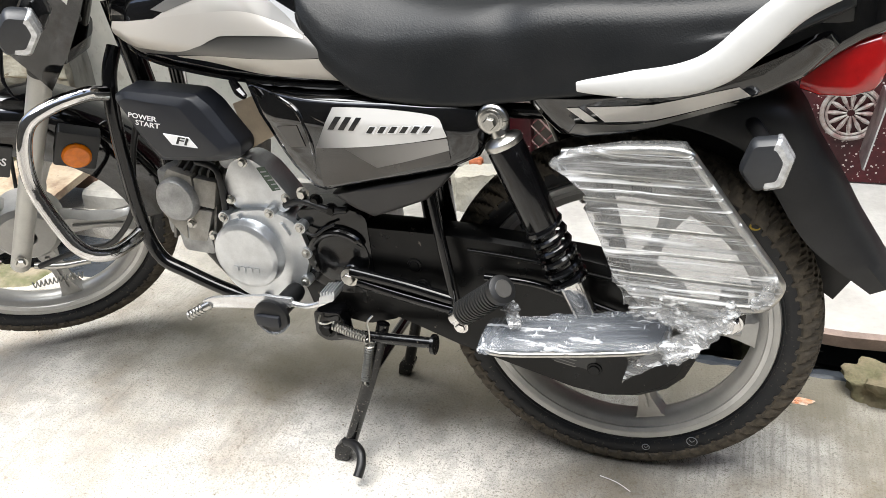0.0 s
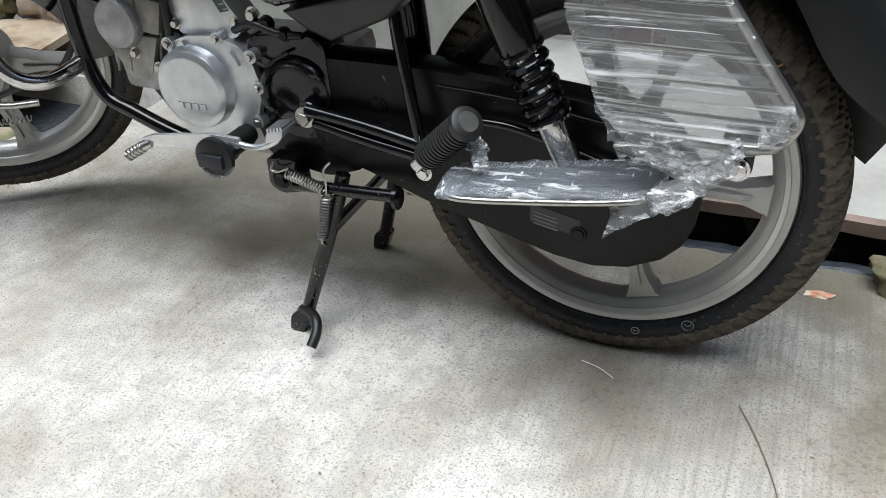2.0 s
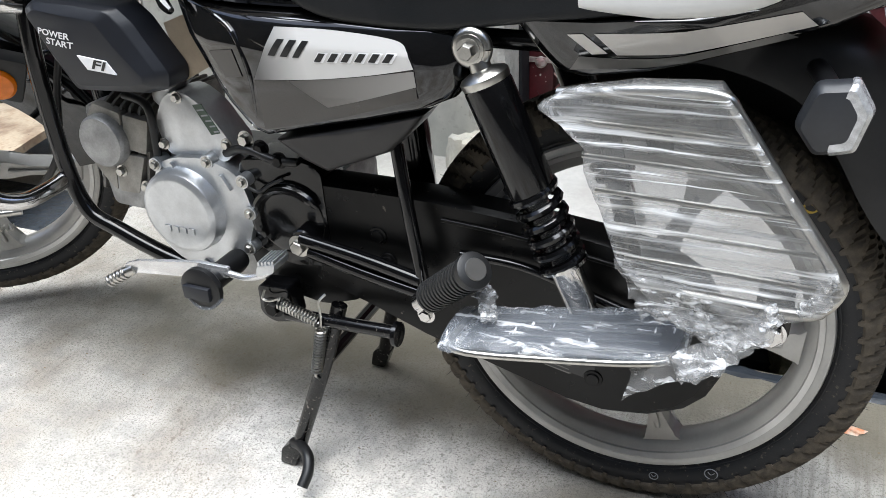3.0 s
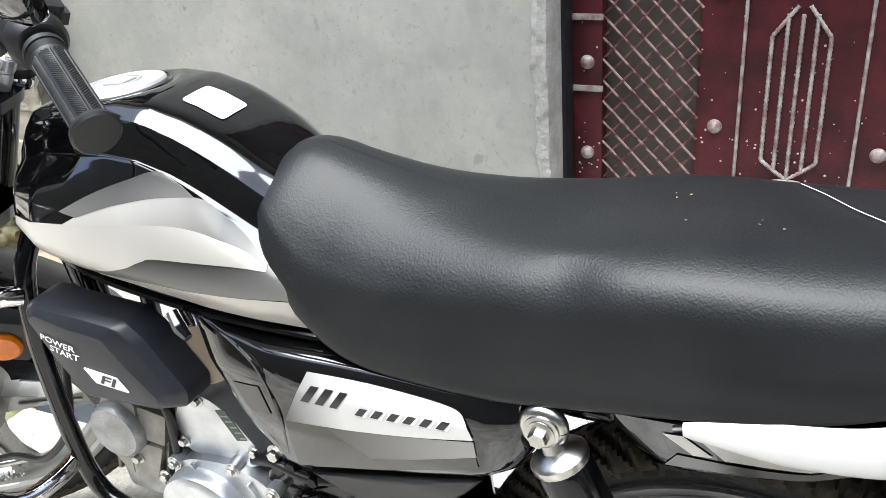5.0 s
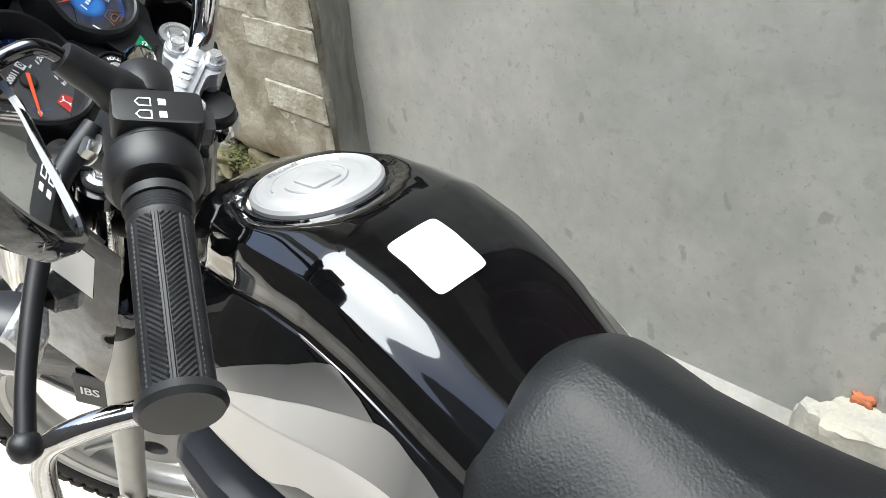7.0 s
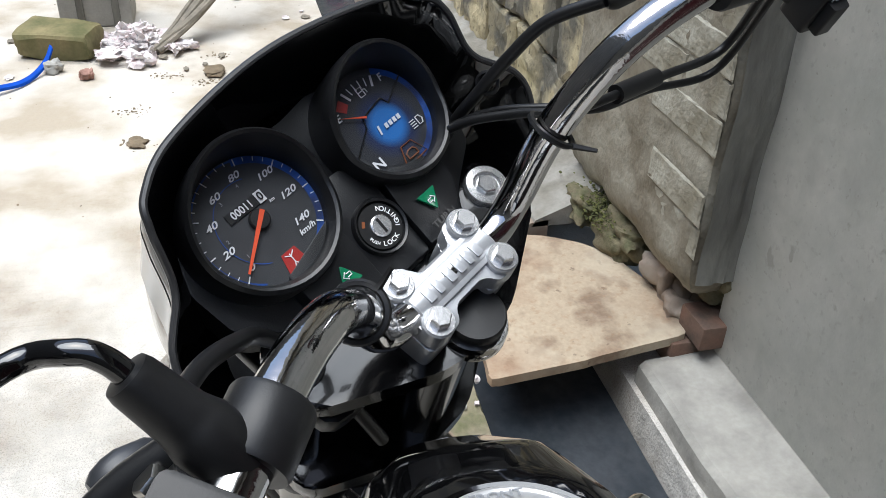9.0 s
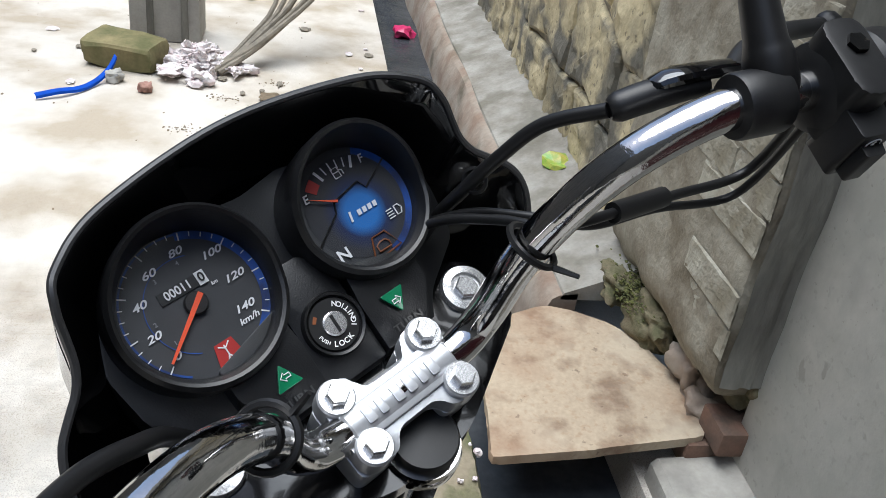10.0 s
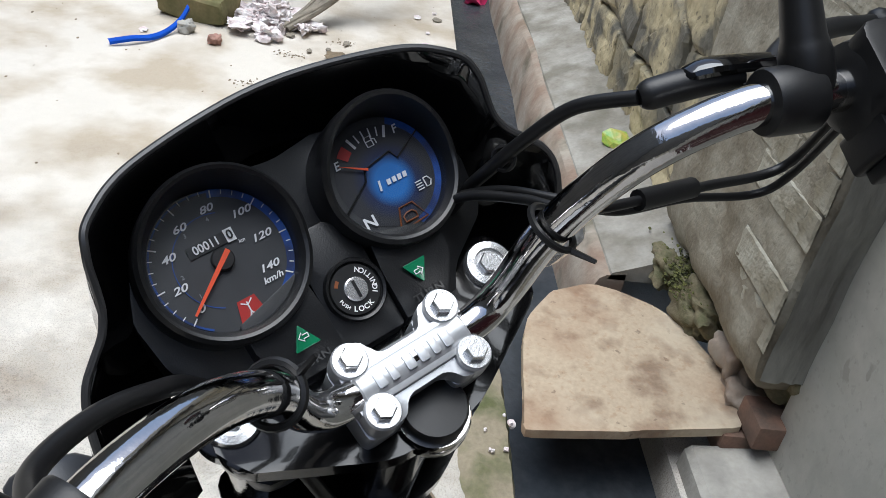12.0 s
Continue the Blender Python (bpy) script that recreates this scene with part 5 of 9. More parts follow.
# the model badge, as plain dark strokes with a pale edge
def slant_bar(x0, z0, w, h, lean, material, off):
    bm = bmesh.new()
    strip(bm, [(x0 + lean, z0 + h), (x0 + lean + w, z0 + h)], [(x0, z0), (x0 + w, z0)], on_cover(off), 4, 8)
    part("badge_bar", bm, material, cover, "bold black slanted badge bar" if h > 0.013 else "thin slanted badge bar")


for x0, w in ((-0.413, 0.0095), (-0.3965, 0.0095), (-0.380, 0.0085)):
    slant_bar(x0, 0.644, w, 0.0195, 0.014, M_INK, 0.0024)
for k in range(6):
    x0, h = -0.352 + 0.0172 * k, 0.0100
    slant_bar(x0 - 0.0010, 0.6405 + 0.0011 * k, 0.0130, h + 0.0020, h * 0.75, M_STICK, 0.0022)
    slant_bar(x0, 0.6415 + 0.0011 * k, 0.0085, h, h * 0.75, M_INK, 0.0026)
LOWC = [(-0.432, 0.531), (-0.36, 0.550), (-0.29, 0.568), (-0.224, 0.587), (-0.245, 0.562), (-0.276, 0.532), (-0.32, 0.512), (-0.370, 0.491), (-0.40, 0.505)]
bm = bmesh.new()
panel(bm, LOWC, lambda x, z: 0.136 - 0.25 * max(0, 0.56 - z), rim=0.010, deep=0.008, back=0.05)
part("lower_side_cover", bm, M_GREYPLASTIC, bike, "matte charcoal lower side cover", angle=0.9)
# tip grommet of the cover
bm = bmesh.new()
tube(bm, [(-0.574, -0.122, 0.706), (-0.562, -0.128, 0.692), (-0.550, -0.132, 0.684)], [0.006, 0.008, 0.005], 8, 4)
part("cover_tip", bm, M_GLOSS, cover)

# --- engine shroud beside the tank ---
SHR_OUT = [(-0.806, 0.672), (-0.780, 0.686), (-0.705, 0.687), (-0.640, 0.683), (-0.618, 0.665), (-0.600, 0.638), (-0.576, 0.604), (-0.580, 0.583), (-0.615, 0.574), (-0.732, 0.570), (-0.765, 0.610), (-0.790, 0.650)]
SHR_RIDGE = [(-0.797, 0.671), (-0.775, 0.684), (-0.705, 0.684), (-0.648, 0.679), (-0.630, 0.662), (-0.612, 0.638), (-0.588, 0.604), (-0.590, 0.588), (-0.618, 0.578), (-0.726, 0.573), (-0.760, 0.612), (-0.783, 0.650)]
SHR_FACE = [(-0.785, 0.667), (-0.767, 0.676), (-0.705, 0.672), (-0.664, 0.668), (-0.652, 0.652), (-0.640, 0.637), (-0.605, 0.601), (-0.606, 0.593), (-0.625, 0.588), (-0.712, 0.582), (-0.752, 0.622), (-0.770, 0.648)]


def shroud_y(x, z):
    return 0.143 - 0.15 * max(0, -0.72 - x)


bm = bmesh.new()
fine = [[Vector((p[0], p[1])) for p in rounded(o, 0.007, 4)] for o in (SHR_OUT, SHR_RIDGE, SHR_FACE)]
rows = []
for o, d in ((0, -0.055), (0, -0.021), (0.06, -0.016), (0.85, -0.0075), (1.0, -0.0058), (1.08, -0.0050), (1.92, 0.0020), (2.0, 0.0025), (2.06, 0.0027)):
    k = min(int(o), 1)
    row = [a.lerp(b, o - k) for a, b in zip(fine[k], fine[k + 1])]
    rows.append([Vector((p.x, -(shroud_y(p.x, p.y) + d), p.y)) for p in row])
rings(bm, rows)
shroud = part("engine_shroud", bm, M_SHROUD, bike, "slate-black faceted plastic engine shroud", angle=0.5)
words("POWER", 0.0118, lambda a, b, d: Vector((-0.7385 + a, -(shroud_y(-0.7385 + a, 0) + 0.0032 + d), 0.6475 + b - 0.06 * a)), M_PRINT, shroud, shear=0.2, width=1.42)
words("START", 0.0118, lambda a, b, d: Vector((-0.7305 + a, -(shroud_y(-0.7305 + a, 0) + 0.0032 + d), 0.6360 + b - 0.06 * a)), M_PRINT, shroud, shear=0.2, width=1.42)
bm = bmesh.new()
slab(bm, [(-0.702, 0.6235), (-0.656, 0.6190), (-0.643, 0.6020), (-0.689, 0.6055)], lambda a, b, d: Vector((a, -d, b)), 0.1455, 0.1478, 0.0005)
badge = part("fuel_injection_badge", bm, M_PRINT, shroud, "silver-rimmed injection badge", smooth=False)
words("FI", 0.0175, lambda a, b, d: Vector((-0.671 + a, -(0.1480 + d), 0.6125 + b - 0.1 * a)), M_INK, shroud, shear=0.3, width=1.8)

# --- frame tubes ---
def bar(name, pts, r, m=M_FRAME, lab="", par=None, n=12, steps=6):
    bm = bmesh.new()
    tube(bm, pts, r, n, steps)
    return part(name, bm, m, par or bike, lab)


for sd in (-1, 1):
    bar("engine_guard_tube", [(-0.828, sd * 0.060, 0.735), (-0.832, sd * 0.085, 0.690), (-0.837, sd * 0.095, 0.60), (-0.836, sd * 0.095, 0.45), (-0.815, sd * 0.095, 0.365), (-0.76, sd * 0.095, 0.335), (-0.67, sd * 0.092, 0.300), (-0.58, sd * 0.09, 0.285)], 0.0125, M_FRAME, "black engine guard tube")
    bar("crash_guard", [(-0.834, sd * 0.098, 0.668), (-0.850, sd * 0.130, 0.676), (-0.885, sd * 0.182, 0.668), (-0.912, sd * 0.210, 0.640), (-0.925, sd * 0.22, 0.56), (-0.90, sd * 0.215, 0.475), (-0.873, sd * 0.205, 0.425), (-0.850, sd * 0.175, 0.406), (-0.838, sd * 0.13, 0.408), (-0.838, sd * 0.10, 0.412)], 0.0125, M_CHROME, "chrome leg guard bar", n=14)
bar("down_tube", [(-0.86, 0, 0.80), (-0.83, 0, 0.62), (-0.80, 0, 0.40), (-0.72, 0, 0.28)], 0.02, M_FRAME, "black frame down tube")
bar("backbone", [(-0.84, 0, 0.83), (-0.6, 0, 0.70), (-0.35, 0, 0.62), (-0.30, 0, 0.40)], 0.028, M_FRAME, "black frame backbone")
for sd in (-1, 1):
    bar("seat_rail", [(-0.40, sd * 0.07, 0.665), (-0.2, sd * 0.095, 0.668), (0.0, sd * 0.10, 0.675), (0.18, sd * 0.085, 0.71)], 0.011, M_FRAME)
    bar("swing_arm", [(-0.42, sd * 0.06, 0.375), (-0.2, sd * 0.068, 0.335), (0.02, sd * 0.07, 0.30)], 0.017, M_FRAME)
bm = bmesh.new()
box(bm, (-0.47, -0.06, 0.50), (-0.315, 0.09, 0.66), 0.02)
part("air_box", bm, M_MATTE, bike, "black air filter box")

# --- engine ---
bm = bmesh.new()
box(bm, (-0.66, -0.07, 0.27), (-0.40, 0.09, 0.45), 0.03)
engine = part("engine", bm, M_ALUDARK, bike, "horizontal single-cylinder engine in raw cast alloy")
bm = bmesh.new()
CRK = rounded([(-0.682, 0.345), (-0.660, 0.455), (-0.628, 0.472), (-0.568, 0.478), (-0.518, 0.459), (-0.503, 0.40), (-0.525, 0.335), (-0.585, 0.300), (-0.645, 0.306)], 0.02)
slab(bm, CRK, lambda a, b, d: Vector((a, -d, b)), 0.055, 0.100, 0.005)
part("crankcase_cover", bm, M_ALU, engine, "cast alloy crankcase cover")
bm = bmesh.new()
lathe(bm, [(0.0640, 0), (0.0620, 0.019), (0.0600, 0.0235), (0.0530, 0.0275), (0.0500, 0.0278), (0.0, 0.0285)], (-0.615, -0.096, 0.3965), (0, -1, 0), 56)
cl = part("magneto_cover", bm, M_ALU, engine, "round brushed alloy magneto cover")
for k in range(4):
    bm = bmesh.new()
    slab(bm, rounded([(-0.641 + k * 0.0135, 0.368), (-0.631 + k * 0.0135, 0.368), (-0.631 + k * 0.0135, 0.3785), (-0.641 + k * 0.0135, 0.3785)], 0.002), lambda a, b, d: Vector((a, -d, b)), 0.1245, 0.1262)
    part("embossed_bar", bm, M_ALU, cl, "faint embossed mark")
for k in (0, 8):
    bm = bmesh.new()
    slab(bm, [(-0.628 + k * 0.010, 0.466 - 0.001 * k), (-0.624 + k * 0.010, 0.466 - 0.001 * k), (-0.616 + k * 0.0105, 0.446 - 0.0012 * k), (-0.620 + k * 0.0105, 0.446 - 0.0012 * k)], lambda a, b, d: Vector((a, -d, b)), 0.099, 0.106, 0.001)
    part("cast_rib", bm, M_ALU, engine)
for x, z in ((-0.512, 0.452), (-0.508, 0.405), (-0.518, 0.35), (-0.565, 0.474), (-0.655, 0.459), (-0.60, 0.305)):
    bm = bmesh.new()
    lathe(bm, [(0.010, -0.02), (0.010, 0.004)], (x, -0.100, z), (0, -1, 0), 16)
    part("bolt_boss", bm, M_ALU, engine)
    bm = bmesh.new()
    hexbolt(bm, (x, -0.104, z), (0, -1, 0), 0.0055, 0.006)
    part("bolt", bm, M_STEEL, engine, "zinc hex bolt")
# cam chain housing
bm = bmesh.new()
slab(bm, rounded([(-0.640, 0.470), (-0.652, 0.515), (-0.632, 0.556), (-0.598, 0.566), (-0.565, 0.545), (-0.525, 0.492), (-0.54, 0.470)], 0.012), lambda a, b, d: Vector((a, -d, b)), 0.04, 0.088, 0.005)
part("chain_housing", bm, M_ALU, engine, "cast alloy cam chain housing")
bm = bmesh.new()
slab(bm, [(-0.583, 0.548), (-0.568, 0.551), (-0.545, 0.512), (-0.560, 0.508)], lambda a, b, d: Vector((a, -d, b)), 0.088, 0.0888)
part("data_plate", bm, mat("dark_green_plate", (0.03, 0.055, 0.035), 0.4, vary=0.2, scale=60), engine, "small dark green data plate", smooth=False)
bm = bmesh.new()
for k in range(5):
    slab(bm, [(-0.577 + k * 0.0055, 0.542 - k * 0.007), (-0.566 + k * 0.005, 0.544 - k * 0.007), (-0.565 + k * 0.005, 0.542 - k * 0.007), (-0.576 + k * 0.0055, 0.540 - k * 0.007)], lambda a, b, d: Vector((a, -d, b)), 0.0888, 0.0892)
part("plate_bars", bm, M_GREYPRINT, engine, "illegible print as bars", smooth=False)
for x, z in ((-0.607, 0.556), (-0.538, 0.497), (-0.644, 0.486)):
    bm = bmesh.new()
    hexbolt(bm, (x, -0.088, z), (0, -1, 0), 0.006, 0.007)
    part("bolt", bm, M_STEEL, engine)
# cylinder and head with fins
bm = bmesh.new()
tube(bm, [(-0.66, 0.0, 0.435), (-0.70, 0, 0.445)], 0.055, 20, 1)
part("cylinder", bm, M_ALUDARK, engine)
for k in range(7):
    bm = bmesh.new()
    x = -0.672 - k * 0.0165
    slab(bm, rounded([(-0.082, 0.395), (0.08, 0.395), (0.08, 0.530), (-0.05, 0.540), (-0.076, 0.528)], 0.004), lambda a, b, d: Vector((d + (b - 0.46) * 0.22, a, b)), x, x + 0.005, 0.001)
    part("cooling_fin", bm, M_FIN, engine, "dusty cooling fin")
bm = bmesh.new()
box(bm, (-0.815, -0.055, 0.385), (-0.765, 0.06, 0.515), 0.012)
part("cylinder_head", bm, M_ALUDARK, engine, "raw cast cylinder head")
for tile in ([(-0.762, 0.533), (-0.716, 0.5215), (-0.722, 0.468), (-0.800, 0.462), (-0.779, 0.505)], [(-0.712, 0.5205), (-0.668, 0.514), (-0.683, 0.463), (-0.718, 0.468)],
             [(-0.798, 0.458), (-0.742, 0.460), (-0.752, 0.398), (-0.768, 0.415)], [(-0.738, 0.460), (-0.688, 0.458), (-0.713, 0.398), (-0.748, 0.398)]):
    bm = bmesh.new()
    slab(bm, rounded(tile, 0.004), lambda a, b, d: Vector((a, -d, b)), 0.070, 0.0865, 0.0012)
    part("head_fin_face", bm, M_HEAD, engine, "pale cast fin face")
bm = bmesh.new()
lathe(bm, [(0.0405, 0), (0.0395, 0.012), (0.036, 0.017), (0.0, 0.020)], (-0.750, -0.084, 0.479), (0, -1, 0), 36)
part("head_cover", bm, M_ALUDARK, engine, "round cast head side cover")
bm = bmesh.new()
slab(bm, rounded([(-0.765, 0.375), (-0.700, 0.372), (-0.705, 0.420), (-0.735, 0.440), (-0.77, 0.425)], 0.01), lambda a, b, d: Vector((a, -d, b)), 0.03, 0.085, 0.006)
part("head_foot", bm, M_ALUDARK, engine)
for x, z in ((-0.695, 0.412), (-0.688, 0.398), (-0.735, 0.432)):
    bm = bmesh.new()
    hexbolt(bm, (x, -0.086, z), (0, -1, 0), 0.0065, 0.008)
    part("bolt", bm, M_STEEL, engine)
bar("drain_pipe", [(-0.70, -0.085, 0.55), (-0.66, -0.09, 0.54), (-0.655, -0.092, 0.49), (-0.66, -0.092, 0.44)], 0.006, M_RUBBER, "thin black hose", engine)
bar("inlet_pipe", [(-0.60, -0.05, 0.60), (-0.63, -0.06, 0.57), (-0.66, -0.05, 0.54)], 0.018, M_ALU, "intake pipe", engine)
bm = bmesh.new()
slab(bm, [(-0.605, 0.655), (-0.560, 0.672), (-0.540, 0.605), (-0.588, 0.580)], lambda a, b, d: Vector((a, -d, b)), 0.085, 0.0862)
part("cardboard_tag", bm, mat("brown_card", (0.30, 0.24, 0.17), 0.8, vary=0.15, scale=40), bike, "brown card tucked under the side cover", smooth=False)
# black sprocket cover and gearbox
bm = bmesh.new()
slab(bm, rounded([(-0.525, 0.480), (-0.43, 0.486), (-0.398, 0.478), (-0.394, 0.335), (-0.46, 0.325), (-0.515, 0.345), (-0.53, 0.41)], 0.02), lambda a, b, d: Vector((a, -d, b)), 0.03, 0.088, 0.008)
spc = part("sprocket_cover", bm, M_CASTBLACK, engine, "gloss black sprocket cover")
bm = bmesh.new()
lathe(bm, [(0.056, 0), (0.054, 0.004), (0.048, 0.0065), (0.028, 0.0075), (0.0, 0.008)], (-0.455, -0.086, 0.40), (0, -1, 0), 40)
tube(bm, [(-0.450 + 0.054 * math.cos(a), -0.094, 0.396 + 0.050 * math.sin(a)) for a in [radians(35 + 15 * k) for k in range(13)]], [0.003] + [0.0075] * 11 + [0.003], 10, 3)
part("cover_ring", bm, M_CASTBLACK, spc)
bar("wiring", [(-0.54, -0.09, 0.485), (-0.50, -0.10, 0.50), (-0.46, -0.10, 0.49), (-0.43, -0.09, 0.485)], 0.006, M_RUBBER, "black wiring", engine)
bar("cable_loop", [(-0.52, -0.098, 0.452), (-0.49, -0.102, 0.44), (-0.47, -0.10, 0.452), (-0.45, -0.098, 0.462)], 0.0025, M_RUBBER, "thin cable", engine)
bm = bmesh.new()
slab(bm, rounded([(-0.545, 0.352), (-0.40, 0.365), (-0.345, 0.335), (-0.355, 0.285), (-0.42, 0.262), (-0.52, 0.278)], 0.015), lambda a, b, d: Vector((a, -d, b)), 0.02, 0.078, 0.006)
part("gearbox_base", bm, M_SATIN, engine, "black lower gearbox casing")
for k, (x, z) in enumerate(((-0.50, 0.512), (-0.478, 0.502), (-0.452, 0.488))):
    bm = bmesh.new()
    hexbolt(bm, (x, -0.095, z), (0, -1, 0), 0.008, 0.010)
    part("bolt", bm, M_STEEL if k == 0 else M_SATIN, engine)

# --- chain case ---
CC = [(-0.415, 0.460), (-0.33, 0.460), (-0.25, 0.458), (-0.14, 0.449), (-0.034, 0.437), (0.04, 0.424), (0.09, 0.395), (0.118, 0.350), (0.127, 0.310), (0.122, 0.270), (0.108, 0.237), (0.083, 0.211), (0.04, 0.190), (-0.01, 0.182), (-0.06, 0.188), (-0.16, 0.216), (-0.266, 0.247), (-0.35, 0.280), (-0.43, 0.307)]
bm = bmesh.new()
panel(bm, CC, lambda x, z: 0.086, rim=0.012, deep=0.009, back=0.034, nrings=6)
case = part("chain_case", bm, M_SATIN, bike, "satin black full chain case")
bar("case_ridge", [(-0.23, -0.087, 0.432), (-0.12, -0.088, 0.424), (0.0, -0.087, 0.405)], 0.003, M_SATIN, "", case)
for x, z in ((-0.322, 0.394), (-0.310, 0.357), (-0.03, 0.236)):
    bm = bmesh.new()
    lathe(bm, [(0.013, 0), (0.012, 0.003), (0.009, 0.0035), (0.008, 0.006), (0.0, 0.006)], (x, -0.085, z), (0, -1, 0), 20)
    part("case_bolt", bm, M_SATIN, case)
bm = bmesh.new()
slab(bm, [(-0.10, 0.273), (-0.028, 0.258), (-0.03, 0.232), (-0.10, 0.245)], lambda a, b, d: Vector((a, -d, b)), 0.0862, 0.0866)
lab = part("warning_label", bm, M_INK, case, "small black label with pale print", smooth=False)
bm = bmesh.new()
for k in range(4):
    z = 0.262 - k * 0.006
    slab(bm, [(-0.095, z), (-0.062 + 0.004 * (k % 2), z - 0.007), (-0.062, z - 0.0085), (-0.095, z - 0.0015)], lambda a, b, d: Vector((a, -d, b)), 0.0867, 0.0869)
part("label_bars", bm, M_GREYG, case, "illegible print as bars", smooth=False)

# --- pillion footrest bracket and peg ---
bm = bmesh.new()
tube(bm, [(-0.425, -0.110, 0.384), (-0.33, -0.118, 0.375), (-0.245, -0.125, 0.362)], 0.0095, 12, 4)
tube(bm, [(-0.415, -0.108, 0.365), (-0.33, -0.116, 0.352), (-0.245, -0.124, 0.343)], 0.0095, 12, 4)
br = part("footrest_bracket", bm, M_FRAME, bike, "gloss black pillion footrest bracket")
bm = bmesh.new()
tube(bm, [(-0.276, -0.105, 0.535), (-0.262, -0.115, 0.46), (-0.242, -0.124, 0.355)], 0.0085, 12, 4)
part("strut", bm, M_FRAME, br)
bm = bmesh.new()
lathe(bm, [(0.018, -0.02), (0.018, 0.004), (0.016, 0.006)], (-0.425, -0.104, 0.378), (0, -1, 0), 24)
part("pivot_boss", bm, M_FRAME, br)
bm = bmesh.new()
hexbolt(bm, (-0.430, -0.110, 0.372), (0, -1, 0), 0.011, 0.010)
part("pivot_bolt", bm, M_STEEL, br, "zinc pivot bolt")
pa, pb = Vector((-0.232, -0.152, 0.350)), Vector((-0.139, -0.206, 0.444))
ax = (pb - pa).normalized()
bm = bmesh.new()
L = (pb - pa).length
prof = [(0.010, 0.022)]
for k in range(14):
    h = 0.026 + k * (L - 0.034) / 14
    prof += [(0.0205, h), (0.0205, h + 0.0040), (0.0150, h + 0.0046), (0.0150, h + 0.0068)]
prof += [(0.0215, L - 0.012), (0.0225, L - 0.008), (0.0215, L - 0.002), (0.017, L), (0.0, L + 0.001)]
lathe(bm, prof, pa, ax, 24)
peg = part("pillion_peg", bm, M_PEG, bike, "ribbed black rubber pillion footpeg folded up")
bm = bmesh.new()
lathe(bm, [(0.0135, 0.0005), (0.0125, 0.0022), (0.0, 0.0022)], pb, ax, 24)
part("peg_end_cap", bm, M_GREYG, peg, "grey end cap")
bm = bmesh.new()
lathe(bm, [(0.0135, -0.004), (0.0135, 0.022), (0.010, 0.024)], pa, ax, 18)
part("peg_hinge", bm, M_CHROME, peg, "chrome peg hinge")
bm = bmesh.new()
hexbolt(bm, pa + Vector((0.012, -0.016, -0.006)), (0, -1, 0), 0.008, 0.008)
part("hinge_bolt", bm, M_CHROME, peg)
bar("brake_line_clip", [(-0.20, -0.10, 0.395), (-0.12, -0.10, 0.392), (-0.05, -0.10, 0.372), (0.02, -0.10, 0.35)], 0.006, M_FRAME, "black stay bar")

# --- rear shock absorbers ---
for sd in (-1, 1):
    top, low = Vector((-0.164, sd * 0.134, 0.668)), Vector((-0.030, sd * 0.128, 0.350))
    ax = (low - top).normalized()
    at = lambda d: top + ax * d
    bm = bmesh.new()
    lathe(bm, [(0.0260, 0), (0.0272, 0.006), (0.0272, 0.128), (0.0260, 0.133), (0.02, 0.134)], at(0.038), ax, 32)
    sh = part("shock_absorber", bm, M_FRAME, bike, "rear shock absorber with gloss black cover")
    bm = bmesh.new()
    tube(bm, [top + Vector((0.0155 * math.cos(t), 0, 0.0155 * math.sin(t))) for t in [k * math.pi / 12 for k in range(25)]], 0.0075, 12, 1)
    lathe(bm, [(0.011, 0.015), (0.012, 0.024), (0.025, 0.029), (0.0275, 0.032), (0.0275, 0.038), (0.026, 0.041)], top, ax, 28)
    part("eye", bm, M_STEEL, sh, "pale zinc upper eye")
    bm = bmesh.new()
    lathe(bm, [(0.0165, -0.012), (0.0165, 0.010), (0.012, 0.011)], top, (0, sd, 0), 22)
    hexbolt(bm, top + Vector((0, sd * 0.011, 0)), (0, sd, 0), 0.009, 0.011)
    part("upper_nut", bm, M_STEEL, sh, "zinc nut")
    bm = bmesh.new()
    spring(bm, at(0.158), at(0.262), 0.0250, 0.0055, 6, 8, 16)
    part("coil_spring", bm, M_FRAME, sh, "black coil spring")
    bm = bmesh.new()
    lathe(bm, [(0.013, 0), (0.013, 0.12)], at(0.165), ax, 16)
    part("damper_rod", bm, M_BOLT, sh, "chrome damper rod")
    bm = bmesh.new()
    lathe(bm, [(0.029, 0), (0.029, 0.004), (0.019, 0.006), (0.0185, 0.062), (0.016, 0.066)], at(0.262), ax, 28)
    part("lower_body", bm, M_CHROME, sh, "chrome lower body")
    bm = bmesh.new()
    lathe(bm, [(0.014, -0.016), (0.014, 0.016)], low, (0, 1, 0), 20)
    part("lower_eye", bm, M_FRAME, sh)

# --- rear wheel guard (saree guard) and its step, still in film ---
def gpt(x, z, y=-0.196):
    return Vector((x, y, z))


guard = bar("saree_guard", [gpt(-0.060, 0.640, -0.17), gpt(0.02, 0.655, -0.185), gpt(0.093, 0.660), gpt(0.115, 0.640), gpt(0.165, 0.570), gpt(0.212, 0.505), gpt(0.222, 0.483), gpt(0.208, 0.457), gpt(0.18, 0.449), gpt(0.08, 0.448, -0.19)], 0.0065, M_STEEL, "bright wire saree guard wrapped in film")
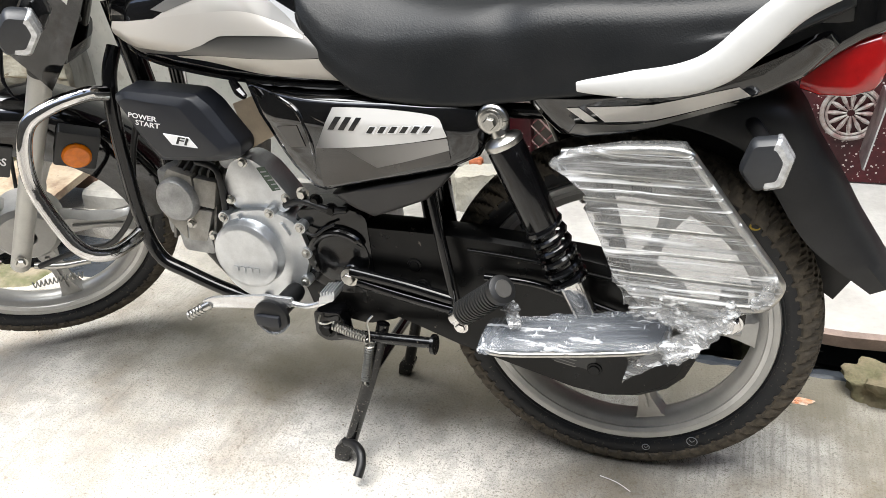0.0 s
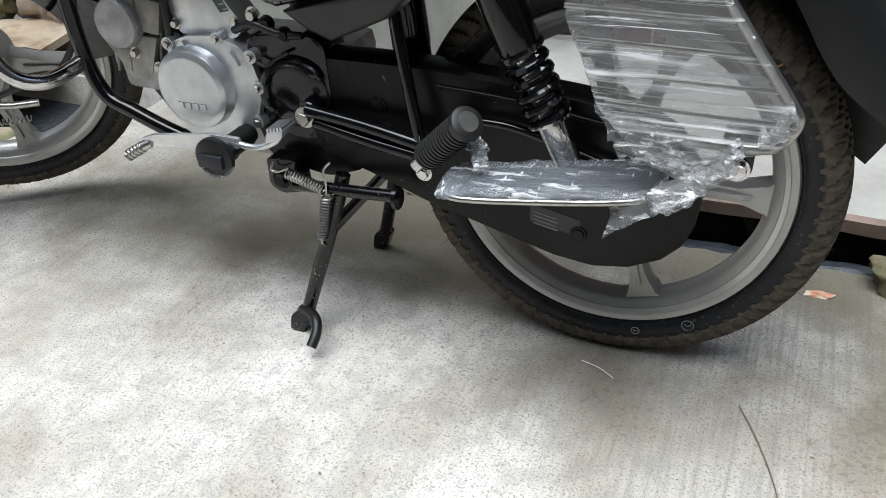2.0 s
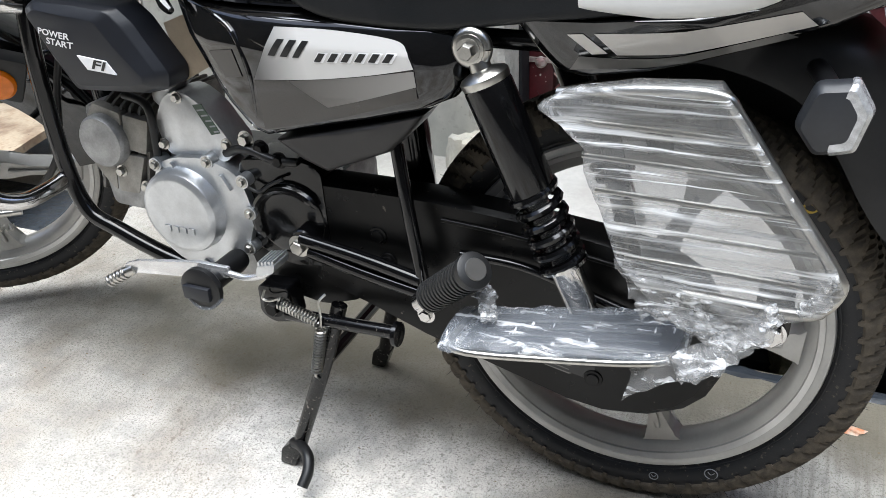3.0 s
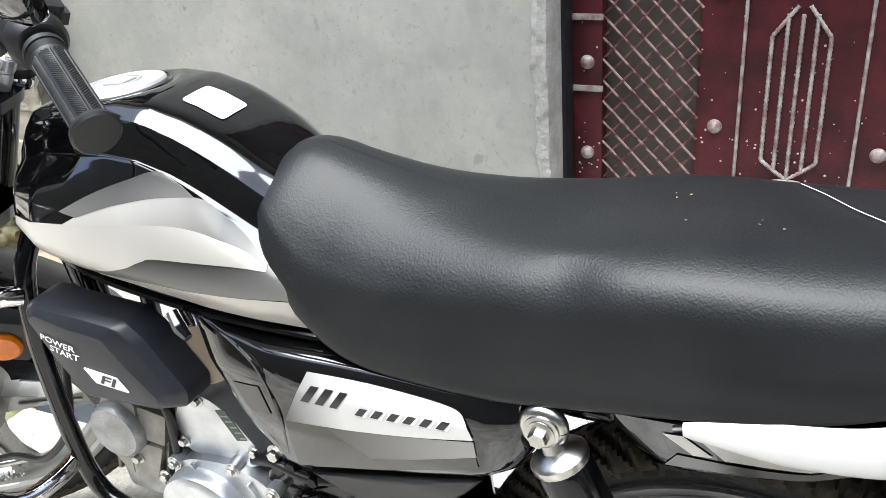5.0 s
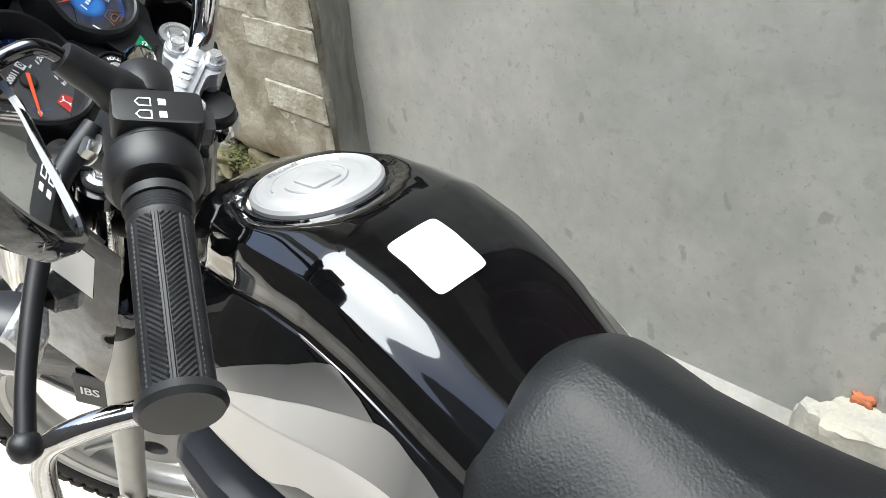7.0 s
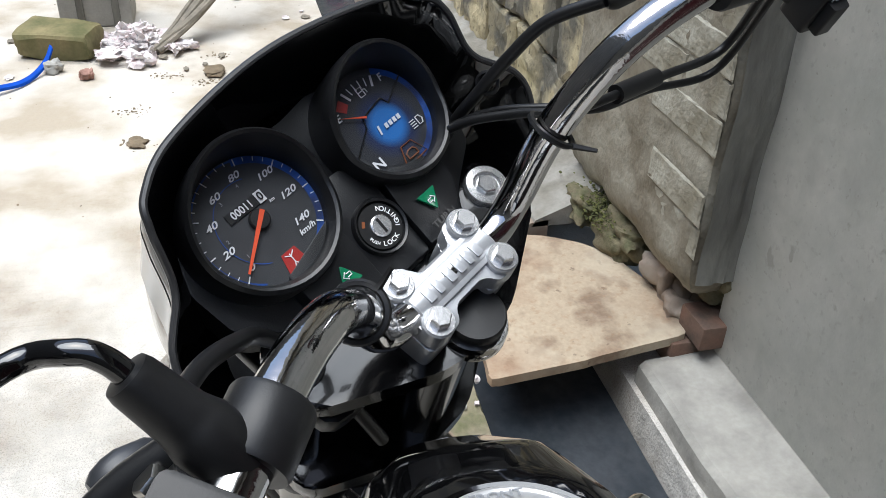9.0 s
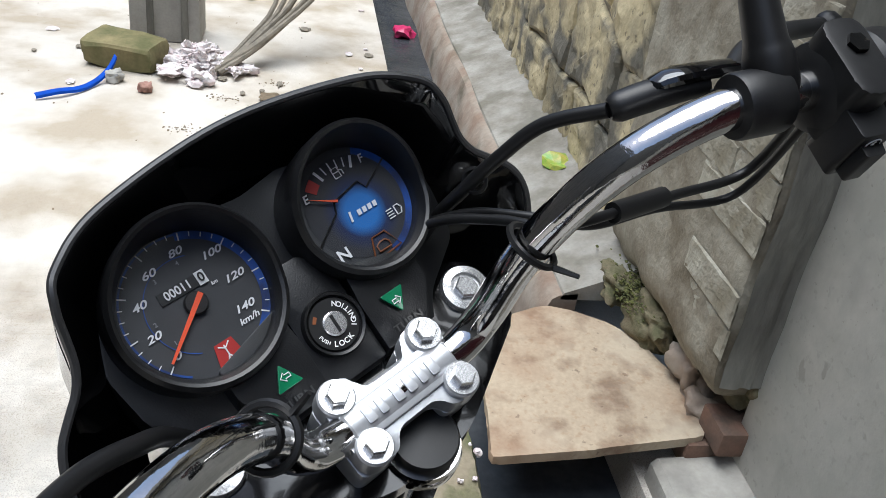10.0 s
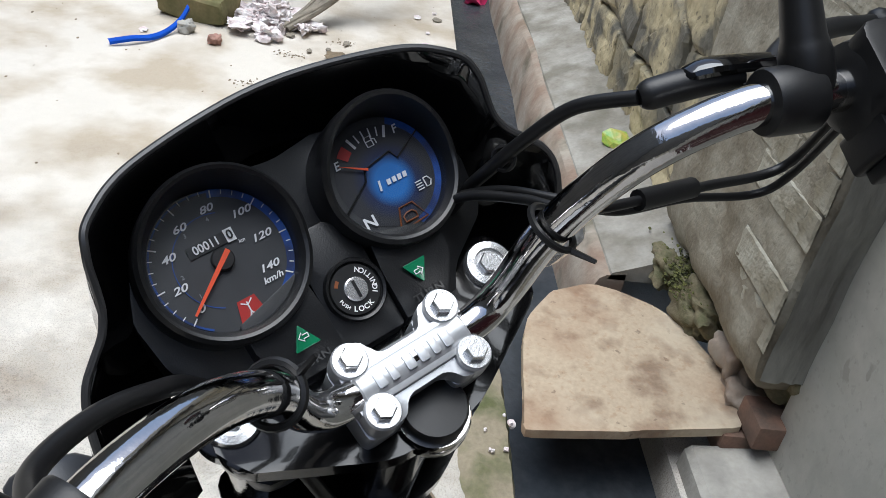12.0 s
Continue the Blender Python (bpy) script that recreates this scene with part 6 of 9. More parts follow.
for k in range(5):
    z = 0.62 - k * 0.035
    x0, x1 = float(np.interp(z, [0.44, 0.49, 0.59, 0.64], [0.05, 0.012, -0.03, -0.06])), float(np.interp(z, [0.46, 0.50, 0.57, 0.66], [0.205, 0.21, 0.163, 0.095]))
    bar("cross_wire", [gpt(x0, z + 0.004), gpt(x1, z)], 0.0028, M_STEEL, "", guard, 8, 1)
bm = bmesh.new()
slab(bm, [(-0.015, 0.61), (0.005, 0.613), (0.038, 0.47), (0.015, 0.468)], lambda a, b, d: Vector((a, -d, b)), 0.180, 0.186, 0.001)
part("mounting_plate", bm, M_FRAME, guard, "black mounting strip")
bm = bmesh.new()
slab(bm, [(0.03, 0.615), (0.055, 0.62), (0.058, 0.598), (0.034, 0.594)], lambda a, b, d: Vector((a, -d, b)), 0.186, 0.188)
part("clip", bm, M_FRAME, guard)
bm = bmesh.new()
fo = [(-0.072, 0.637), (-0.045, 0.652), (0.02, 0.668), (0.095, 0.672), (0.112, 0.650), (0.165, 0.577), (0.215, 0.508), (0.226, 0.482), (0.212, 0.452), (0.17, 0.440), (0.11, 0.425), (0.062, 0.425), (0.035, 0.455), (0.012, 0.482), (-0.004, 0.53), (-0.024, 0.575), (-0.026, 0.60), (-0.05, 0.622)]


def wrinkle(x, z):
    return 0.207 + 0.0035 * noise.noise(Vector((x * 14, 0, z * 70))) + 0.002 * noise.noise(Vector((x * 40, 3, z * 150))) + 0.004 * noise.noise(Vector((x * 9 + z * 12, 7, 0)))


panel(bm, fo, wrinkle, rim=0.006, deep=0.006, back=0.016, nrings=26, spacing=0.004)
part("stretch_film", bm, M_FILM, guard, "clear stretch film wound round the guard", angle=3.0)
# torn bunches of film below
for pts, r in [([(0.07, -0.2, 0.425), (0.12, -0.21, 0.418), (0.16, -0.215, 0.43), (0.175, -0.21, 0.455)], [0.006, 0.016, 0.014, 0.005]), ([(0.085, -0.235, 0.385), (0.12, -0.22, 0.40), (0.155, -0.21, 0.435), (0.165, -0.20, 0.46)], [0.02, 0.022, 0.016, 0.008]),
               ([(-0.15, -0.17, 0.405), (-0.135, -0.19, 0.40), (-0.12, -0.215, 0.385)], [0.004, 0.014, 0.006]), ([(0.19, -0.205, 0.46), (0.205, -0.21, 0.475), (0.215, -0.205, 0.50)], [0.006, 0.013, 0.005])]:
    bm = bmesh.new()
    tube(bm, pts, r, 22, 12, 0.55)
    for v in bm.verts:
        v.co += 0.006 * noise.noise_vector(v.co * 90) + 0.003 * noise.noise_vector(v.co * 260)
    part("film_tatter", bm, M_FILM3, guard, "torn bunched stretch film", angle=0.35)


bm = bmesh.new()
rows = []
for j in range(15):
    row = []
    for i in range(40):
        u, v = i / 39, j / 14
        p = Vector((0.012 + 0.032 * v + (0.150 - 0.030 * v) * u, -0.209 - 0.006 * v, 0.487 - 0.036 * u - (0.062 - 0.035 * u) * v))
        row.append(p + Vector((0.3, 1.0, 0.8)) * 0.006 * noise.noise(Vector((u * 7 + v * 2, v * 6, 2))) + 0.0035 * noise.noise_vector(p * 110) + 0.002 * noise.noise_vector(p * 260))
    rows.append(row)
rings(bm, rows, False, False)
part("film_hem", bm, M_FILM3, guard, "crumpled hem of film below the guard", angle=3.0)


def step_front(x):
    return -0.246 + 0.14 * (x + 0.15)


def step_back(x):
    return -0.168 + 0.23 * (x + 0.15)


bm = bmesh.new()
slab(bm, rounded([(-0.150, -0.243), (0.045, -0.216), (0.080, -0.195), (0.085, -0.116), (-0.145, -0.168)], 0.012), lambda a, b, d: Vector((a, b, d + 0.06 * (a + 0.15))), 0.356, 0.362, 0.002)
step = part("side_step", bm, M_INDIC, bike, "metal pillion side step wrapped in film")
for k in range(4):
    bar("step_rib", [(-0.13, step_front(-0.13) + 0.018 + 0.014 * k, 0.364), (0.06, step_front(0.06) + 0.018 + 0.018 * k, 0.375)], 0.0025, M_INDIC, "", step, 8, 1)
bar("step_rim", [(-0.150, -0.165, 0.366), (-0.160, -0.20, 0.362), (-0.150, -0.246, 0.361), (-0.04, -0.234, 0.366), (0.05, -0.219, 0.373), (0.078, -0.205, 0.377), (0.086, -0.17, 0.378)], 0.0042, M_STEEL, "bright step rim", step)
bm = bmesh.new()
rows = []
for i in range(64):
    x = -0.168 + i * 0.0041
    zb = 0.364 + 0.06 * (x + 0.15)
    f, bk = step_front(x) - 0.006, step_back(x) + 0.006
    row = []
    for k in range(30):
        a = 2 * math.pi * k / 30
        y = (f + bk) / 2 + (bk - f) / 2 * math.cos(a)
        z = zb + 0.010 * math.sin(a) * (1.3 if math.sin(a) > 0 else 0.8)
        p = Vector((x, y, z))
        row.append(p + 0.0030 * noise.noise_vector(Vector((x * 40 + y * 90, y * 45, z * 40))) + 0.0018 * noise.noise_vector(p * 190))
    rows.append(row)
rings(bm, rows)
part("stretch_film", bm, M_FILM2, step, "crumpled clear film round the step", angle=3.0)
bm = bmesh.new()
rows = []
for j in range(9):
    row = []
    for i in range(15):
        u, v = i / 14, j / 8
        p = Vector((0.035 + 0.105 * u, -0.214 - 0.012 * v, 0.372 + 0.055 * u - 0.045 * v * (1 - 0.45 * u)))
        row.append(p + 0.006 * noise.noise_vector(p * 45) + 0.003 * noise.noise_vector(p * 130))
    rows.append(row)
rings(bm, rows, False, False)
part("film_flap", bm, M_FILM3, step, "loose hanging flap of film", angle=3.0)
bm = bmesh.new()
slab(bm, rounded([(0.150, 0.46), (0.186, 0.46), (0.185, 0.415), (0.168, 0.402), (0.152, 0.412)], 0.006), lambda a, b, d: Vector((a, -d, b)), 0.15, 0.19, 0.003)
hang = part("guard_hanger", bm, M_FRAME, guard, "black guard hanger")
bm = bmesh.new()
lathe(bm, [(0.0145, 0), (0.0145, 0.003)], (0.169, -0.190, 0.420), (0, -1, 0), 24)
hexbolt(bm, (0.169, -0.193, 0.420), (0, -1, 0), 0.0115, 0.009, False)
part("guard_bolt", bm, M_CHROME, guard, "bright hex bolt")
bar("axle_stay", [(0.169, -0.17, 0.425), (0.12, -0.12, 0.37), (0.02, -0.09, 0.31)], 0.008, M_FRAME, "black stay", guard)

# --- tail ---
TP = [(-0.120, 0.700), (-0.05, 0.702), (0.05, 0.712), (0.12, 0.722), (0.19, 0.735), (0.25, 0.778), (0.262, 0.765), (0.23, 0.728), (0.19, 0.706), (0.10, 0.676), (0.014, 0.653), (-0.05, 0.643), (-0.075, 0.648), (-0.095, 0.668)]


def tail_y(x, z):
    return 0.136 - 0.28 * max(0, x - 0.05) + 0.15 * (z - 0.69)


for sd in (-1, 1):
    bm = bmesh.new()
    panel(bm, TP, tail_y, rim=0.012, deep=0.010, back=0.03, side=sd)
    tp = part("tail_panel", bm, M_GLOSS, bike, "gloss black tail panel with silver stripe", angle=0.9)
    for nm, m, top, bot in (("silver_stripe", M_SILVER, [(-0.035, 0.6915), (0.05, 0.699), (0.15, 0.717)], [(-0.012, 0.671), (0.06, 0.679), (0.165, 0.704)]), ("silver_chip", M_SILVER, [(-0.062, 0.689), (-0.046, 0.6905)], [(-0.037, 0.670), (-0.021, 0.672)]),
                            ("grey_stripe", M_GREYG, [(-0.05, 0.667), (0.03, 0.671), (0.14, 0.697)], [(-0.06, 0.652), (0.03, 0.663), (0.15, 0.693)])):
        bm = bmesh.new()
        strip(bm, top, bot, lambda x, z: Vector((x, sd * (tail_y(x, z) + 0.0012), z)), 20, 4)
        part(nm, bm, m, tp)
bm = bmesh.new()
rows = []
for x, w, zb, zt in ((0.10, 0.105, 0.70, 0.80), (0.16, 0.10, 0.705, 0.835), (0.22, 0.088, 0.715, 0.845), (0.26, 0.078, 0.745, 0.845), (0.285, 0.070, 0.760, 0.842), (0.312, 0.058, 0.768, 0.832), (0.326, 0.042, 0.778, 0.820)):
    rows.append([Vector((x, y, z)) for y, z in rounded([(-w, zb), (w, zb), (w * 0.8, zt), (-w * 0.8, zt)], 0.02, 4)])
rings(bm, rows)
part("tail_cowl", bm, M_GLOSS, bike, "gloss black tail cowl")
bm = bmesh.new()
rows = []
for x, w, zb, zt in ((0.222, 0.070, 0.700, 0.732), (0.245, 0.076, 0.694, 0.748), (0.28, 0.074, 0.692, 0.764), (0.308, 0.064, 0.698, 0.771), (0.322, 0.046, 0.71, 0.766)):
    rows.append([Vector((x, y, z)) for y, z in rounded([(-w, zb), (w, zb), (w * 0.85, zt), (-w * 0.85, zt)], 0.016, 4)])
rings(bm, rows)
part("tail_lamp", bm, M_RED, bike, "glossy red tail lamp lens")
rail = [(-0.040, -0.180, 0.733), (0.03, -0.183, 0.739), (0.09, -0.183, 0.748), (0.13, -0.181, 0.766), (0.165, -0.176, 0.798), (0.205, -0.165, 0.832), (0.26, -0.135, 0.852), (0.31, -0.08, 0.860), (0.325, 0.0, 0.862)]
bm = bmesh.new()
full = rail + [(x, -y, z) for x, y, z in rail[-2::-1]]
rr = [0.006, 0.017, 0.020, 0.022, 0.023, 0.021, 0.017, 0.015, 0.014]
path = crom(full, 6)
rows = []
m = len(path)
rlist = rr + rr[-2::-1]
for i, p in enumerate(path):
    q = float(np.interp(i / (m - 1) * (len(rlist) - 1), range(len(rlist)), rlist))
    t = (path[min(i + 1, m - 1)] - path[max(i - 1, 0)]).normalized()
    side = t.cross(Vector((0, 0, 1))).normalized()
    o = side.cross(t)
    rows.append([p + q * math.sin(a) * o + 0.45 * q * math.copysign(abs(math.cos(a)) ** 0.7, math.cos(a)) * side for a in [2 * math.pi * k / 18 for k in range(18)]])
rings(bm, rows)
part("grab_rail", bm, M_WHITE, bike, "glossy white pillion grab rail", angle=1.2)
# mudguard
bm = bmesh.new()
inn = [(-0.05, 0.645), (0.03, 0.650), (0.10, 0.640), (0.165, 0.612), (0.203, 0.562), (0.235, 0.510), (0.270, 0.468), (0.345, 0.412)]
outr = [(-0.05, 0.672), (0.04, 0.682), (0.12, 0.686), (0.215, 0.678), (0.255, 0.615), (0.290, 0.560), (0.325, 0.500), (0.372, 0.428)]
ic, ocv = crom([(a, b, 0) for a, b in inn], 5), crom([(a, b, 0) for a, b in outr], 5)
rows = []
for a, b in zip(ic, ocv):
    rows.append([Vector((a.x, -0.066, a.y)), Vector((a.x * 0.3 + b.x * 0.7, -0.068, a.y * 0.3 + b.y * 0.7)), Vector((b.x, -0.050, b.y)), Vector((b.x + 0.004, 0, b.y + 0.006)), Vector((b.x, 0.050, b.y)), Vector((a.x * 0.3 + b.x * 0.7, 0.068, a.y * 0.3 + b.y * 0.7)),
                 Vector((a.x - 0.03, 0.066, a.y - 0.09)), Vector((a.x - 0.03, 0.062, a.y - 0.09)), Vector((b.x - 0.01, 0.045, b.y - 0.01)), Vector((b.x - 0.008, 0, b.y - 0.006)), Vector((b.x - 0.01, -0.045, b.y - 0.01)), Vector((a.x, -0.062, a.y))])
rings(bm, rows)
part("rear_mudguard", bm, M_MATTE, bike, "matte black plastic rear mudguard", angle=0.9)
bm = bmesh.new()
slab(bm, rounded([(-0.045, 0), (0.02, 0), (0.02, 0.10), (-0.045, 0.10)], 0.008), lambda a, b, d: Vector((0.312 + d + b * 0.16, a, 0.585 + b)), 0, 0.002)
part("number_plate", bm, mat("plate_in_film", (0.6, 0.6, 0.6), 0.25, vary=0.4, scale=40, coat=0.6), bike, "blank plate carrier in crinkled film", smooth=False)


def indicator(place, lab):
    """Faceted turn signal: dark pod with a clear rim lens; place maps (outwards, along, up)."""
    bm = bmesh.new()
    o = rounded([(-0.026, -0.010), (-0.014, 0.026), (0.016, 0.030), (0.030, 0.008), (0.022, -0.026), (-0.008, -0.034)], 0.006)
    rows = []
    for d, k in ((-0.022, 0.45), (-0.016, 0.72), (0.0, 0.98), (0.008, 1.0), (0.016, 0.94), (0.021, 0.80), (0.023, 0.4)):
        rows.append([place(d, a * k, b * k) for a, b in o])
    rings(bm, rows)
    pod = part("turn_indicator", bm, M_INDIC, bike, lab)
    bm = bmesh.new()
    o2 = rounded([(0.011, 0.0300), (0.0165, 0.0308), (0.0310, 0.0080), (0.0228, -0.0270), (0.0020, -0.0322)], 0.004)
    rows = []
    for d, k in ((-0.017, 0.73), (0.0, 0.995), (0.008, 1.015), (0.0165, 0.955), (0.0218, 0.82)):
        rows.append([place(d, a * k, b * k) for a, b in o2])
    rings(bm, rows)
    part("lens", bm, M_CLEARLENS, pod, "clear faceted lens in film", smooth=False)
    return pod


for sd in (-1, 1):
    indicator(lambda d, a, b: Vector((0.187 + a * 1.15, sd * (0.150 + d), 0.638 + b * 1.15)), "dark grey rear turn indicator with clear lens")
    bar("indicator_stalk", [(0.165, sd * 0.05, 0.655), (0.182, sd * 0.10, 0.648), (0.187, sd * 0.14, 0.642)], 0.010, M_MATTE, "black indicator stalk")

# --- gear lever, rider peg, stands ---
bm = bmesh.new()
slab(bm, rounded([(-0.672, 0.326), (-0.560, 0.330), (-0.515, 0.334), (-0.515, 0.350), (-0.560, 0.354), (-0.655, 0.346), (-0.676, 0.339)], 0.004), lambda a, b, d: Vector((a, -d - 0.02 * ((a + 0.52) / -0.15), b)), 0.155, 0.162, 0.0015)
gear = part("gear_lever", bm, M_BOLT, bike, "bright heel-and-toe gear lever")
bar("gear_heel", [(-0.53, -0.158, 0.342), (-0.49, -0.158, 0.338), (-0.455, -0.160, 0.352), (-0.435, -0.165, 0.372)], 0.0048, M_BOLT, "", gear)
bm = bmesh.new()
tube(bm, [(-0.663, -0.178, 0.331), (-0.682, -0.186, 0.322), (-0.70, -0.190, 0.311)], 0.0075, 12, 3)
for k in range(5):
    c = Vector((-0.676, -0.184, 0.325)).lerp(Vector((-0.70, -0.190, 0.311)), k / 4)
    lathe(bm, [(0.009, -0.0015), (0.0095, 0), (0.009, 0.0015)], c, (-0.024, -0.006, -0.014), 12)
part("toe_tip", bm, M_STEEL, gear, "knurled metal toe tip")
bm = bmesh.new()
slab(bm, rounded([(-0.452, 0.362), (-0.424, 0.372), (-0.420, 0.386), (-0.448, 0.378)], 0.004), lambda a, b, d: Vector((a, -d, b)), 0.150, 0.185, 0.002)
for k in range(5):
    slab(bm, [(-0.447 + k * 0.0055, 0.376 + k * 0.0018), (-0.444 + k * 0.0055, 0.377 + k * 0.0018), (-0.444 + k * 0.0055, 0.385 + k * 0.0012), (-0.447 + k * 0.0055, 0.384 + k * 0.0012)], lambda a, b, d: Vector((a, -d, b)), 0.151, 0.184)
part("heel_pad", bm, M_ALU, gear, "ribbed heel pad")
bm = bmesh.new()
lathe(bm, [(0.015, 0), (0.017, 0.01), (0.017, 0.075), (0.024, 0.078), (0.031, 0.085), (0.031, 0.093), (0.026, 0.096), (0.0, 0.096)], (-0.540, -0.100, 0.328), (0, -1, 0.02), 28)
rp = part("rider_peg", bm, M_RUBBER, bike, "black rubber rider footpeg seen end-on")
bm = bmesh.new()
box(bm, (-0.562, -0.203, 0.318), (-0.520, -0.194, 0.338), 0.003)
part("peg_end_block", bm, M_SHROUD, rp)
bar("torn_film", [(-0.560, -0.195, 0.318), (-0.545, -0.196, 0.304), (-0.525, -0.195, 0.306), (-0.51, -0.19, 0.32)], 0.003, M_FILM2, "torn film tail", rp)
bm = bmesh.new()
slab(bm, rounded([(-0.505, 0.300), (-0.455, 0.303), (-0.450, 0.250), (-0.485, 0.243), (-0.505, 0.255)], 0.006), lambda a, b, d: Vector((a, -d, b)), 0.085, 0.118, 0.003)
stand = part("side_stand", bm, M_FRAME, bike, "black side stand folded back")
bm = bmesh.new()
hexbolt(bm, (-0.482, -0.118, 0.268), (0, -1, 0), 0.011, 0.010)
part("stand_bolt", bm, M_SATIN, stand)
bm = bmesh.new()
tube(bm, [(-0.46, -0.118, 0.262), (-0.39, -0.122, 0.267), (-0.288, -0.126, 0.274)], 0.0095, 12, 3)
lathe(bm, [(0.017, -0.002), (0.017, 0.004)], (-0.286, -0.126, 0.272), (1, 0, 0.05), 20)
part("stand_leg", bm, M_STAND, stand)
bm = bmesh.new()
spring(bm, (-0.462, -0.132, 0.288), (-0.400, -0.135, 0.272), 0.0075, 0.0017, 13, 5, 9)
tube(bm, [(-0.488, -0.125, 0.300), (-0.490, -0.13, 0.288), (-0.476, -0.132, 0.288), (-0.462, -0.132, 0.295)], 0.0018, 5, 4)
part("side_stand_spring", bm, M_STEEL, stand, "bright return spring")
bm = bmesh.new()
spring(bm, (-0.397, -0.134, 0.262), (-0.412, -0.138, 0.188), 0.0075, 0.0017, 15, 5, 9)
tube(bm, [(-0.39, -0.125, 0.312), (-0.398, -0.132, 0.302), (-0.396, -0.134, 0.285), (-0.398, -0.134, 0.262)], 0.0018, 5, 4)
tube(bm, [(-0.412, -0.138, 0.188), (-0.415, -0.138, 0.178), (-0.409, -0.136, 0.172)], 0.0018, 5, 3)
part("centre_stand_spring", bm, M_STEEL, bike, "bright centre stand spring")
bm = bmesh.new()
tube(bm, [(-0.382, -0.105, 0.285), (-0.400, -0.118, 0.215), (-0.432, -0.130, 0.120), (-0.462, -0.138, 0.035)], 0.0115, 12, 4)
cs = part("centre_stand", bm, M_STAND, bike, "gloss black tubular centre stand")
bm = bmesh.new()
tube(bm, [(-0.382, 0.105, 0.285), (-0.400, 0.112, 0.215), (-0.425, 0.122, 0.120), (-0.448, 0.128, 0.035)], 0.0115, 12, 4)
part("right_leg", bm, M_STAND, cs)
for y, x in ((-0.139, -0.478), (0.130, -0.458)):
    bm = bmesh.new()
    slab(bm, rounded([(-0.016, 0.0), (0.010, 0.0), (0.024, 0.036), (0.010, 0.046), (-0.010, 0.030)], 0.005), lambda a, b, d: Vector((x + a, y + d, b)), -0.010, 0.010, 0.003)
    part("stand_foot", bm, M_STAND, cs)
bar("stand_cross_tube", [(-0.41, -0.125, 0.19), (-0.41, 0.118, 0.19)], 0.010, M_FRAME, "", cs, 10, 1)
bar("stand_tang", [(-0.470, -0.140, 0.040), (-0.448, -0.152, 0.048), (-0.428, -0.168, 0.048), (-0.420, -0.185, 0.036), (-0.421, -0.203, 0.022)], 0.0085, M_RUBBER, "rubber-sleeved foot tang", cs)

# ---------- the motorcycle's steering, turned with the bars ----------
def fbar(name, pts, r, m=M_FRAME, lab="", par=None, n=12, steps=6):
    return bar(name, fpts(pts), r, m, lab, par, n, steps)


def fslab(bm, outline, w0, w1, bevel=0.0, tilt=0.0):
    """A plate lying across the stem: outline of (u, v)."""
    return slab(bm, outline, lambda a, b, d: fork_place(a, b, d + tilt * (a - 0.1)), w0, w1, bevel)


for sd in (-1, 1):
    bm = bmesh.new()
    lathe(bm, [(0.0150, -0.30), (0.0150, -0.02)], fork_place(0.045, sd * 0.09, 0), S_AX, 24)
    leg = part("fork_stanchion", bm, M_CHROME, bike, "chrome fork stanchion")
    bm = bmesh.new()
    lathe(bm, [(0.014, -0.688), (0.0185, -0.682), (0.0185, -0.60), (0.0195, -0.40), (0.0205, -0.235), (0.0205, -0.225), (0.0185, -0.222)], fork_place(0.045, sd * 0.09, 0), S_AX, 28)
    part("fork_slider", bm, M_FORK, leg, "grey-painted fork slider")
    bm = bmesh.new()
    lathe(bm, [(0.0225, -0.238), (0.0235, -0.232), (0.0235, -0.218), (0.0185, -0.208)], fork_place(0.045, sd * 0.09, 0), S_AX, 28)
    part("dust_seal", bm, M_RUBBER, leg, "black dust seal")
    bm = bmesh.new()
    hexbolt(bm, fork_place(0.045, sd * 0.112, -0.653), sd * V_AX, 0.009, 0.008)
    part("axle_nut", bm, M_STEEL, leg)
# yokes
for nm, w0, w1 in (("top_yoke", -0.024, -0.006), ("bottom_yoke", -0.205, -0.18)):
    bm = bmesh.new()
    fslab(bm, rounded([(-0.030, -0.030), (-0.030, 0.030), (0.015, 0.115), (0.068, 0.112), (0.075, 0.06), (0.04, 0.0), (0.075, -0.06), (0.068, -0.112), (0.015, -0.115)], 0.015), w0, w1, 0.003)
    part(nm, bm, M_FRAME, bike, "black fork yoke")
bm = bmesh.new()
lathe(bm, [(0.024, -0.19), (0.024, -0.02)], fork_place(0, 0, 0), S_AX, 24)
part("steering_head", bm, M_FRAME, bike)
bm = bmesh.new()
lathe(bm, [(0.024, -0.010), (0.024, 0.000), (0.0225, 0.004)], fork_place(-0.018, 0.003, -0.005), S_AX, 36)
part("stem_nut", bm, M_CHROME, bike, "chrome stem nut")
bm = bmesh.new()
lathe(bm, [(0.0205, 0.0), (0.0205, 0.010), (0.0190, 0.0125), (0.0, 0.0135)], fork_place(-0.018, 0.003, -0.003), S_AX, 36)
part("stem_cap", bm, M_RUBBER, bike, "black rubber stem cap")
# the bars, clamp and instruments sit a few degrees askew on the yoke
U_O = Vector((-0.8874, 0.0119, 0.9115))
U_F, U_V, U_S = Vector((-0.6434, -0.6271, 0.4390)), Vector((-0.5722, 0.7750, 0.2684)), Vector((0.5085, 0.0785, 0.8575))


def up_place(u, v, w):
    """From the handlebar's own frame (ahead, right, up) into the world."""
    return U_O + u * U_F + v * U_V + w * U_S


def ubar(name, pts, r, m=M_FRAME, lab="", par=None, n=12, steps=6):
    return bar(name, [up_place(*p) for p in pts], r, m, lab, par, n, steps)


def udir(u, v, w):
    return u * U_F + v * U_V + w * U_S


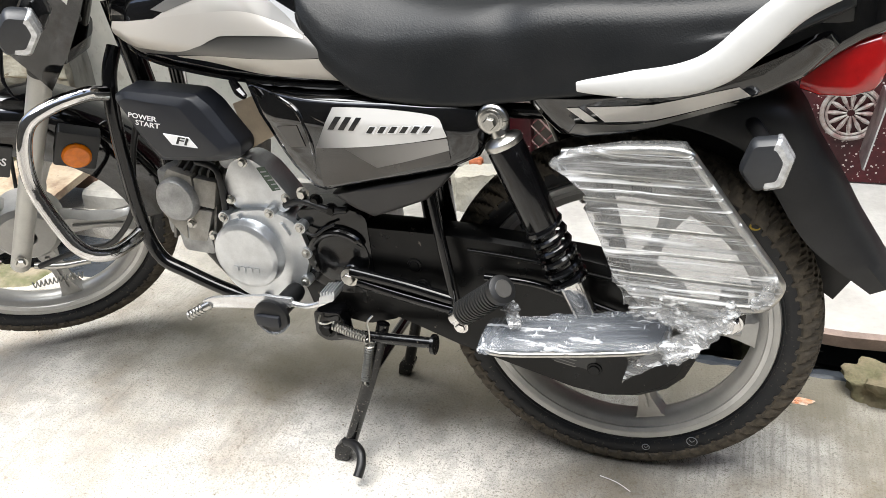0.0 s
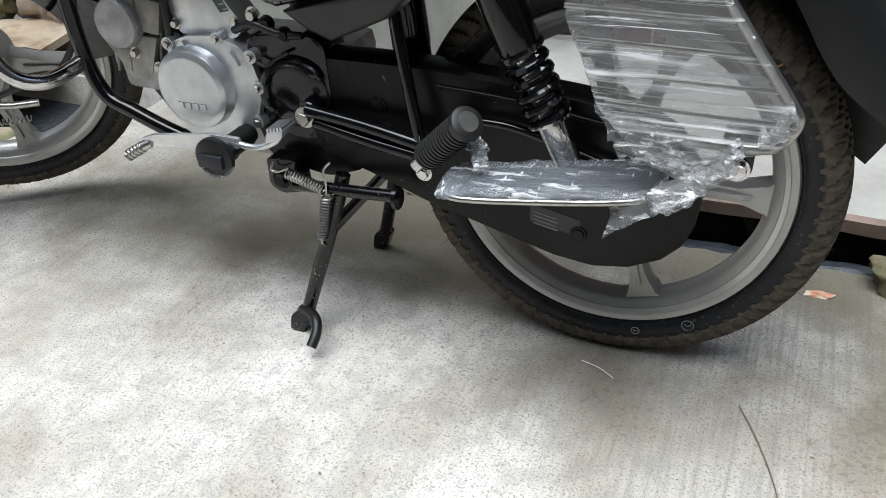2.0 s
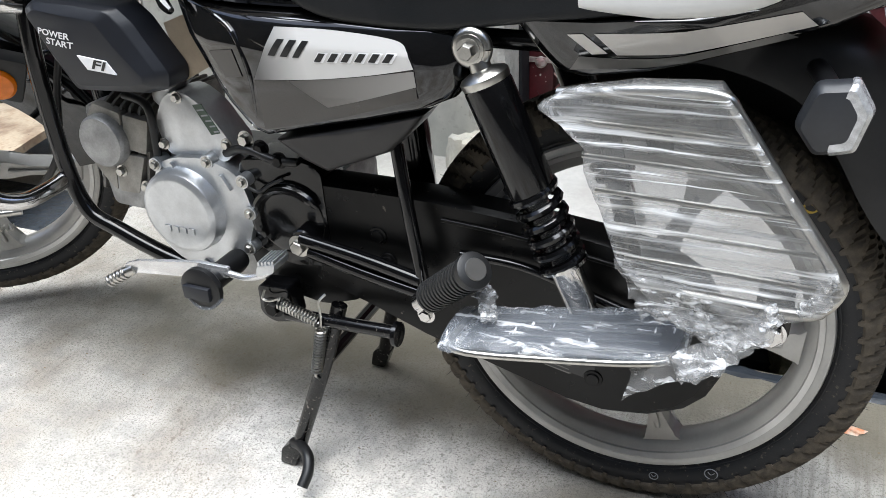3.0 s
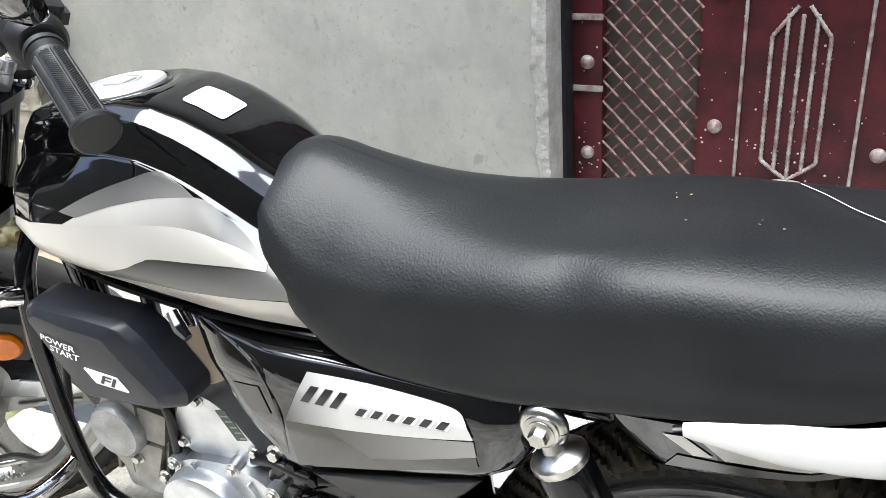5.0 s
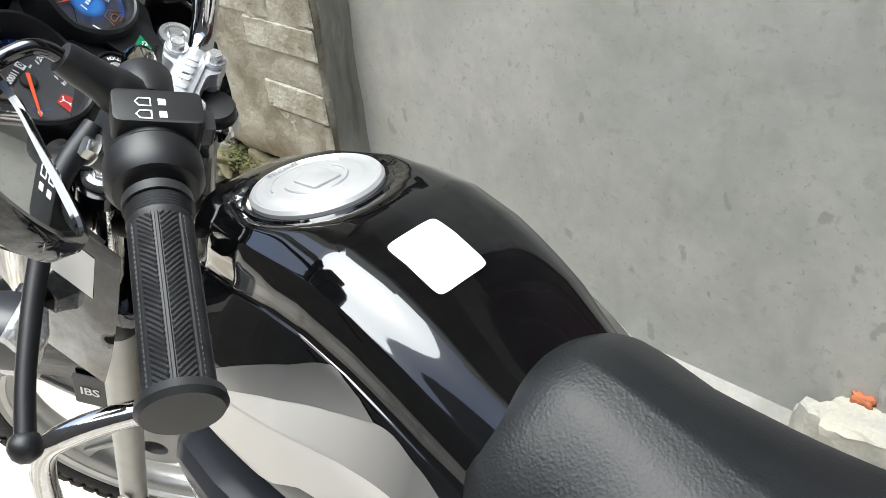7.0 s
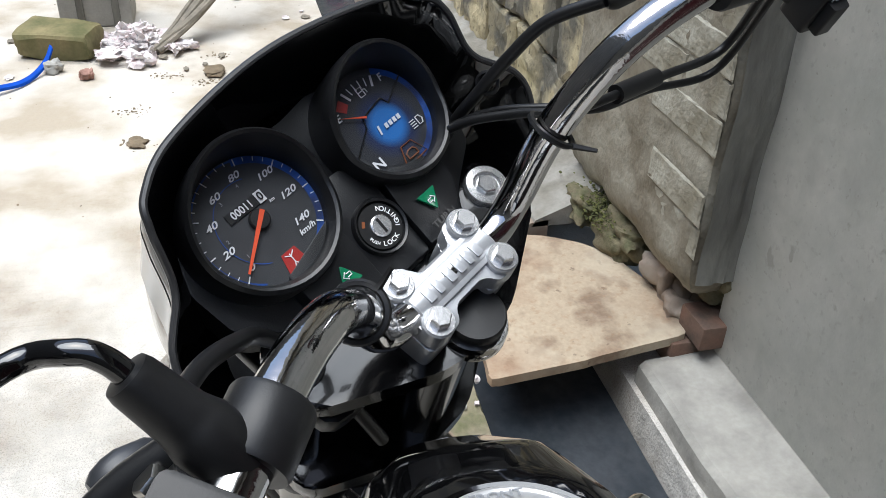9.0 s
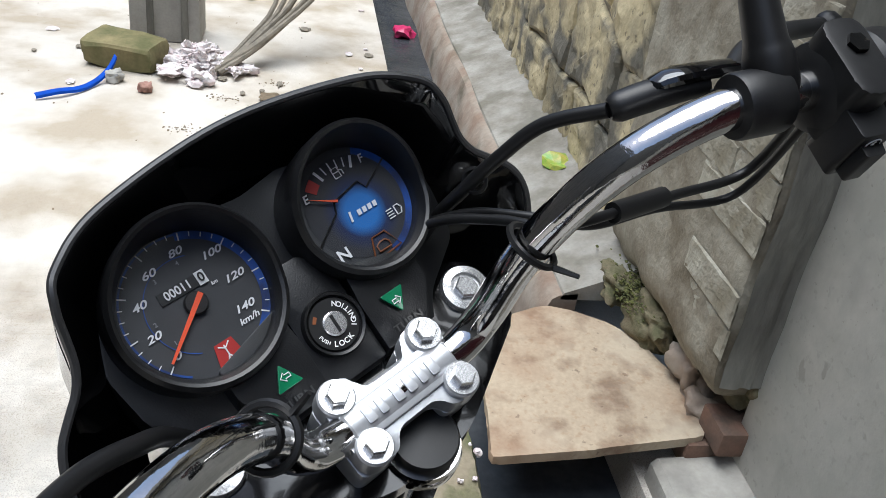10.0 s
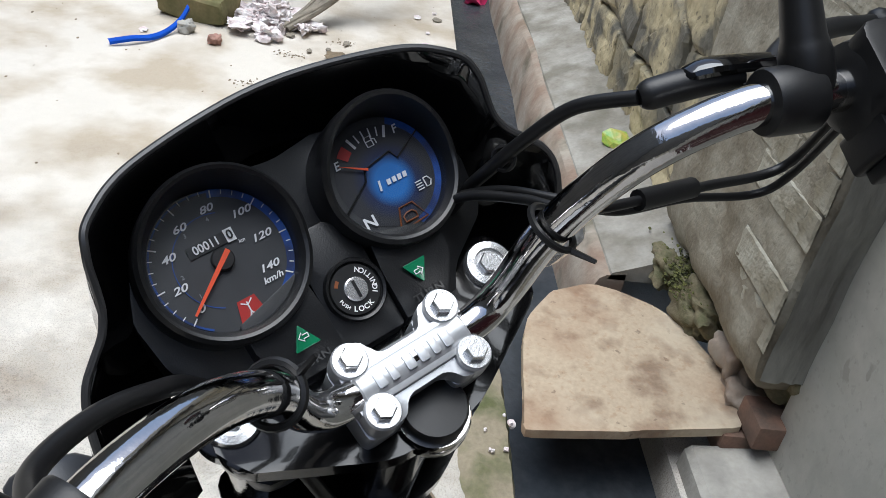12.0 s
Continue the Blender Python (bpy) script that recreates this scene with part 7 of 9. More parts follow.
def uslab(bm, outline, w0, w1, bevel=0.0, tilt=0.0):
    """A plate lying across the bars' frame: outline of (u, v)."""
    return slab(bm, outline, lambda a, b, d: up_place(a, b, d + tilt * (a - 0.1)), w0, w1, bevel)


for sd in (-1, 1):
    bm = bmesh.new()
    lathe(bm, [(0.0225, -0.024), (0.0225, -0.009), (0.019, -0.008)], up_place(0.041, sd * 0.096, 0.0), U_S, 32)
    fc = part("fork_cap_seat", bm, M_FRAME, bike, "black fork clamp eye")
    bm = bmesh.new()
    lathe(bm, [(0.0170, -0.004), (0.0170, 0.001), (0.0158, 0.0035), (0.0108, 0.0040), (0.0100, 0.0015)], up_place(0.041, sd * 0.096, -0.003), U_S, 32)
    hexbolt(bm, up_place(0.041, sd * 0.096, -0.002), U_S, 0.0080, 0.0045, False)
    part("fork_cap", bm, M_BOLT, fc, "chrome fork cap bolt")
# handlebar
HB = [(0.008, 0, 0.032), (0.008, 0.045, 0.032), (0.012, 0.068, 0.048), (0.018, 0.088, 0.100), (0.015, 0.120, 0.150), (0.004, 0.160, 0.180), (-0.012, 0.200, 0.192), (-0.045, 0.280, 0.199), (-0.088, 0.380, 0.204)]
hb = [(u, -v, w) for u, v, w in HB[:0:-1]] + HB
handle = ubar("handlebar", hb, 0.0112, M_CHROME, "chrome handlebar", None, 20, 8)
# clamp: one casting with four bolts
bm = bmesh.new()
lathe(bm, [(0.0125, -0.040), (0.0155, -0.036), (0.0155, 0.036), (0.0125, 0.040)], up_place(0.008, 0, 0.0275), U_V, 32)
co = rounded([(-0.008, -0.042), (-0.018, -0.040), (-0.018, -0.020), (-0.008, -0.015), (-0.008, 0.015), (-0.018, 0.020), (-0.018, 0.040), (-0.008, 0.042), (0.020, 0.042), (0.034, 0.040), (0.034, 0.020), (0.020, 0.015), (0.020, -0.015), (0.034, -0.020), (0.034, -0.040), (0.020, -0.042)], 0.006)
uslab(bm, co, 0.022, 0.037, 0.003)
uslab(bm, rounded([(-0.004, -0.038), (-0.004, 0.038), (0.020, 0.038), (0.020, -0.038)], 0.005), 0.030, 0.0405, 0.003)
clamp = part("bar_clamp", bm, M_CLAMP, bike, "silver-painted handlebar clamp")
bm = bmesh.new()
for v in (-0.030, 0.030):
    uslab(bm, rounded([(-0.018, v - 0.013), (-0.018, v + 0.013), (0.032, v + 0.013), (0.032, v - 0.013)], 0.006), -0.008, 0.0225, 0.002)
part("bar_riser", bm, M_CLAMP, clamp)
for u, v in ((-0.0085, -0.032), (-0.0085, 0.032), (0.0250, -0.032), (0.0250, 0.032)):
    bm = bmesh.new()
    lathe(bm, [(0.0112, 0.026), (0.0108, 0.0405), (0.0096, 0.0418)], up_place(u, v, 0), U_S, 24)
    part("bolt_seat", bm, M_CLAMP, clamp)
    bm = bmesh.new()
    hexbolt(bm, up_place(u, v, 0.0412), U_S, 0.0068, 0.0075)
    part("clamp_bolt", bm, M_BOLT, clamp, "bright hex bolt")
for a0, a1 in ((-0.027, -0.021), (-0.018, -0.013), (-0.007, -0.001), (0.002, 0.008), (0.011, 0.016), (0.019, 0.025)):
    bm = bmesh.new()
    slab(bm, rounded([(0.002, a0), (0.002, a1), (0.0125, a1), (0.0125, a0)], 0.0015), lambda a, b, d: up_place(a, b, d), 0.0400, 0.0437, 0.0004)
    part("embossed_bar", bm, M_CLAMP, clamp, "embossed maker's mark as a plain bar")

# instrument housing
TILT = 0.30


def dial_place(cu, cv, r_u=1.0):
    """A dial's own plane, tipped towards the rider: (right, up, depth)."""
    up = (U_F + TILT * U_S).normalized()
    nrm = U_V.cross(up).normalized()
    if nrm.dot(U_S) < 0:
        nrm = -nrm
    o = up_place(cu, cv, 0.037 + TILT * (cu - 0.114))
    return (lambda a, b, d: o + U_V * a + up * b + nrm * d), o, up, nrm


PANEL = [(0.022, -0.050), (0.030, -0.062), (0.052, -0.075), (0.075, -0.112), (0.115, -0.118), (0.150, -0.100), (0.168, -0.055), (0.160, 0.0), (0.168, 0.055), (0.150, 0.100), (0.115, 0.118), (0.075, 0.112), (0.052, 0.075), (0.030, 0.062), (0.022, 0.050), (0.040, 0.022), (0.040, -0.022)]
bm = bmesh.new()
uslab(bm, rounded(PANEL, 0.008), -0.015, 0.014, 0.003, TILT)
cluster = part("instrument_panel", bm, M_PANEL, bike, "matte black instrument panel")
# raised wings under the dials that carry the tell-tales, and the console between them
for sd in (-1, 1):
    bm = bmesh.new()
    uslab(bm, rounded([(0.0350, sd * 0.0215), (0.0345, sd * 0.054), (0.0585, sd * 0.069), (0.078, sd * 0.070), (0.090, sd * 0.024), (0.066, sd * 0.0215)], 0.0015, 2), 0.006, 0.0325, 0.0026, TILT)
    part("tell_tale_wing", bm, M_PANEL, cluster)
bm = bmesh.new()
uslab(bm, rounded([(0.0345, -0.0205), (0.0345, 0.0205), (0.096, 0.0205), (0.110, 0.006), (0.110, -0.006), (0.096, -0.0205)], 0.002, 2), 0.006, 0.0275, 0.0024, TILT)
part("lock_console", bm, M_PANEL, cluster, "raised black console round the lock")


def disc(place, r, d, material, parent, name, n=64, r0=0.0, lab=""):
    bm = bmesh.new()
    rows = [[place(q * math.cos(2 * math.pi * k / n), q * math.sin(2 * math.pi * k / n), d) for k in range(n)] for q in (max(r0, 1e-5), r)]
    rings(bm, rows, True, False)
    return part(name, bm, material, parent, lab, smooth=False)


def arc(place, r, a0, a1, w, d, material, parent, name, n=40, lab=""):
    bm = bmesh.new()
    aa = [radians(a0 + (a1 - a0) * k / n) for k in range(n + 1)]
    rings(bm, [[place(q * math.cos(a), q * math.sin(a), d) for a in aa] for q in (r, r + w)], False, False)
    return part(name, bm, material, parent, lab, smooth=False)


def ticks(place, angles, r0, r1, width, d, material, parent, name):
    bm = bmesh.new()
    for a in angles:
        t = radians(a)
        c, s = math.cos(t), math.sin(t)
        v = [bm.verts.new(place(r * c - h * s, r * s + h * c, d)) for r, h in ((r0, -width), (r1, -width), (r1, width), (r0, width))]
        bm.faces.new(v)
    return part(name, bm, material, parent, smooth=False)


def line_art(place, strokes, r, d, material, parent, name, lab=""):
    bm = bmesh.new()
    for s in strokes:
        tube(bm, [place(a, b, d) for a, b in s], r, 4, 1)
    return part(name, bm, material, parent, lab)


def pod(cu, cv, R, nm, lab):
    place, o, up, nrm = dial_place(cu, cv)
    bm = bmesh.new()
    rows = []
    n = 64
    for r, h, k in ((R + 0.008, -0.022, 0), (R + 0.0085, 0.004, 0.25), (R + 0.0075, 0.012, 0.9), (R + 0.0050, 0.0145, 1.0), (R + 0.0030, 0.0135, 1.0), (R + 0.0005, 0.006, 0.35), (R, 0.0015, 0), (R - 0.001, -0.004, 0)):
        # the hood stands higher on the far side
        rows.append([place(r * math.cos(t), r * math.sin(t), h + k * 0.017 * max(-0.18, math.sin(t))) for t in [2 * math.pi * j / n for j in range(n)]])
    rings(bm, rows, True, False)
    p = part(nm, bm, M_PANEL, cluster, lab)
    disc(place, R, -0.003, M_DIAL, p, "dial_face", lab="black dial face")
    return place, p


def glow_print(name, centre, r0, r1, c0, c1):
    """A printed spot of colour that fades into the dial's black."""
    m = mat(name, c0, 0.5)
    nt = m.node_tree
    p = nt.nodes["Principled BSDF"]
    tc = nt.nodes.new("ShaderNodeTexCoord")
    ds = nt.nodes.new("ShaderNodeVectorMath")
    ds.operation = "DISTANCE"
    ds.inputs[1].default_value = centre
    nt.links.new(tc.outputs["Object"], ds.inputs[0])
    ramp = nt.nodes.new("ShaderNodeValToRGB")
    e = ramp.color_ramp.elements
    e[0].position, e[0].color = 0.0, (*c0, 1)
    e[1].position, e[1].color = 1.0, (0.020, 0.021, 0.026, 1)
    k = e.new(0.45)
    k.color = (*c1, 1)
    mr = nt.nodes.new("ShaderNodeMapRange")
    mr.inputs[1].default_value, mr.inputs[2].default_value = r0, r1
    nt.links.new(ds.outputs["Value"], mr.inputs[0])
    nt.links.new(mr.outputs[0], ramp.inputs[0])
    nt.links.new(ramp.outputs[0], p.inputs["Base Color"])
    return m


SP, sp = pod(0.1145, -0.059, 0.0425, "speedometer", "round speedometer with black face and blue ring")
arc(SP, 0.0370, -75, 75, 0.0050, -0.0024, M_DIALBLUE, sp, "blue_ring", lab="blue glowing edge print")
arc(SP, 0.0275, 70, 245, 0.0005, -0.0023, M_DIALBLUE, sp, "fine_blue_ring")
arc(SP, 0.0400, 75, 235, 0.0012, -0.0024, M_DIALBLUE, sp, "left_blue_ring")
NUM = {"0": (219, 0.031), "20": (189, 0.0295), "40": (153, 0.0300), "60": (117, 0.0295), "80": (80, 0.0305), "100": (42, 0.0300), "120": (5, 0.0262), "140": (-36, 0.0265)}
for t, (a, r) in NUM.items():
    words(t, 0.0060, lambda p, q, d, a=a, r=r: SP(r * math.cos(radians(a)) + p, r * math.sin(radians(a)) + q, d - 0.0021), M_PRINT, sp, "numeral", shear=0.3, width=1.42)
words("km/h", 0.0052, lambda p, q, d: SP(0.0205 + p, -0.0225 + q, d - 0.0021), M_PRINT, sp, "unit", shear=0.25, width=1.2)
words("km", 0.0032, lambda p, q, d: SP(0.0150 + p, 0.0050 + q, d - 0.0021), M_PRINT, sp, "unit", shear=0.2)
for t, a in {"1": 212, "2": 178, "3": 120, "4": 82}.items():
    words(t, 0.0036, lambda p, q, d, a=a: SP(0.0245 * math.cos(radians(a)) + p, 0.0245 * math.sin(radians(a)) + q, d - 0.0021), M_GREYPRINT, sp, "gear_numeral")
ticks(SP, [219 - 36.7 * k for k in range(8)], 0.0365, 0.0412, 0.0004, -0.0020, M_PRINT, sp, "speed_ticks")
ticks(SP, [219 - 36.7 * (k + 0.5) for k in range(7)] + [219 - 36.7 * (k + 0.25) for k in range(7)] + [219 - 36.7 * (k + 0.75) for k in range(7)], 0.0385, 0.0412, 0.0003, -0.0020, M_PRINT, sp, "small_ticks")
bm = bmesh.new()
slab(bm, [(-0.016, 0.0075), (0.0125, 0.0075), (0.0125, 0.0145), (-0.016, 0.0145)], SP, -0.0024, -0.0018)
odo = part("odometer_window", bm, M_INK, sp, "odometer window", smooth=False)
words("00011", 0.0072, lambda p, q, d: SP(-0.0045 + p, 0.011 + q, d - 0.0014), M_PRINT, sp, "odometer_digits", width=0.92)
bm = bmesh.new()
slab(bm, [(0.0075, 0.0070), (0.0130, 0.0070), (0.0130, 0.0150), (0.0075, 0.0150)], SP, -0.0017, -0.0013)
part("tenths_drum", bm, M_PRINT, sp, "white tenths drum", smooth=False)
words("0", 0.0075, lambda p, q, d: SP(0.0102 + p, 0.011 + q, d - 0.0010), M_INK, sp, "tenths_digit")
bm = bmesh.new()
slab(bm, [(-0.0085, -0.0395), (0.0085, -0.0395), (0.0060, -0.0255), (-0.0050, -0.0255)], SP, -0.0023, -0.0020)
part("red_warning_patch", bm, M_DIALRED, sp, "dark red seat-belt style warning patch", smooth=False)
line_art(SP, [[(0.0, -0.0275), (0.0, -0.0335), (0.0028, -0.0380)], [(0.0, -0.0335), (-0.0025, -0.0380)], [(-0.0035, -0.0272), (0.0, -0.0295), (0.0035, -0.0268)]], 0.0005, -0.0018, M_PRINT, sp, "warning_icon", "white line icon")
bm = bmesh.new()
na = radians(217)
dx, dy = math.cos(na), math.sin(na)
slab(bm, [(-0.006 * dx - 0.0016 * dy, -0.006 * dy + 0.0016 * dx), (0.036 * dx - 0.0007 * dy, 0.036 * dy + 0.0007 * dx), (0.036 * dx + 0.0007 * dy, 0.036 * dy - 0.0007 * dx), (-0.006 * dx + 0.0016 * dy, -0.006 * dy - 0.0016 * dx)], SP, 0.0005, 0.0014)
part("needle", bm, M_NEEDLE, sp, "orange needle resting at zero", smooth=False)
bm = bmesh.new()
lathe(bm, [(0.0068, -0.002), (0.0066, 0.0004), (0.006, 0.001), (0.0, 0.0012)], SP(0, 0, 0), SP(0, 0, 1) - SP(0, 0, 0), 28)
part("needle_hub", bm, M_GREYPLASTIC, sp, "grey needle hub")
disc(SP, 0.0425, 0.0035, M_GLASS, sp, "dial_glass", lab="clear dial glass").visible_shadow = False

FU, fu = pod(0.1155, 0.0555, 0.0390, "fuel_gauge", "round fuel gauge with blue backed face")
disc(FU, 0.0330, -0.0026, glow_print("blue_glow_print", FU(0.002, -0.0045, -0.0026), 0.0105, 0.0255, (0.016, 0.150, 0.46), (0.0012, 0.0115, 0.062)), fu, "blue_field", lab="blue printed field fading outwards")
arc(FU, 0.0335, -80, 60, 0.0045, -0.0024, M_DIALBLUE, fu, "blue_ring")
ticks(FU, [62, 72, 82, 92, 102, 112], 0.0255, 0.0315, 0.0005, -0.0018, M_PRINT, fu, "fuel_ticks")
ticks(FU, [62, 112], 0.0245, 0.0325, 0.0009, -0.0017, M_PRINT, fu, "end_ticks")
arc(FU, 0.0250, 121, 136, 0.0075, -0.0018, M_DIALRED, fu, "reserve_mark", lab="red reserve mark")
words("E", 0.0075, lambda p, q, d: FU(-0.0265 + p, 0.0175 + q, d - 0.0016), M_PRINT, fu, "letter_e", shear=0.2)
words("F", 0.0075, lambda p, q, d: FU(0.0200 + p, 0.0235 + q, d - 0.0016), M_PRINT, fu, "letter_f", shear=0.2)
words("N", 0.0105, lambda p, q, d: FU(-0.0245 + p, -0.0225 + q, d - 0.0016), M_PRINT, fu, "letter_n", width=1.1)
bm = bmesh.new()
na = radians(150)
hx, hy = -0.0095, 0.0075
dx, dy = math.cos(na), math.sin(na)
slab(bm, [(hx - 0.0008 * dy, hy + 0.0008 * dx), (hx + 0.019 * dx, hy + 0.019 * dy), (hx + 0.0008 * dy, hy - 0.0008 * dx)], FU, 0.0, 0.0008)
part("needle", bm, M_NEEDLE, fu, "red fuel needle at empty", smooth=False)
line_art(FU, [[(-0.036, -0.012), (-0.014, 0.0015), (-0.011, 0.0085), (0.010, 0.0125), (0.013, 0.0065), (0.034, 0.017)]], 0.0007, -0.0018, M_INK, fu, "divider", "thin black divider line")
bm = bmesh.new()
slab(bm, [(-0.0085, -0.0080), (-0.0070, -0.0080), (-0.0055, -0.0015), (-0.0070, -0.0015)], FU, -0.0018, -0.0014)
for k in range(4):
    slab(bm, [(-0.0020 + 0.0040 * k, -0.0065), (0.0008 + 0.0040 * k, -0.0065), (0.0013 + 0.0040 * k, -0.0030), (-0.0015 + 0.0040 * k, -0.0030)], FU, -0.0018, -0.0014)
part("logo_bars", bm, M_PRINT, fu, "maker's mark as plain white bars", smooth=False)
line_art(FU, [[(-0.0015, 0.020), (-0.0015, 0.0265), (0.003, 0.0265), (0.003, 0.020), (-0.0015, 0.020)], [(-0.001, 0.0235), (0.0025, 0.0235)], [(0.003, 0.0245), (0.0052, 0.0235), (0.0052, 0.0205)]], 0.00045, -0.0017, M_PRINT, fu, "pump_icon", "white fuel pump icon")
line_art(FU, [[(0.0215, -0.0125), (0.0245, -0.0125), (0.0262, -0.0155), (0.0245, -0.0185), (0.0215, -0.0185), (0.0215, -0.0125)]] + [[(0.0150, -0.0130 - 0.0018 * k), (0.0195, -0.0130 - 0.0018 * k)] for k in range(4)], 0.0005, -0.0017, M_PRINT, fu, "beam_icon", "white main beam icon")
line_art(FU, [[(-0.009, -0.0365), (-0.003, -0.0225), (0.007, -0.0225), (0.0125, -0.0345), (-0.009, -0.0365)], [(-0.003, -0.0325), (-0.003, -0.0285), (0.0, -0.027), (0.004, -0.027), (0.006, -0.029), (0.006, -0.0325), (-0.003, -0.0325)]], 0.0006, -0.0017, M_ORANGEP, fu, "engine_icon", "dim orange engine warning icon")
disc(FU, 0.0390, 0.0035, M_GLASS, fu, "dial_glass", lab="clear dial glass").visible_shadow = False

# ignition lock and turn tell-tales
KP, ko, kup, kn = dial_place(0.0645, 0.002)
bm = bmesh.new()
lathe(bm, [(0.0198, -0.03), (0.0198, -0.002), (0.0188, -0.0005), (0.0172, -0.0015), (0.0170, -0.004)], ko, kn, 40)
part("lock_collar", bm, M_PANEL, cluster, "black recessed lock collar")
bm = bmesh.new()
lathe(bm, [(0.0165, -0.02), (0.0165, -0.004), (0.0155, -0.0025), (0.0, -0.0025)], ko, kn, 40)
lock = part("ignition_lock", bm, M_INK, cluster, "black ignition lock face with white print")
bm = bmesh.new()
lathe(bm, [(0.0075, -0.004), (0.0075, -0.0012), (0.0065, -0.0005), (0.0, -0.0005)], ko, kn, 32)
part("key_barrel", bm, M_BOLT, lock, "bright steel key barrel")
bm = bmesh.new()
slab(bm, [(-0.0010, -0.0055), (0.0010, -0.0055), (0.0010, 0.0055), (-0.0010, 0.0055)], KP, -0.0008, -0.0002)
part("key_slot", bm, M_INK, lock, "key slot", smooth=False)


def round_words(text, r, a_mid, size, place, d, material, parent, step, flip=1):
    for k, ch in enumerate(text):
        a = a_mid - flip * (k - (len(text) - 1) / 2) * step
        t = radians(a)
        rot = t - math.pi / 2 if flip > 0 else t + math.pi / 2
        words(ch, size, lambda p, q, dd: place(r * math.cos(t) + p * math.cos(rot) - q * math.sin(rot), r * math.sin(t) + p * math.sin(rot) + q * math.cos(rot), d + dd), material, parent, "letter")


round_words("IGNITION", 0.0122, 12, 0.0046, KP, -0.0022, M_PRINT, lock, 13, -1)
round_words("LOCK", 0.0122, -95, 0.0046, KP, -0.0022, M_PRINT, lock, 17, -1)
round_words("PUSH", 0.0122, -155, 0.0030, KP, -0.0022, M_PRINT, lock, 9, -1)
arc(KP, 0.0112, 130, 150, 0.0022, -0.0021, M_ORANGEP, lock, "orange_mark")
for sd, nm in ((-1, "left"), (1, "right")):
    TP2, to, tup, tn = dial_place(0.056, sd * 0.0415)
    sgn = 1 if sd > 0 else -1
    bm = bmesh.new()
    slab(bm, rounded([(-0.0085, 0.0068), (0.0085, 0.0068), (0.0, -0.0078)] if sd > 0 else [(-0.0085, -0.0068), (0.0085, -0.0068), (0.0, 0.0078)], 0.0014), TP2, 0.0005, 0.0032, 0.0008)
    tt = part("turn_tell_tale", bm, M_GREEN, cluster, "green triangular turn tell-tale")
    line_art(TP2, [[(-0.003 * sgn, 0.0012), (0.0003 * sgn, 0.0012), (0.0003 * sgn, 0.0027), (0.0032 * sgn, 0), (0.0003 * sgn, -0.0027), (0.0003 * sgn, -0.0012), (-0.003 * sgn, -0.0012), (-0.003 * sgn, 0.0012)]], 0.0004, 0.0036, M_PRINT, tt, "arrow", "white outlined arrow")
    words("TURN", 0.0065, lambda p, q, d: TP2(p, q - 0.0150, d + 0.0002), M_RIMPLASTIC, cluster, "embossed_turn", width=1.25, depth=0.0012)

# cowl round the instruments
COWL = [(0.034, 0.168, 0.020), (0.078, 0.158, 0.042), (0.105, 0.133, 0.056), (0.131, 0.1255, 0.082), (0.147, 0.1150, 0.088), (0.1645, 0.080, 0.090), (0.1755, 0.0, 0.091)]
edge = crom([(0.000, -0.172, 0.000)] + [(u, -v, w) for u, v, w in COWL] + [(u, v, w) for u, v, w in COWL[-2:0:-1]] + [(0.056, 0.160, 0.022), (0.034, 0.148, -0.012)], 6)
bm = bmesh.new()
rows = []
for p in edge:
    u, v, w = p
    cx, cyv = 0.095, 0.0
    inn = lambda k, dw: up_place(cx + (u - cx) * k, v * k, w + dw)
    rows.append([inn(0.72, -0.075 - 0.3 * w), inn(0.86, -0.055 - 0.2 * w), inn(0.955, -0.02), inn(0.988, -0.003), inn(1.0, 0.0), inn(1.012, -0.003), inn(1.02, -0.02), inn(1.045, -0.07), inn(1.03, -0.14), inn(0.95, -0.22)])
rings(bm, rows, False, False)
cowl = part("headlight_cowl", bm, M_GLOSS, bike, "black headlight cowl round the instruments", angle=1.0)
bm = bmesh.new()
tube(bm, [up_place(*p) for p in edge[3:-3:2]], 0.0024, 8, 3)
part("cowl_rim", bm, M_RIMPLASTIC, cowl, "satin grey-black rolled rim")
bm = bmesh.new()
rows = []
for p in edge[4:-4]:
    u, v, w = p
    q = lambda k, dw: up_place(0.095 + (u - 0.095) * k, v * k, w + dw)
    rows.append([q(1.024, -0.022), q(1.034, -0.045), q(1.050, -0.070)])
rings(bm, rows, False, False)
part("silver_band", bm, M_WHITEG, cowl, "silver band on the outer cowl")
bm = bmesh.new()
lathe(bm, [(0.085, -0.02), (0.088, 0.03), (0.07, 0.06), (0.0, 0.07)], up_place(0.115, 0, -0.10), U_F - 0.35 * U_S, 40)
part("headlamp", bm, M_CLEARLENS, cowl, "clear headlamp lens")
bm = bmesh.new()
uslab(bm, rounded([(0.0, -0.10), (0.0, 0.10), (0.16, 0.10), (0.165, -0.10)], 0.02), -0.075, -0.05, 0.004)
part("cowl_floor", bm, M_SATIN, cowl, "dark inner floor of the cowl")

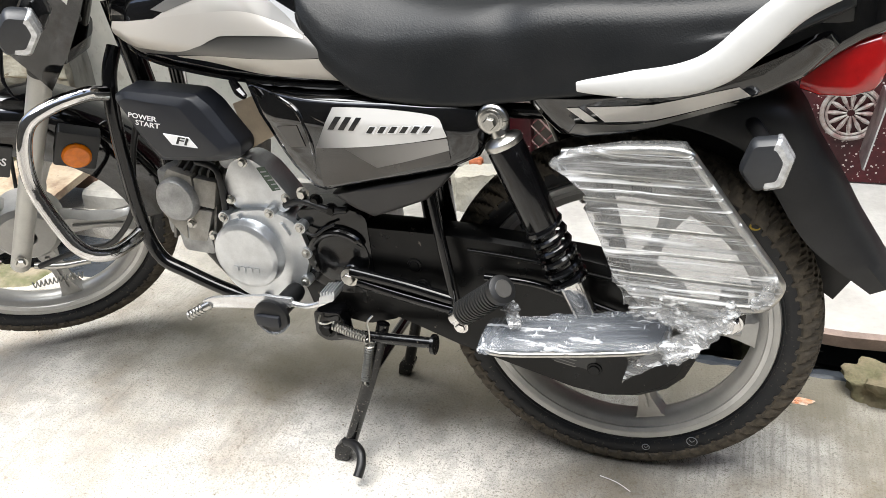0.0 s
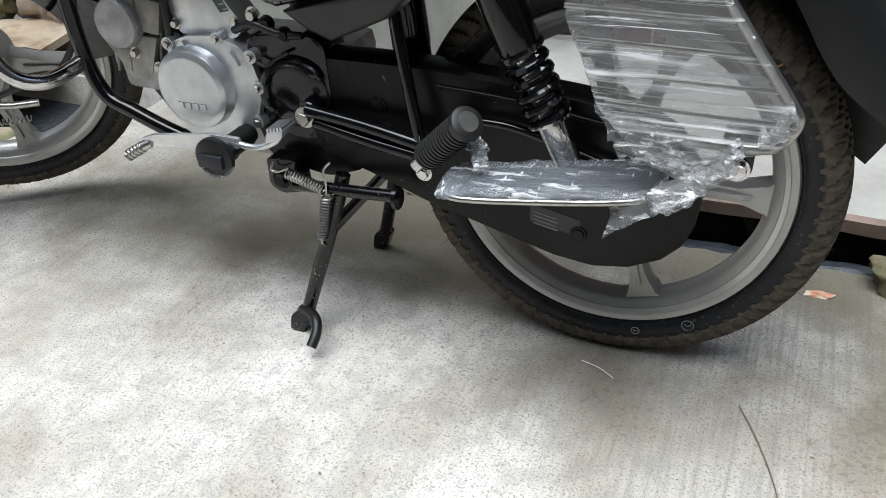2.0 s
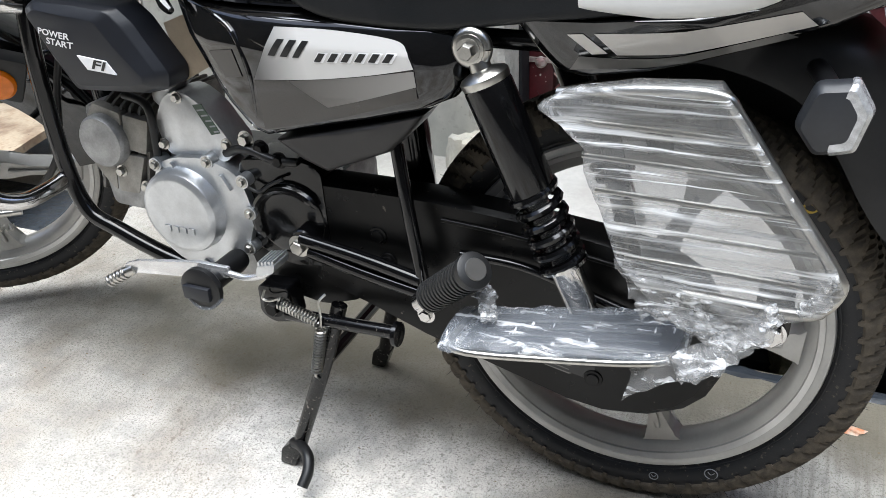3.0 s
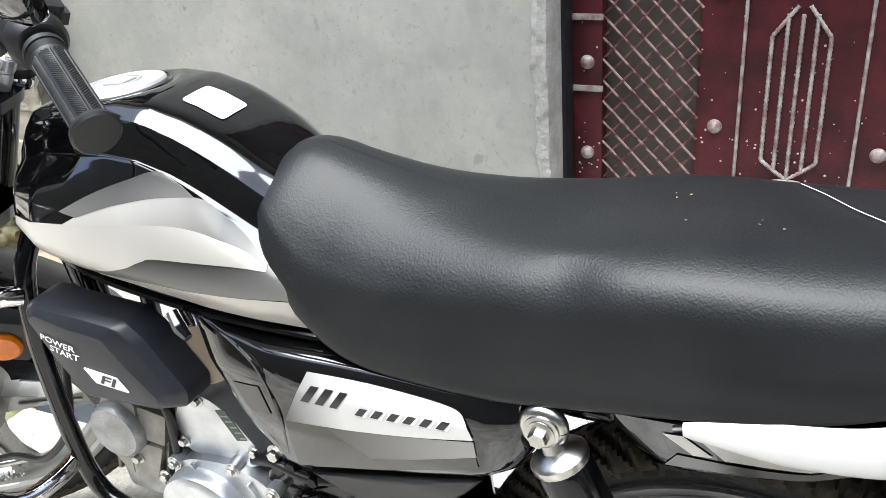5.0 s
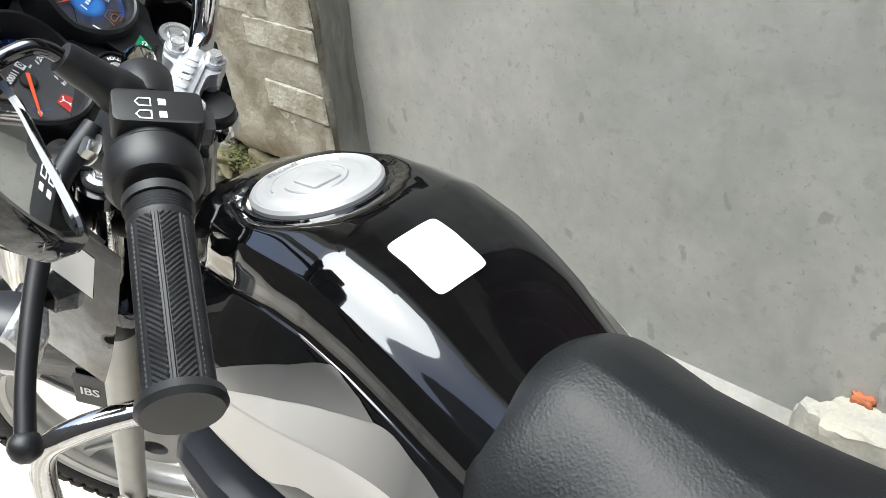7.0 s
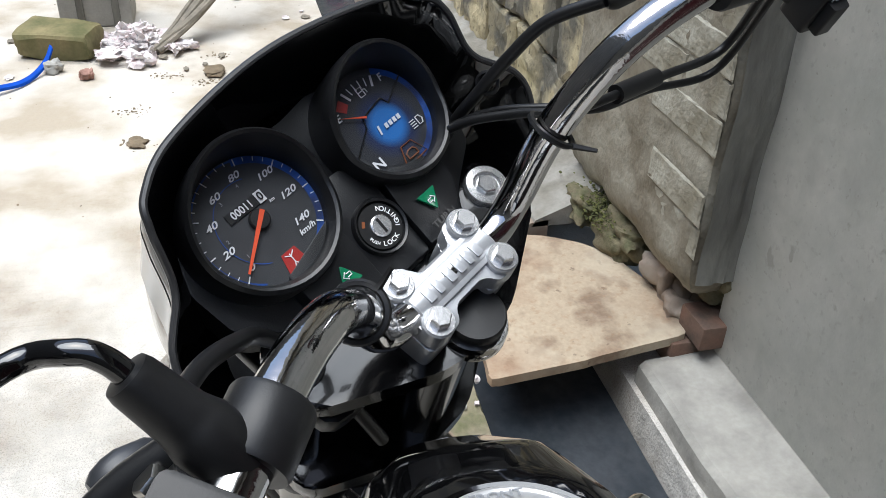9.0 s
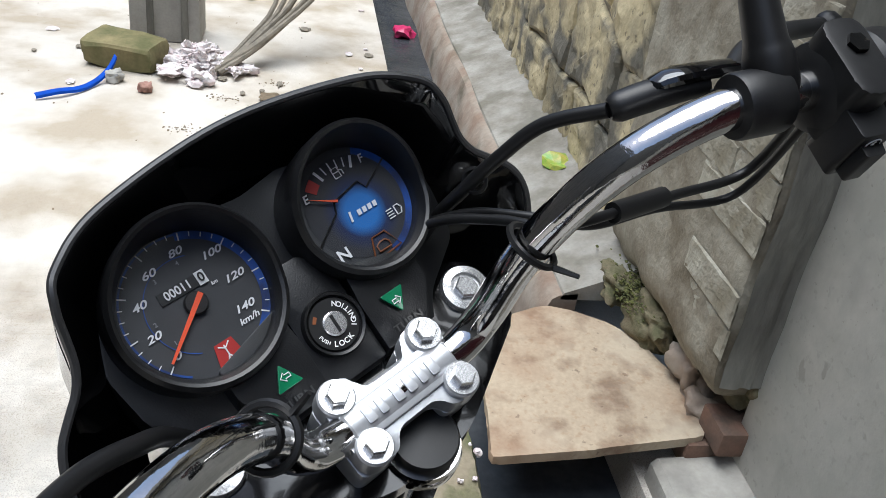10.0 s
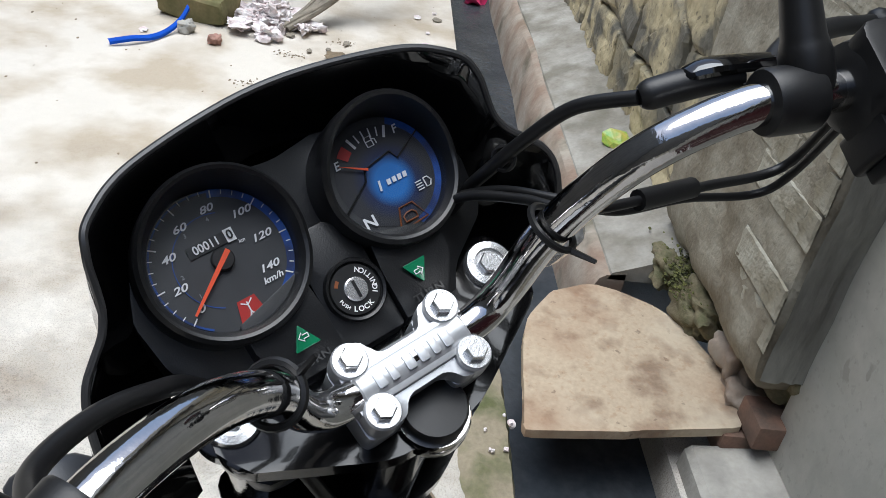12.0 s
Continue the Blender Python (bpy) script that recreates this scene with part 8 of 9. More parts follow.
# controls
def control(sd):
    nm = "left" if sd < 0 else "right"
    a, b = Vector((-0.041, sd * 0.270, 0.1985)), Vector((-0.090, sd * 0.388, 0.2045))
    ga, gb = up_place(*a), up_place(*b)
    ax = (gb - ga).normalized()
    L = (gb - ga).length
    bm = bmesh.new()
    prof = [(0.013, 0), (0.0185, 0.0), (0.0185, 0.006)]
    for k in range(6):
        prof += [(0.0165, 0.006 + k * 0.002), (0.0172, 0.007 + k * 0.002)]
    lathe(bm, prof + [(0.0165, 0.020), (0.0158, 0.0215), (0.0158, L - 0.010), (0.0175, L - 0.008), (0.0205, L - 0.0075), (0.0212, L - 0.003), (0.0190, L), (0.0, L + 0.0005)], ga, ax, 36)
    grip = part("grip", bm, M_GRIP, handle, "black ribbed rubber grip")
    x, y, z = basis(ax)
    # knurled sleeve: eight chequered fields with plain grooves between
    bm = bmesh.new()
    rows = []
    ns, nt2 = 150, 160
    for i in range(ns + 1):
        s0 = 0.0205 + (L - 0.030) * i / ns
        row = []
        for k in range(nt2):
            t = 2 * math.pi * k / nt2
            f = (k % 20) / 20
            rr = 0.0163
            if f < 0.12:
                rr += 0.0006
            elif f < 0.22 or f > 0.90:
                rr -= 0.0008
            else:
                way = 1 if (k // 20) % 2 else -1
                rr += 0.0005 * math.sin(2 * math.pi * (s0 / 0.0032 + way * f * 4))
            row.append(ga + ax * s0 + rr * (math.cos(t) * x + math.sin(t) * y))
        rows.append(row)
    rings(bm, rows, True, False)
    part("grip_sleeve", bm, M_GRIP, grip, "knurled rubber sleeve")
    # switch housing
    sa = up_place(-0.0195, sd * 0.218, 0.1945)
    sx = (ga - sa).normalized()
    bm = bmesh.new()
    lathe(bm, [(0.016, -0.004), (0.0235, 0.0), (0.0250, 0.006), (0.0250, 0.020), (0.0235, 0.026), (0.0265, 0.030), (0.0265, 0.044), (0.0225, 0.050), (0.017, 0.051)], sa, sx, 32)
    up = (U_S - sx * U_S.dot(sx)).normalized()
    fw = sx.cross(up) * (1 if sd < 0 else -1)
    loc = lambda p, q, r: sa + sx * p + fw * q + up * r
    slab(bm, rounded([(-0.002, -0.026), (0.024, -0.026), (0.024, 0.022), (-0.002, 0.022)], 0.005 if sd < 0 else 0.010), loc, -0.016, 0.0275, 0.003 if sd < 0 else 0.008)
    sw = part("switch_housing", bm, M_MATTE, handle, "matte black switch housing")
    if sd < 0:
        line_art(lambda p, q, d: loc(p, q, d), [[(0.006, 0.002), (0.006, 0.008), (0.009, 0.010), (0.012, 0.008), (0.012, 0.002), (0.006, 0.002)], [(0.016, 0.002), (0.016, 0.008), (0.019, 0.010), (0.022, 0.008), (0.022, 0.002), (0.016, 0.002)]], 0.0005, 0.0278, M_PRINT, sw, "lamp_icons", "white lamp icons")
        bm = bmesh.new()
        for p0 in (0.006, 0.016):
            slab(bm, [(p0, -0.006), (p0 + 0.005, -0.006), (p0 + 0.005, -0.002), (p0, -0.002)], loc, 0.0276, 0.0280)
        part("icon_bars", bm, M_PRINT, sw, "white dash marks", smooth=False)
        bm = bmesh.new()
        slab(bm, rounded([(0.004, -0.033), (0.020, -0.033), (0.020, -0.020), (0.004, -0.020)], 0.002), loc, 0.008, 0.020, 0.002)
        slab(bm, rounded([(0.006, -0.032), (0.020, -0.032), (0.020, -0.024), (0.006, -0.024)], 0.002), loc, -0.012, -0.002, 0.002)
        part("switch_button", bm, M_GREYPLASTIC, sw, "grey switch button")
    else:
        bm = bmesh.new()
        slab(bm, rounded([(0.000, -0.040), (0.022, -0.040), (0.024, -0.018), (0.000, -0.018)], 0.003), loc, -0.022, 0.012, 0.002)
        slab(bm, rounded([(0.004, -0.047), (0.016, -0.047), (0.018, -0.038), (0.004, -0.038)], 0.002), loc, -0.018, 0.004, 0.002)
        part("starter_switch", bm, M_MATTE, sw, "black starter switch block")
        line_art(lambda p, q, d: loc(p, -0.0405, q), [[(0.011 + 0.0045 * math.cos(t), 0.004 + 0.0045 * math.sin(t)) for t in [k * math.pi / 8 for k in range(17)]], [(0.0115, 0.0068), (0.0098, 0.004), (0.0118, 0.004), (0.0102, 0.0012)]], 0.0004, 0, M_PRINT, sw, "starter_icon", "white starter icon")
        bm = bmesh.new()
        lathe(bm, [(0.006, 0), (0.006, 0.003), (0.0, 0.003)], loc(0.012, 0.004, 0.027), up, 6)
        part("housing_screw", bm, M_SATIN, sw)
    # lever bracket, lever, mirror
    ba = up_place(-0.007, sd * 0.187, 0.189)
    bm = bmesh.new()
    lathe(bm, [(0.0165, -0.014), (0.0175, -0.012), (0.0175, 0.012), (0.0165, 0.014)], ba, sx, 28)
    dn = (0.55 * fw - 0.83 * up).normalized()
    nn = (0.83 * fw + 0.55 * up).normalized()
    box_l = lambda p, q, r: ba + sx * p + dn * q + nn * r
    slab(bm, rounded([(-0.012, 0.0), (0.014, 0.0), (0.034, 0.030), (0.030, 0.046), (0.008, 0.040), (-0.012, 0.020)], 0.005), box_l, -0.010, 0.010, 0.002)
    bk = part("lever_bracket", bm, M_MATTE, handle, "black lever bracket")
    bm = bmesh.new()
    hexbolt(bm, box_l(0.024, 0.036, 0.010), nn, 0.0070, 0.007)
    part("lever_bolt", bm, M_STEEL, bk, "zinc lever pivot bolt")
    bm = bmesh.new()
    P = [up_place(u, sd * v, w) for u, v, w in (((0.014, 0.205, 0.168), (0.022, 0.240, 0.152), (0.014, 0.290, 0.130), (0.000, 0.340, 0.110), (-0.014, 0.375, 0.097)) if sd < 0 else ((0.016, 0.215, 0.170), (0.024, 0.245, 0.166), (0.022, 0.285, 0.160), (0.016, 0.312, 0.156), (0.011, 0.329, 0.154)))]
    tube(bm, P, [0.008, 0.0070, 0.0062, 0.0056, 0.006], 14, 6)
    lathe(bm, [(0.0, -0.0095), (0.005, -0.008), (0.0085, -0.004), (0.0095, 0), (0.0085, 0.004), (0.005, 0.008), (0.0, 0.0095)], P[-1], nn, 18)
    part("lever", bm, M_MATTE, bk, "black control lever with a ball end")
    # cable boot and lever root beside the bar
    if sd > 0:
        bm = bmesh.new()
        e0 = up_place(0.044, sd * 0.150, 0.150)
        e1 = up_place(0.036, sd * 0.170, 0.158)
        e2 = up_place(0.022, sd * 0.200, 0.166)
        tube(bm, [e0, e0.lerp(e1, 0.25), e1, e1.lerp(e2, 0.5), e2], [0.0056, 0.0086, 0.0090, 0.0076, 0.0066], 16, 4)
        part("cable_boot", bm, M_RUBBER, bk, "black rubber cable boot")
        bm = bmesh.new()
        e3, e4 = up_place(0.034, sd * 0.185, 0.168), up_place(0.012, sd * 0.235, 0.172)
        tube(bm, [e1 + U_F * 0.004, e3, e4], [0.006, 0.010, 0.008], 12, 4, 0.55)
        part("lever_root", bm, M_GLOSS, bk, "black lever root")
    k0, k1, k2 = (up_place(u, sd * v, w) for u, v, w in ((-0.012, 0.199, 0.190), (0.010, 0.205, 0.206), (0.030, 0.210, 0.218)))
    kd = (k2 - k0).normalized()
    bm = bmesh.new()
    lathe(bm, [(0.0120, 0.0), (0.0136, 0.004), (0.0134, 0.022), (0.0122, 0.026), (0.0112, 0.030), (0.0098, 0.052), (0.0090, 0.055), (0.0060, 0.0555)], k0, kd, 32)
    mirror = part("mirror_stem_boot", bm, M_RUBBER, handle, "thick black rubber mirror stem boot")
    if sd < 0:
        hc = Vector((-0.543, -0.239, 1.088))
        line = [k2 - kd * 0.006, k2, up_place(0.040, -0.2125, 0.2235), up_place(0.049, -0.2185, 0.2245), up_place(0.061, -0.236, 0.219)]
        line += [Vector((-0.625, -0.226, 1.068)), hc - Vector((0.36, 0.848, 0.39)) * 0.022]
    else:
        hc = up_place(0.060, 0.385, 0.262)
        line = [k2 - kd * 0.006, k2, up_place(0.040, 0.2125, 0.2235), up_place(0.049, 0.2185, 0.2285), up_place(0.066, 0.270, 0.238), hc + fw * 0.024]
    bm = bmesh.new()
    tube(bm, line, 0.0047, 14, 6)
    part("mirror_stem", bm, M_GLOSS, mirror, "black mirror stem")
    return hc, sx, fw, up, mirror


def mirror_head(hc, face, wide, tall, parent):
    """Rounded mirror: black shell with a chrome-edged glass."""
    nrm = face.normalized()
    ex = (wide - nrm * wide.dot(nrm)).normalized()
    ey = nrm.cross(ex)
    o = rounded([(-0.060, -0.030), (0.050, -0.042), (0.066, -0.005), (0.055, 0.040), (-0.045, 0.044), (-0.066, 0.012)], 0.024, 6)
    pl = lambda a, b, d: hc + ex * a + ey * b + nrm * d
    bm = bmesh.new()
    rows = [[pl(a * k, b * k, d) for a, b in o] for d, k in ((-0.026, 0.35), (-0.022, 0.7), (-0.010, 0.96), (0.0, 1.0), (0.004, 0.98), (0.004, 0.93), (0.001, 0.92))]
    rings(bm, rows)
    sh = part("mirror_shell", bm, M_GLOSS, parent, "black mirror shell")
    bm = bmesh.new()
    rows = [[pl(a * k, b * k, d) for a, b in o] for d, k in ((0.0005, 0.925), (0.0022, 0.92), (0.0022, 0.5), (0.0022, 0.05))]
    rings(bm, rows)
    part("mirror_glass", bm, M_MIRROR, parent, "mirror glass", smooth=False)


for sd in (-1, 1):
    hc, sx, fw, up, mi = control(sd)
    if sd < 0:
        mirror_head(hc, Vector((0.36, 0.848, 0.39)), Vector((0.88, -0.169, -0.444)), None, mi)
    else:
        mirror_head(hc, -fw * 0.9 - sx * 0.3 + up * 0.1, sx, None, mi)

# cables
CAB = [
    ("clutch_cable", [(0.000, -0.192, 0.172), (0.036, -0.190, 0.120), (0.056, -0.160, 0.082), (0.061, -0.130, 0.055), (0.062, -0.107, 0.021), (0.04, -0.08, -0.03), (-0.02, -0.05, -0.14)], 0.0055),
    ("brake_cable", [(0.044, 0.150, 0.150), (0.066, 0.135, 0.122), (0.074, 0.119, 0.092), (0.079, 0.106, 0.060), (0.084, 0.096, 0.020), (0.08, 0.07, -0.06)], 0.0044),
    ("throttle_cable", [(-0.020, 0.262, 0.150), (-0.022, 0.262, 0.085), (-0.006, 0.200, 0.088), (0.002, 0.160, 0.098), (0.018, 0.108, 0.102), (0.048, 0.098, 0.076), (0.078, 0.086, 0.040), (0.10, 0.07, -0.02)], 0.0032),
    ("switch_wire", [(-0.028, 0.250, 0.150), (-0.028, 0.250, 0.075), (-0.004, 0.190, 0.078), (0.010, 0.136, 0.088), (0.036, 0.114, 0.082), (0.070, 0.100, 0.05), (0.095, 0.08, 0.0), (0.09, 0.05, -0.04)], 0.0028),
    ("horn_wire", [(-0.015, -0.205, 0.165), (0.012, -0.15, 0.140), (0.030, -0.105, 0.085), (0.048, -0.085, 0.03), (0.04, -0.05, -0.04)], 0.004),
]
for nm, pts, r in CAB:
    ubar(nm, pts, r, M_RUBBER, "black sheathed control cable", None, 16, 8)
ubar("cable_joint", [(-0.003, 0.190, 0.0905), (0.006, 0.145, 0.1000)], [0.0065, 0.0065], M_RUBBER, "rubber cable joint", None, 12, 3)
for v in (0.088, -0.088):
    bm = bmesh.new()
    c = up_place(0.018, v, 0.100)
    tv = udir(0.0, math.copysign(0.52, v), 0.85).normalized()
    x, y, z = basis(tv)
    tube(bm, [c + 0.0155 * (math.cos(t) * x + math.sin(t) * y) for t in [k * math.pi / 12 for k in range(25)]], 0.0022, 6, 1)
    tube(bm, [c + 0.0155 * x, c + 0.030 * x + 0.008 * tv], [0.0022, 0.0014], 5, 1)
    part("cable_tie", bm, M_RUBBER, handle, "black cable tie round the bar")
bm = bmesh.new()
tube(bm, [up_place(0.077 + 0.0075 * math.cos(t), 0.110 + 0.004 * math.sin(t), 0.070 + 0.0060 * math.sin(t)) for t in [k * math.pi / 8 for k in range(17)]], 0.0016, 5, 1)
part("cable_clip", bm, M_RUBBER, handle)

# front mudguard and reflector
bm = bmesh.new()
rows = []
for k in range(25):
    a = radians(-12 + 178 * k / 24)
    ring = []
    low = 0.256 if k < 12 else max(0.226, 0.256 - 0.008 * (k - 11))
    for r, y in ((low, -0.064), (0.308, -0.066), (0.326, -0.052), (0.333, 0), (0.326, 0.052), (0.308, 0.066), (0.256, 0.064), (0.256, 0.060), (0.304, 0.060), (0.328, 0), (0.304, -0.060), (low, -0.060)):
        ring.append(fork_place(0.0376 + r * math.cos(a - 0.25), y + 0.004, -0.6666 + r * math.sin(a - 0.25)))
    rows.append(ring)
rings(bm, rows)
fend = part("front_mudguard", bm, M_GLOSS, bike, "gloss black front mudguard", angle=0.9)
bm = bmesh.new()
slab(bm, rounded([(-0.064, -0.426), (0.010, -0.426), (0.010, -0.352), (-0.064, -0.352)], 0.006), lambda a, b, d: fork_place(a, -d, b), 0.060, 0.090, 0.003)
rf = part("reflector_mount", bm, M_MATTE, bike, "black reflector mount")
bm = bmesh.new()
lathe(bm, [(0.026, 0), (0.026, 0.004), (0.022, 0.008), (0.0, 0.010)], fork_place(-0.028, -0.090, -0.398), -V_AX, 32)
part("reflector", bm, M_AMBER, rf, "round amber reflector")
bm = bmesh.new()
slab(bm, rounded([(0.078, -0.484), (0.118, -0.484), (0.118, -0.416), (0.078, -0.416)], 0.004), lambda a, b, d: fork_place(a, -d, b), 0.064, 0.068, 0.001)
pl = part("brake_badge", bm, M_INK, bike, "black badge with white letters on the mudguard", smooth=False)
words("IBS", 0.024, lambda a, b, d: fork_place(0.098 - a * 0.8, -(0.0685 + d), -0.45 + b), M_PRINT, bike, "badge_letters")
for sd in (-1, 1):
    fp = lambda d, a, b: fork_place(0.088 - a * 1.2, sd * (0.200 + d * 1.2), -0.100 + b * 1.2)
    indicator(fp, "dark grey front turn indicator with clear lens")
    fbar("indicator_stalk", [(0.07, sd * 0.10, -0.08), (0.08, sd * 0.14, -0.09), (0.086, sd * 0.185, -0.098)], 0.010, M_MATTE, "black indicator stalk")
fbar("speedo_cable", [(0.10, 0.05, -0.05), (0.12, 0.10, -0.20), (0.10, 0.11, -0.45), (0.05, 0.06, -0.69)], 0.004, M_RUBBER, "black speedometer cable")
bar("front_brake_cable", [(-0.80, -0.05, 0.66), (-0.845, -0.06, 0.55), (-0.87, -0.07, 0.44), (-0.93, -0.08, 0.37), (-1.02, -0.07, 0.34), (-1.12, -0.085, 0.30)], 0.0055, M_RUBBER, "black brake cable looping to the front hub")
bm = bmesh.new()
spring(bm, fork_place(0.02, -0.115, -0.71), fork_place(-0.07, -0.105, -0.68), 0.006, 0.0014, 12, 5, 8)
part("brake_return_spring", bm, M_STEEL, bike, "small brake return spring")
fbar("brake_arm", [(0.02, -0.10, -0.67), (-0.03, -0.105, -0.66), (-0.08, -0.10, -0.645)], 0.007, M_STEEL, "zinc brake arm")

# ---------- small things of the yard ----------
def stone_thing(name, label, centre, size, seed, material, sub=3, rough=0.4, group=""):
    bm = bmesh.new()
    lump(bm, centre, size, seed, sub, rough)
    return thing(name, label, "stone", bm, material, group=group, angle=1.2)


def slab_z(x, y):
    return 0.045 + 0.055 * max(0, y - 0.34)


bm = bmesh.new()
fan = [(-1.712, 0.345), (-1.730, 0.57), (-1.748, 0.797), (-1.86, 0.812), (-1.98, 0.797), (-2.08, 0.765), (-2.15, 0.72), (-2.215, 0.63), (-2.235, 0.565), (-2.20, 0.47), (-2.10, 0.40), (-1.998, 0.374), (-1.85, 0.358)]
fan = rounded(fan, 0.02, 2)
rnd = random.Random(4)
fan = [(x + rnd.uniform(-1, 1) * 0.004, y + rnd.uniform(-1, 1) * 0.004) for x, y in fan]
slab(bm, fan, lambda a, b, d: Vector((a, b, slab_z(a, b) + d)), 0.018, 0.040, 0.003)
thing("stone_slab", "broken fan-shaped sandstone slab laid over the drain", "slab", bm, M_SANDSTONE)

for i, (c, s, m, lab) in enumerate([
    ((-2.10, 0.80, 0.15), (0.085, 0.05, 0.05), M_MOSS, "mossy rubble stone under the pier"),
    ((-2.27, 0.76, 0.15), (0.07, 0.05, 0.04), M_MOSS, "mossy rubble stone beside the kerb"),
    ((-1.93, 0.85, 0.145), (0.07, 0.06, 0.065), M_KERB, "grey rubble stone under the pier"),
    ((-1.84, 0.83, 0.09), (0.055, 0.05, 0.05), M_KERB, "grey broken cement lump"),
    ((-1.80, 0.90, 0.20), (0.09, 0.05, 0.05), M_MOSS, "dark stone wedged under the pier"),
    ((0.46, 0.27, 0.02), (0.075, 0.045, 0.045), M_MOSS, "dark mossy stone before the ramp"),
    ((0.24, 0.42, -0.04), (0.06, 0.05, 0.06), M_MOSS, "dark mossy stone under the ramp edge"),
    ((0.60, 0.28, 0.02), (0.07, 0.04, 0.04), M_MOSS, "dark mossy stone by the ramp edge"),
    ((-0.518, 0.853, 0.166), (0.019, 0.010, 0.017), M_ORANGEBRICK, "orange brick stone bedded in the broken plaster"),
    ((-3.76, -0.635, 0.015), (0.028, 0.024, 0.02), M_PINKBRICK, "small pinkish brick fragment on the ground"),
    ((-3.84, -0.765, 0.02), (0.03, 0.03, 0.026), M_POST, "small grey pebble by the ribbon"),
    ((-3.15, -0.43, 0.002), (0.035, 0.03, 0.010), M_SOIL, "flat clod of dry soil"),
    ((-3.75, -0.17, 0.01), (0.05, 0.04, 0.007), M_SOIL, "flat crumbled clod of soil"),
]):
    stone_thing("stone" if "stone" in lab else "clod", lab, c, s, i * 3.1 + 1, m, 4, 0.55)
bm = bmesh.new()
lump(bm, (-0.495, 0.815, 0.03), (0.105, 0.065, 0.19), 4.2, 4, 0.35)
for v in bm.verts:
    v.co.z = min(v.co.z, 0.165 + 0.10 * (v.co.x + 0.5) + 0.006 * noise.noise(v.co * 40))
    v.co += 0.004 * noise.noise_vector(v.co * 55)
thing("cement_lump", "cream-grey lump of old cement against the wall", "lump", bm, M_CREAM, angle=0.5)
bm = bmesh.new()
box(bm, (-1.80, 0.80, 0.10), (-1.70, 0.93, 0.16), 0.008)
thing("red_brick", "broken red brick under the pier", "brick", bm, M_REDBRICK)
bm = bmesh.new()
box(bm, (-1.86, 0.76, 0.03), (-1.74, 0.90, 0.095), 0.008)
thing("red_brick", "damp red brick at the foot of the pier", "brick", bm, M_REDBRICK)
bm = bmesh.new()
rows = []
for i in range(18):
    x = -1.745 + i * 0.073
    e = 0.012 * noise.noise(Vector((x * 5, 4, 0)))
    rows.append([Vector((x, 0.685 + e, -0.13)), Vector((x, 0.688 + e, 0.0)), Vector((x, 0.692 + e, 0.044)), Vector((x, 0.705 + e, 0.056 + 0.5 * e)), Vector((x, 0.77, 0.060 + 0.6 * e)), Vector((x, 0.83, 0.066)), Vector((x, 0.862, 0.082)), Vector((x, 0.862, -0.13))])
rings(bm, rows)
thing("wall_footing", "rough sloping cement footing at the foot of the wall", "footing", bm, M_FOOT, kind="structure")

bm = bmesh.new()
rows = []
for j in range(9):
    row = []
    for i in range(34):
        x, y = -2.08 + 0.0165 * i, 0.215 + 0.0165 * j
        q = Vector((x * 22, y * 22, 1))
        rim = min(1.0, min(i, 33 - i, j) / 3.0)
        row.append(Vector((x + 0.008 * noise.noise(q), y + 0.006 * noise.noise(q + Vector((5, 1, 2))), -0.004 + rim * (0.014 + 0.010 * noise.noise(q * 0.6) + 0.006 * noise.noise(q * 2.3)) - (0.05 if j == 8 else 0))))
    rows.append(row)
rings(bm, rows, False, False)
thing("soil_edge", "mossy brown soil crumbling at the drain's edge", "soil", bm, M_SOILMOSS, kind="stuff")
for i in range(12):
    bm = bmesh.new()
    x, y = rnd.uniform(-2.0, -1.72), rnd.uniform(0.25, 0.345)
    lump(bm, (x, y, 0.014), (rnd.uniform(0.003, 0.007), rnd.uniform(0.003, 0.006), 0.004), i * 1.3, 2, 0.6)
    thing("white_crumb", "small white crumb on the mossy soil", "litter", bm, M_PAPER, group="white crumbs on the soil", smooth=False)

# old brick block, paper heap, post, branches, ribbon
bm = bmesh.new()
box(bm, (-0.145, -0.10, 0.0), (0.145, 0.10, 0.11), 0.02)
bmesh.ops.subdivide_edges(bm, edges=bm.edges, cuts=2, use_grid_fill=True)
for v in bm.verts:
    v.co += 0.018 * noise.noise_vector(v.co * 12) + 0.006 * noise.noise_vector(v.co * 45)
bm.transform(Matrix.Translation((-4.06, -0.755, 0)) @ Matrix.Rotation(radians(75), 4, "Z"))
thing("brick_block", "weathered mossy tan stone block lying on the ground", "block", bm, mat("mossy_tan_block", (0.26, 0.22, 0.11), 0.9, vary=0.4, scale=8, color2=(0.12, 0.12, 0.05), bump=0.8, bscale=60))
rnd = random.Random(9)
for i in range(54):
    bm = bmesh.new()
    x, y = -4.05 + rnd.gauss(0, 0.07), -0.47 + rnd.gauss(0, 0.075)
    top = max(0.02, 0.11 - 0.8 * math.hypot(x + 4.05, y + 0.47))
    lump(bm, (x, y, 0.012 + rnd.random() * top), (rnd.uniform(0.02, 0.045), rnd.uniform(0.02, 0.045), rnd.uniform(0.012, 0.03)), i * 1.7, 3, 1.0)
    for v in bm.verts:
        v.co += 0.006 * noise.noise_vector(v.co * 70)
    thing("paper_scrap", "crumpled off-white waste paper in a heap", "litter", bm, M_PAPER, group="waste paper heap", smooth=False)
